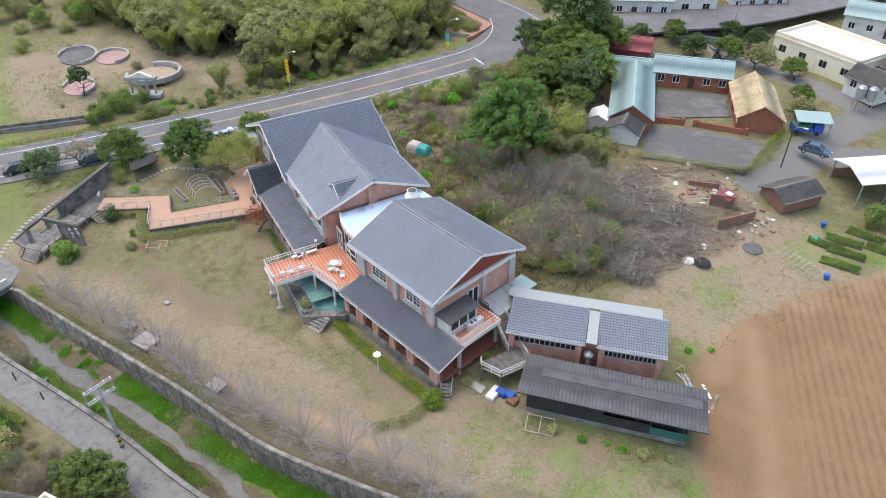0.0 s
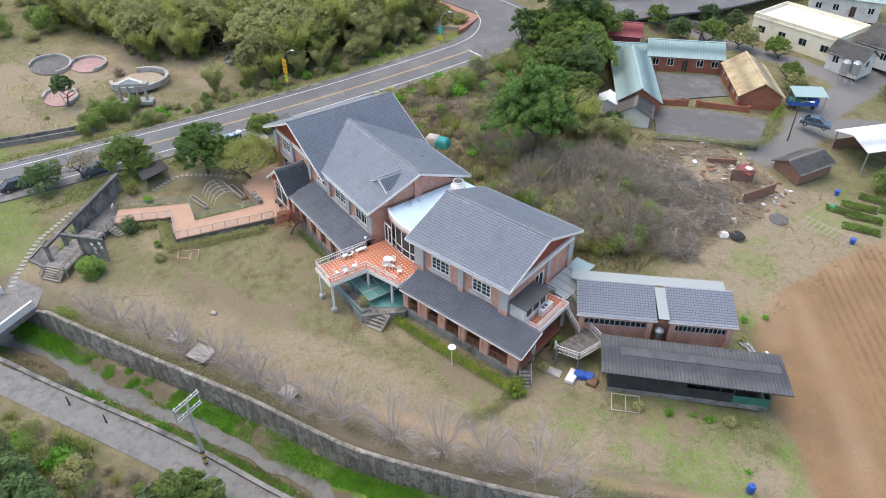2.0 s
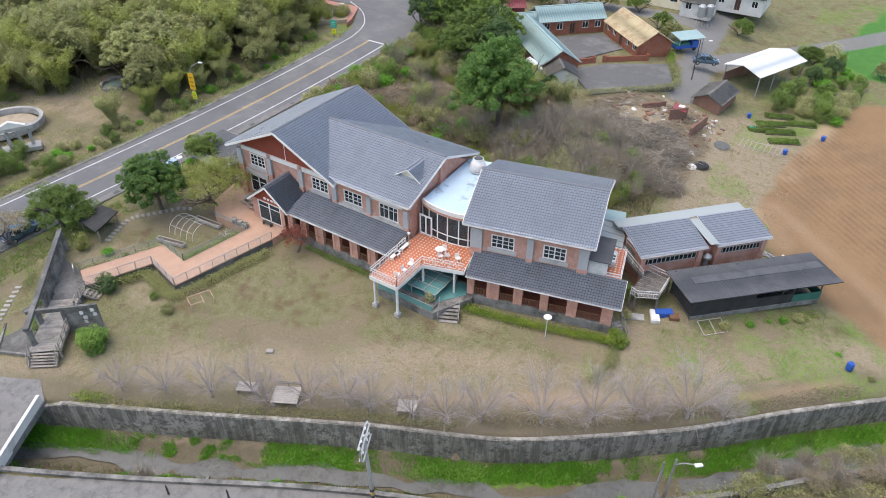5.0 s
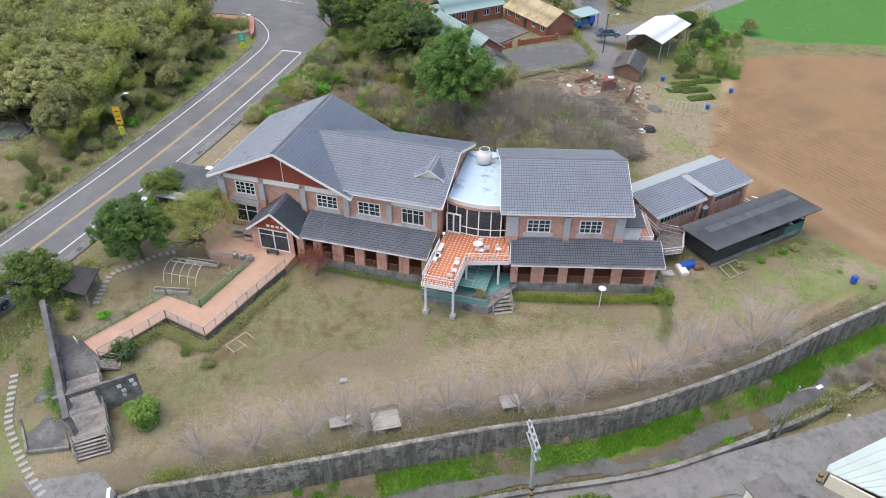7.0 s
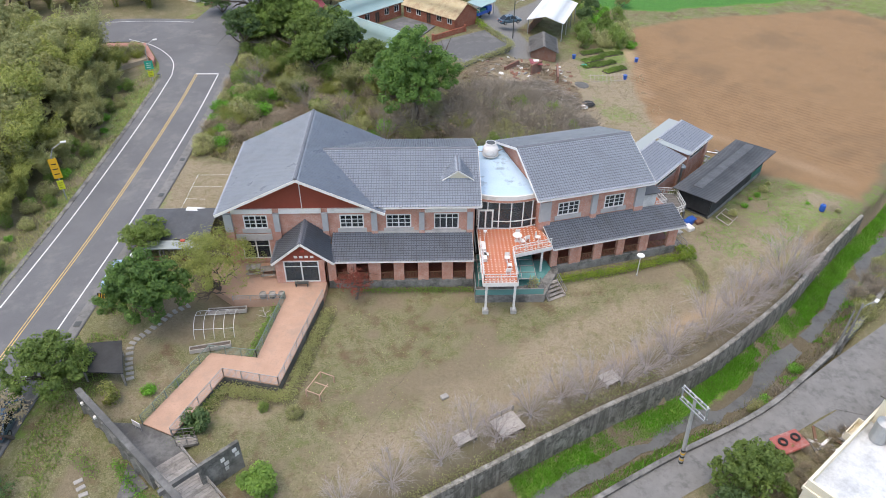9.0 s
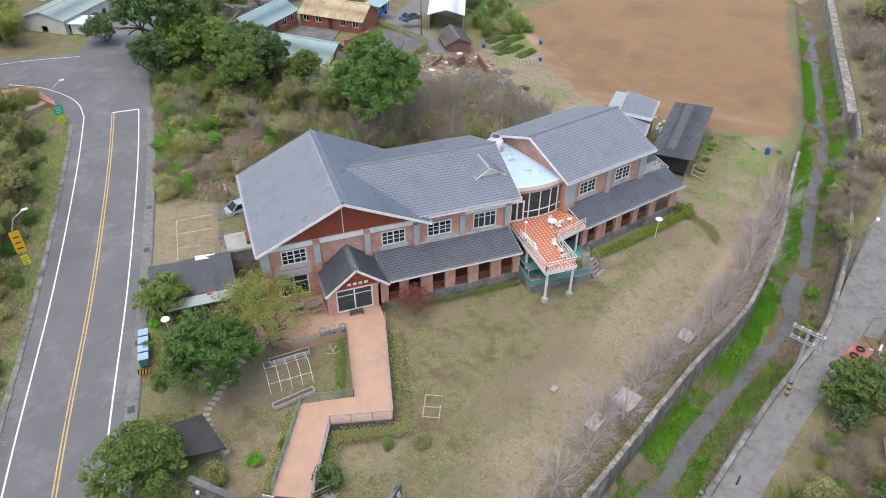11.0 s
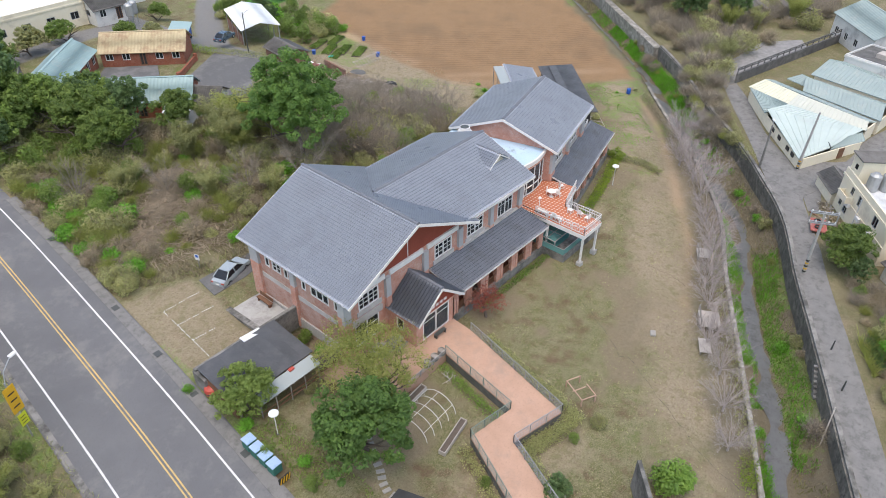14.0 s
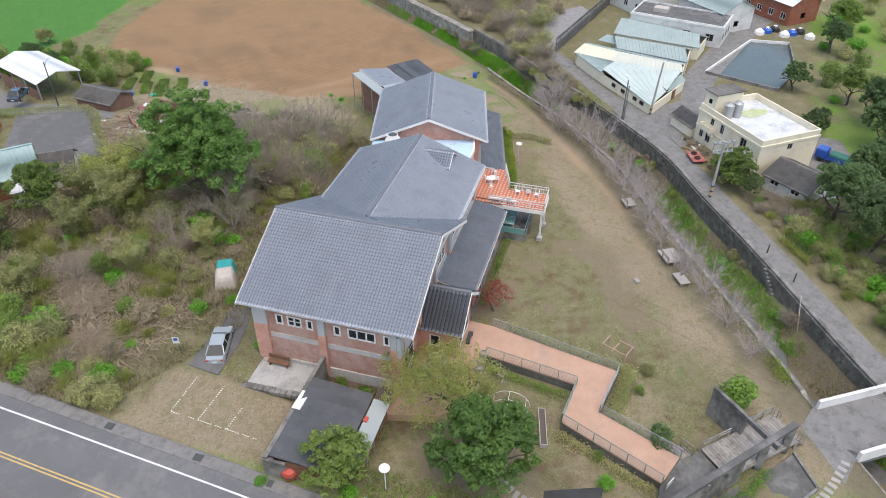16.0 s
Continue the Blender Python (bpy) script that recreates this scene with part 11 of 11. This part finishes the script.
hedge("yard_hedge", [(24.6, 69.4), (22.9, 74.4)], 1.2, 1.3, M_LEAF_LIME, "bright hedge beside the lane", 120)
hedge("wall_hedge", [(4.0, -31.0), (8.0, -29.0), (16, -24.6), (27, -18.2), (34, -14.8)], 1.0, 0.5, M_LEAF_OLIVE, "low straggling growth on the wall top", 90)
hedge("wall_hedge", [(3.6, -30.8), (5.6, -30.0)], 1.2, 0.8, M_LEAF_LIME, "yellow-green shrub at the wall's end", 160)
hedge("wall_hedge", [(36, -12.6), (44, -7.6), (51, -1.6), (58, 4.6), (63, 9.4)], 1.3, 0.7, M_LEAF_DRY, "dry growth on the wall top", 100)
hedge("park_hedge", [(-35.8, -13.6), (-36.6, -10.6)], 3.0, 2.4, M_LEAF, "rounded dark green clipped hedge", 70)
hedge("verge_hedge", [(-35, -40), (-33.2, -20), (-32.4, -6)], 1.0, 0.6, M_LEAF_LIME, "low green verge plants", 60)
hedge("lane_hedge", [(53, -11.2), (58, -7.4), (66, -2.0), (74, 3.6)], 1.3, 0.9, M_LEAF_OLIVE, "overgrown olive hedge along the far wall", 70, z=0.3)
hedge("gate_planting", [(-12.2, -24.0), (-9.6, -26.8), (-7.4, -28.2)], 0.9, 0.6, M_GRASS, "bright green planting beside the gate wall", 130)
hedge("gate_planting", [(-15.6, -23.2), (-13.8, -24.9)], 1.0, 0.5, M_LEAF_BRIGHT, "green planting in a stone bed", 130)
for k, (x, y) in enumerate(((-19.5, -2), (-18.8, 1.6), (-18.2, 4.2), (-18.9, -6.5), (-17.8, -4.4), (-12.4, 1.4), (-9.6, -15.6), (-12.0, -16.4), (1.2, -19.0), (-1.6, -18.4), (-8.4, 4.4), (-8.5, 3.6), (-8.6, 6.6), (-7.2, 14.8), (41.4, 6.8), (40.2, 9.8), (-19.8, 8.2))):
    put(scrub_kinds[(2, 5, 0)[k % 3]], x, y, R.uniform(0.35, 0.65), k)

# grass, weeds and fallen branches: too many to count
def blades(name, x, y, z, h, w, material, label, seed, lean=0.35):
    r = np.random.default_rng(seed)
    n = len(x)
    p = np.stack([x, y, z], 1)
    a = r.uniform(0, 2 * math.pi, n)
    s = np.stack([np.cos(a), np.sin(a), np.zeros(n)], 1)
    hh = h * r.uniform(0.5, 1.3, n)
    tip = p + np.stack([r.normal(size=n) * lean * hh, r.normal(size=n) * lean * hh, hh], 1)
    q = np.stack([p - s * w, p + s * w, tip + s * w * 0.3, tip - s * w * 0.3], 1)
    return tagged(quads(name, q, material), label, "grass", kind="stuff")


rr = np.random.default_rng(17)
fine_line = spline(RIVER, 0.25)
sel = fine_line[(fine_line[:, 0] > -20) & (fine_line[:, 0] < 105)]


def bank_grass(n, d0, d1, thresh, seed):
    k = rr.integers(1, len(sel) - 1, n)
    tt = sel[np.minimum(k + 1, len(sel) - 1)] - sel[k - 1]
    tt /= np.linalg.norm(tt, axis=1)[:, None]
    wide = 0.55 + 0.75 * fbm(sel[k, 0], sel[k, 1], 5.0, seed + 40)
    dd = d0 + (d1 - d0) * np.clip(rr.uniform(0, 1, n) * wide, 0, 1.1)
    x = sel[k, 0] + tt[:, 1] * dd + rr.normal(size=n) * 0.1
    y = sel[k, 1] - tt[:, 0] * dd + rr.normal(size=n) * 0.1
    ok = 0.75 * fbm(x, y, 7.0, seed) + 0.25 * value_noise(x, y, 0.9, seed + 7) + rr.normal(size=n) * 0.035 > thresh
    return x[ok], y[ok], bed(dd[ok]) - 0.05


x, y, z = bank_grass(85000, 0.5, 2.9, 0.38, 5)
blades("bank_grass", x, y, z, 0.3, 0.035, M_GRASS, "lush bright grass on the brook's bank", 1)
x, y, z = bank_grass(30000, 4.4, 6.4, 0.54, 6)
blades("bank_grass", x, y, z, 0.32, 0.05, M_GRASS, "patchy bright grass on the far bank", 2)
keep_sel = sel
sel = fine_line[(fine_line[:, 0] > 64) & (fine_line[:, 0] < 90)]
x, y, z = bank_grass(18000, 4.6, 6.6, 0.42, 12)
blades("bank_grass", x, y, z, 0.38, 0.06, M_GRASS, "lush bright grass upstream", 12)
sel = keep_sel
x, y, z = bank_grass(15000, 4.2, 6.9, 0.46, 9)
blades("bank_weeds", x, y, z, 0.3, 0.05, M_LEAF_OLIVE, "olive weeds in the brook", 3)
x, y, z = bank_grass(12000, 4.2, 6.9, 0.42, 19)
blades("bank_straw", x, y, z, 0.28, 0.05, M_LEAF_DRY, "dry grass in the brook", 15)


def sown(poly, n, seed, thresh=0.0, scale=4.0):
    r = np.random.default_rng(seed)
    xs, ys = [p[0] for p in poly], [p[1] for p in poly]
    x, y = r.uniform(min(xs), max(xs), n), r.uniform(min(ys), max(ys), n)
    ok = inside(poly, x, y) & (fbm(x, y, scale, seed) > thresh)
    x, y = x[ok], y[ok]
    return x, y, land(x, y) - 0.02


x, y, z = sown(SCRUB, 60000, 31, 0.42)
blades("scrub_grass", x, y, z, 0.5, 0.05, M_LEAF_DRY, "dry grass and weeds of the scrub", 4, 0.5)
x, y, z = sown(SCRUB, 40000, 32, 0.52)
blades("scrub_weeds", x, y, z, 0.45, 0.06, M_LEAF_OLIVE, "olive weeds of the scrub", 5, 0.5)
LAWN = [(-15, -17), (-6.5, -16), (0, -17.5), (2.6, -3), (17.5, -2.4), (27, -1.5), (41, 3), (47, 9), (58, 20), (63, 12), (50, -3), (38, -12.5), (13, -26), (4, -31), (-3, -31)]
x, y, z = sown(LAWN, 26000, 33, 0.5, 3.0)
blades("lawn_tufts", x, y, z, 0.1, 0.035, M_LEAF_OLIVE, "scattered tufts in the dry lawn", 6, 0.8)
EAST_LAWN = [(43, 4.5), (47, 9.2), (58, 20), (62, 17.5), (61, 11), (51, 1)]
x, y, z = sown(EAST_LAWN, 14000, 34, 0.42, 3.0)
blades("lawn_tufts", x, y, z, 0.12, 0.035, M_GRASS, "greener tufts by the black shed", 7, 0.8)
x, y, z = sown(BACKPARK, 16000, 44, 0.52, 5.0)
blades("park_grass", x, y, z, 0.22, 0.03, M_LEAF_DRY, "dry grass of the old park", 13, 0.6)
x, y, z = sown(BACKPARK, 9000, 45, 0.55, 5.0)
blades("park_weeds", x, y, z, 0.4, 0.07, M_LEAF_OLIVE, "olive weeds of the old park", 14, 0.6)
for k, (px0, py0) in enumerate(scatter(BACKPARK, 10, 3.0, 65, lambda x, y: math.hypot(x + 48, y + 6.4) > 6 and math.hypot(x + 62, y + 15) > 8 and math.hypot(x + 50.5, y + 19) > 5 and math.hypot(x + 41, y + 10) > 3)):
    put(scrub_kinds[(4, 1, 0, 2)[k % 4]], px0, py0, R.uniform(0.4, 0.9), k * 1.3)
x, y, z = sown(CLEARING, 7000, 35, 0.55, 4.0)
blades("clearing_weeds", x, y, z, 0.25, 0.05, M_LEAF_DRY, "dry weeds on the cleared earth", 8, 0.7)
x, y, z = sown([(-33, -60), (-28, 46), (-31.5, 46), (-36, -60)], 16000, 36, 0.4, 3.0)
blades("verge_grass", x, y, z, 0.3, 0.05, M_LEAF_OLIVE, "verge grass", 9, 0.6)
x, y, z = sown([(-20.5, -30), (-18.4, 8), (-17.0, 8), (-15.6, -4), (-17, -30)], 9000, 37, 0.4, 3.0)
blades("verge_grass", x, y, z, 0.2, 0.05, M_LEAF, "verge grass beside the garden", 10, 0.6)
x, y, z = sown(GREEN_FIELD, 30000, 38, 0.0, 3.0)
blades("crop_grass", x, y, z, 0.12, 0.05, M_CROP, "bright green crop", 11, 0.5)


# rows of maize and greens by the lane
for k in range(5):
    a, b = Vector((22.2 + 0.8 * k, -34.9 - 0.48 * k)), Vector((25.6 + 0.8 * k, -32.8 - 0.4 * k))
    f = np.random.default_rng(70 + k)
    n = 260
    hill = np.round(f.uniform(0, 8, n)) / 8
    x, y = a.x + (b.x - a.x) * hill + f.normal(size=n) * 0.09, a.y + (b.y - a.y) * hill + f.normal(size=n) * 0.09
    blades("maize_row", x, y, land(x, y), 0.9, 0.05, M_LEAF_YELLOW if k % 2 == 0 else M_LEAF_DARK, "row of yellowing maize by the lane" if k % 2 == 0 else "row of dark green vegetables by the lane", 80 + k, 0.45)


def sticks(name, poly, n, seed, length, label, material):
    r = np.random.default_rng(seed)
    x, y, z = sown(poly, n, seed, 0.45, 5.0)
    n = len(x)
    a = r.uniform(0, math.pi, n)
    L = length * r.uniform(0.4, 1.2, n)
    d = np.stack([np.cos(a), np.sin(a), r.normal(size=n) * 0.12], 1)
    c = np.stack([x, y, z + r.uniform(0.05, 0.45, n)], 1)
    up = np.array([0, 0, 1.0])
    s = np.cross(d, up)
    s /= np.linalg.norm(s, axis=1)[:, None]
    w = r.uniform(0.02, 0.06, n)[:, None]
    e = d * (L / 2)[:, None]
    q1 = np.stack([c - e - s * w, c - e + s * w, c + e + s * w * 0.5, c + e - s * w * 0.5], 1)
    q2 = np.stack([c - e - up * w, c - e + up * w, c + e + up * w * 0.5, c + e - up * w * 0.5], 1)
    return tagged(quads(name, np.concatenate([q1, q2]), material), label, "branches", kind="stuff")


sticks("fallen_branches", [(20, 38), (30, 33), (38, 36), (38, 48), (34, 56), (24, 56), (18, 47)], 3600, 41, 1.9, "cut branches strewn over the clearing", M_STRAW)
sticks("fallen_branches", [(20, 38), (30, 33), (38, 36), (36, 46), (26, 48)], 1300, 42, 2.8, "pale cut branches", M_TWIG)
sticks("fallen_branches", [(-13, 24), (-5, 22), (-1, 30), (-3, 44), (-13, 44)], 1900, 43, 1.8, "heaps of cut bamboo behind the parking court", M_STRAW)


def brush_mound(x, y, radius, height, n, length, label, material, seed):
    """A tangled heap of cut branches, built up in the middle."""
    r = np.random.default_rng(seed)
    d = radius * np.sqrt(r.uniform(0, 1, n)) * r.choice([1.0, 0.7], n)
    a = r.uniform(0, 2 * math.pi, n)
    px0, py0 = x + d * np.cos(a), y + d * np.sin(a)
    h = height * (1 - (d / radius) ** 2) * r.uniform(0.2, 1.0, n)
    c = np.stack([px0, py0, land(px0, py0) + h + 0.05], 1)
    b = r.normal(0, 0.9, n) + r.choice([0.4, 1.5, 2.4])
    e = np.stack([np.cos(b), np.sin(b), r.normal(size=n) * 0.22], 1) * (length * r.uniform(0.3, 1.2, n) / 2)[:, None]
    side = np.cross(e, np.array([0, 0, 1.0]))
    side /= np.linalg.norm(side, axis=1)[:, None]
    w = r.uniform(0.012, 0.045, n)[:, None]
    up = np.array([0, 0, 1.0])
    q = [np.stack([c - e - v * w, c - e + v * w, c + e + v * w * 0.4, c + e - v * w * 0.4], 1) for v in (side, np.broadcast_to(up, side.shape))]
    return tagged(quads("brush_heap", np.concatenate(q), material), label, "branches", kind="stuff")


for k, (x, y, rad, h) in enumerate(((30.0, 40.5, 3.4, 1.5), (33.5, 36.5, 3.0, 1.4), (36.0, 33.5, 2.8, 1.3), (26.8, 43.2, 3.2, 1.1), (31.5, 45.0, 3.2, 1.2), (25.4, 39.8, 3.0, 1.2), (34.6, 41.0, 2.6, 1.2), (22.5, 43.5, 2.6, 0.9))):
    brush_mound(x, y, rad, h, 900, 2.4, "tangled heap of cut brown brush", M_THICKET, 200 + k)
    brush_mound(x, y, rad * 1.1, h * 1.1, 90, 4.2, "pale cut limbs on the brush heap", M_WOOD_PALE, 230 + k)
for k, (x, y, rad, h) in enumerate(((-2.8, 38.0, 3.2, 1.1), (-7.4, 32.8, 3.0, 1.0), (-5.0, 35.2, 2.2, 0.7), (-14.6, 28.0, 2.2, 0.6), (-11.0, 29.5, 2.0, 0.6))):
    brush_mound(x, y, rad, h, 700, 2.2, "heap of dry cut bamboo in the scrub", M_STRAW, 260 + k)

# small pool in the wood's hollow
pool2 = thing("garden_pool", pose(-47.3, 11.2, ground_at(-47.3, 11.2)), "small pale-green pool with a stone rim", "pool")
part("pool_water", lathe([(2.1, -0.2), (2.1, 0.08), (0.1, 0.085)], 18), surface("pale_green_water", (0.2, 0.27, 0.23), (0.17, 0.23, 0.2), rough=0.2, relief=0.05), pool2, "pale green water")
for k in range(16):
    a = 2 * math.pi * k / 16
    part("rim_stone", boxes((-0.42, 0.42, -0.24, 0.24, -0.2, 0.3 + 0.14 * ((k * 5) % 4)), m=pose(2.25 * math.cos(a), 2.25 * math.sin(a), 0, 0, 0, math.degrees(a) + 90), bevel=0.08), M_CONC, pool2)
# bean poles on the garden plot
rack = thing("bean_pole_rack", pose(44.0, 53.0, ground_at(44, 53), 0, 0, 3), "low rack of pale bean poles beside the plots", "rack")
for k in range(9):
    x = -2.8 + 0.7 * k
    part("pole", planks([((x, -0.9, 0), (x + 0.3, 0.9, 0.9))], 0.05, 0.05), M_WOOD_PALE, rack)
for y, z in ((-0.5, 0.22), (0.6, 0.76)):
    part("cross_pole", planks([((-3.0, y, z), (3.2, y, z))], 0.05, 0.05), M_WOOD_PALE, rack)
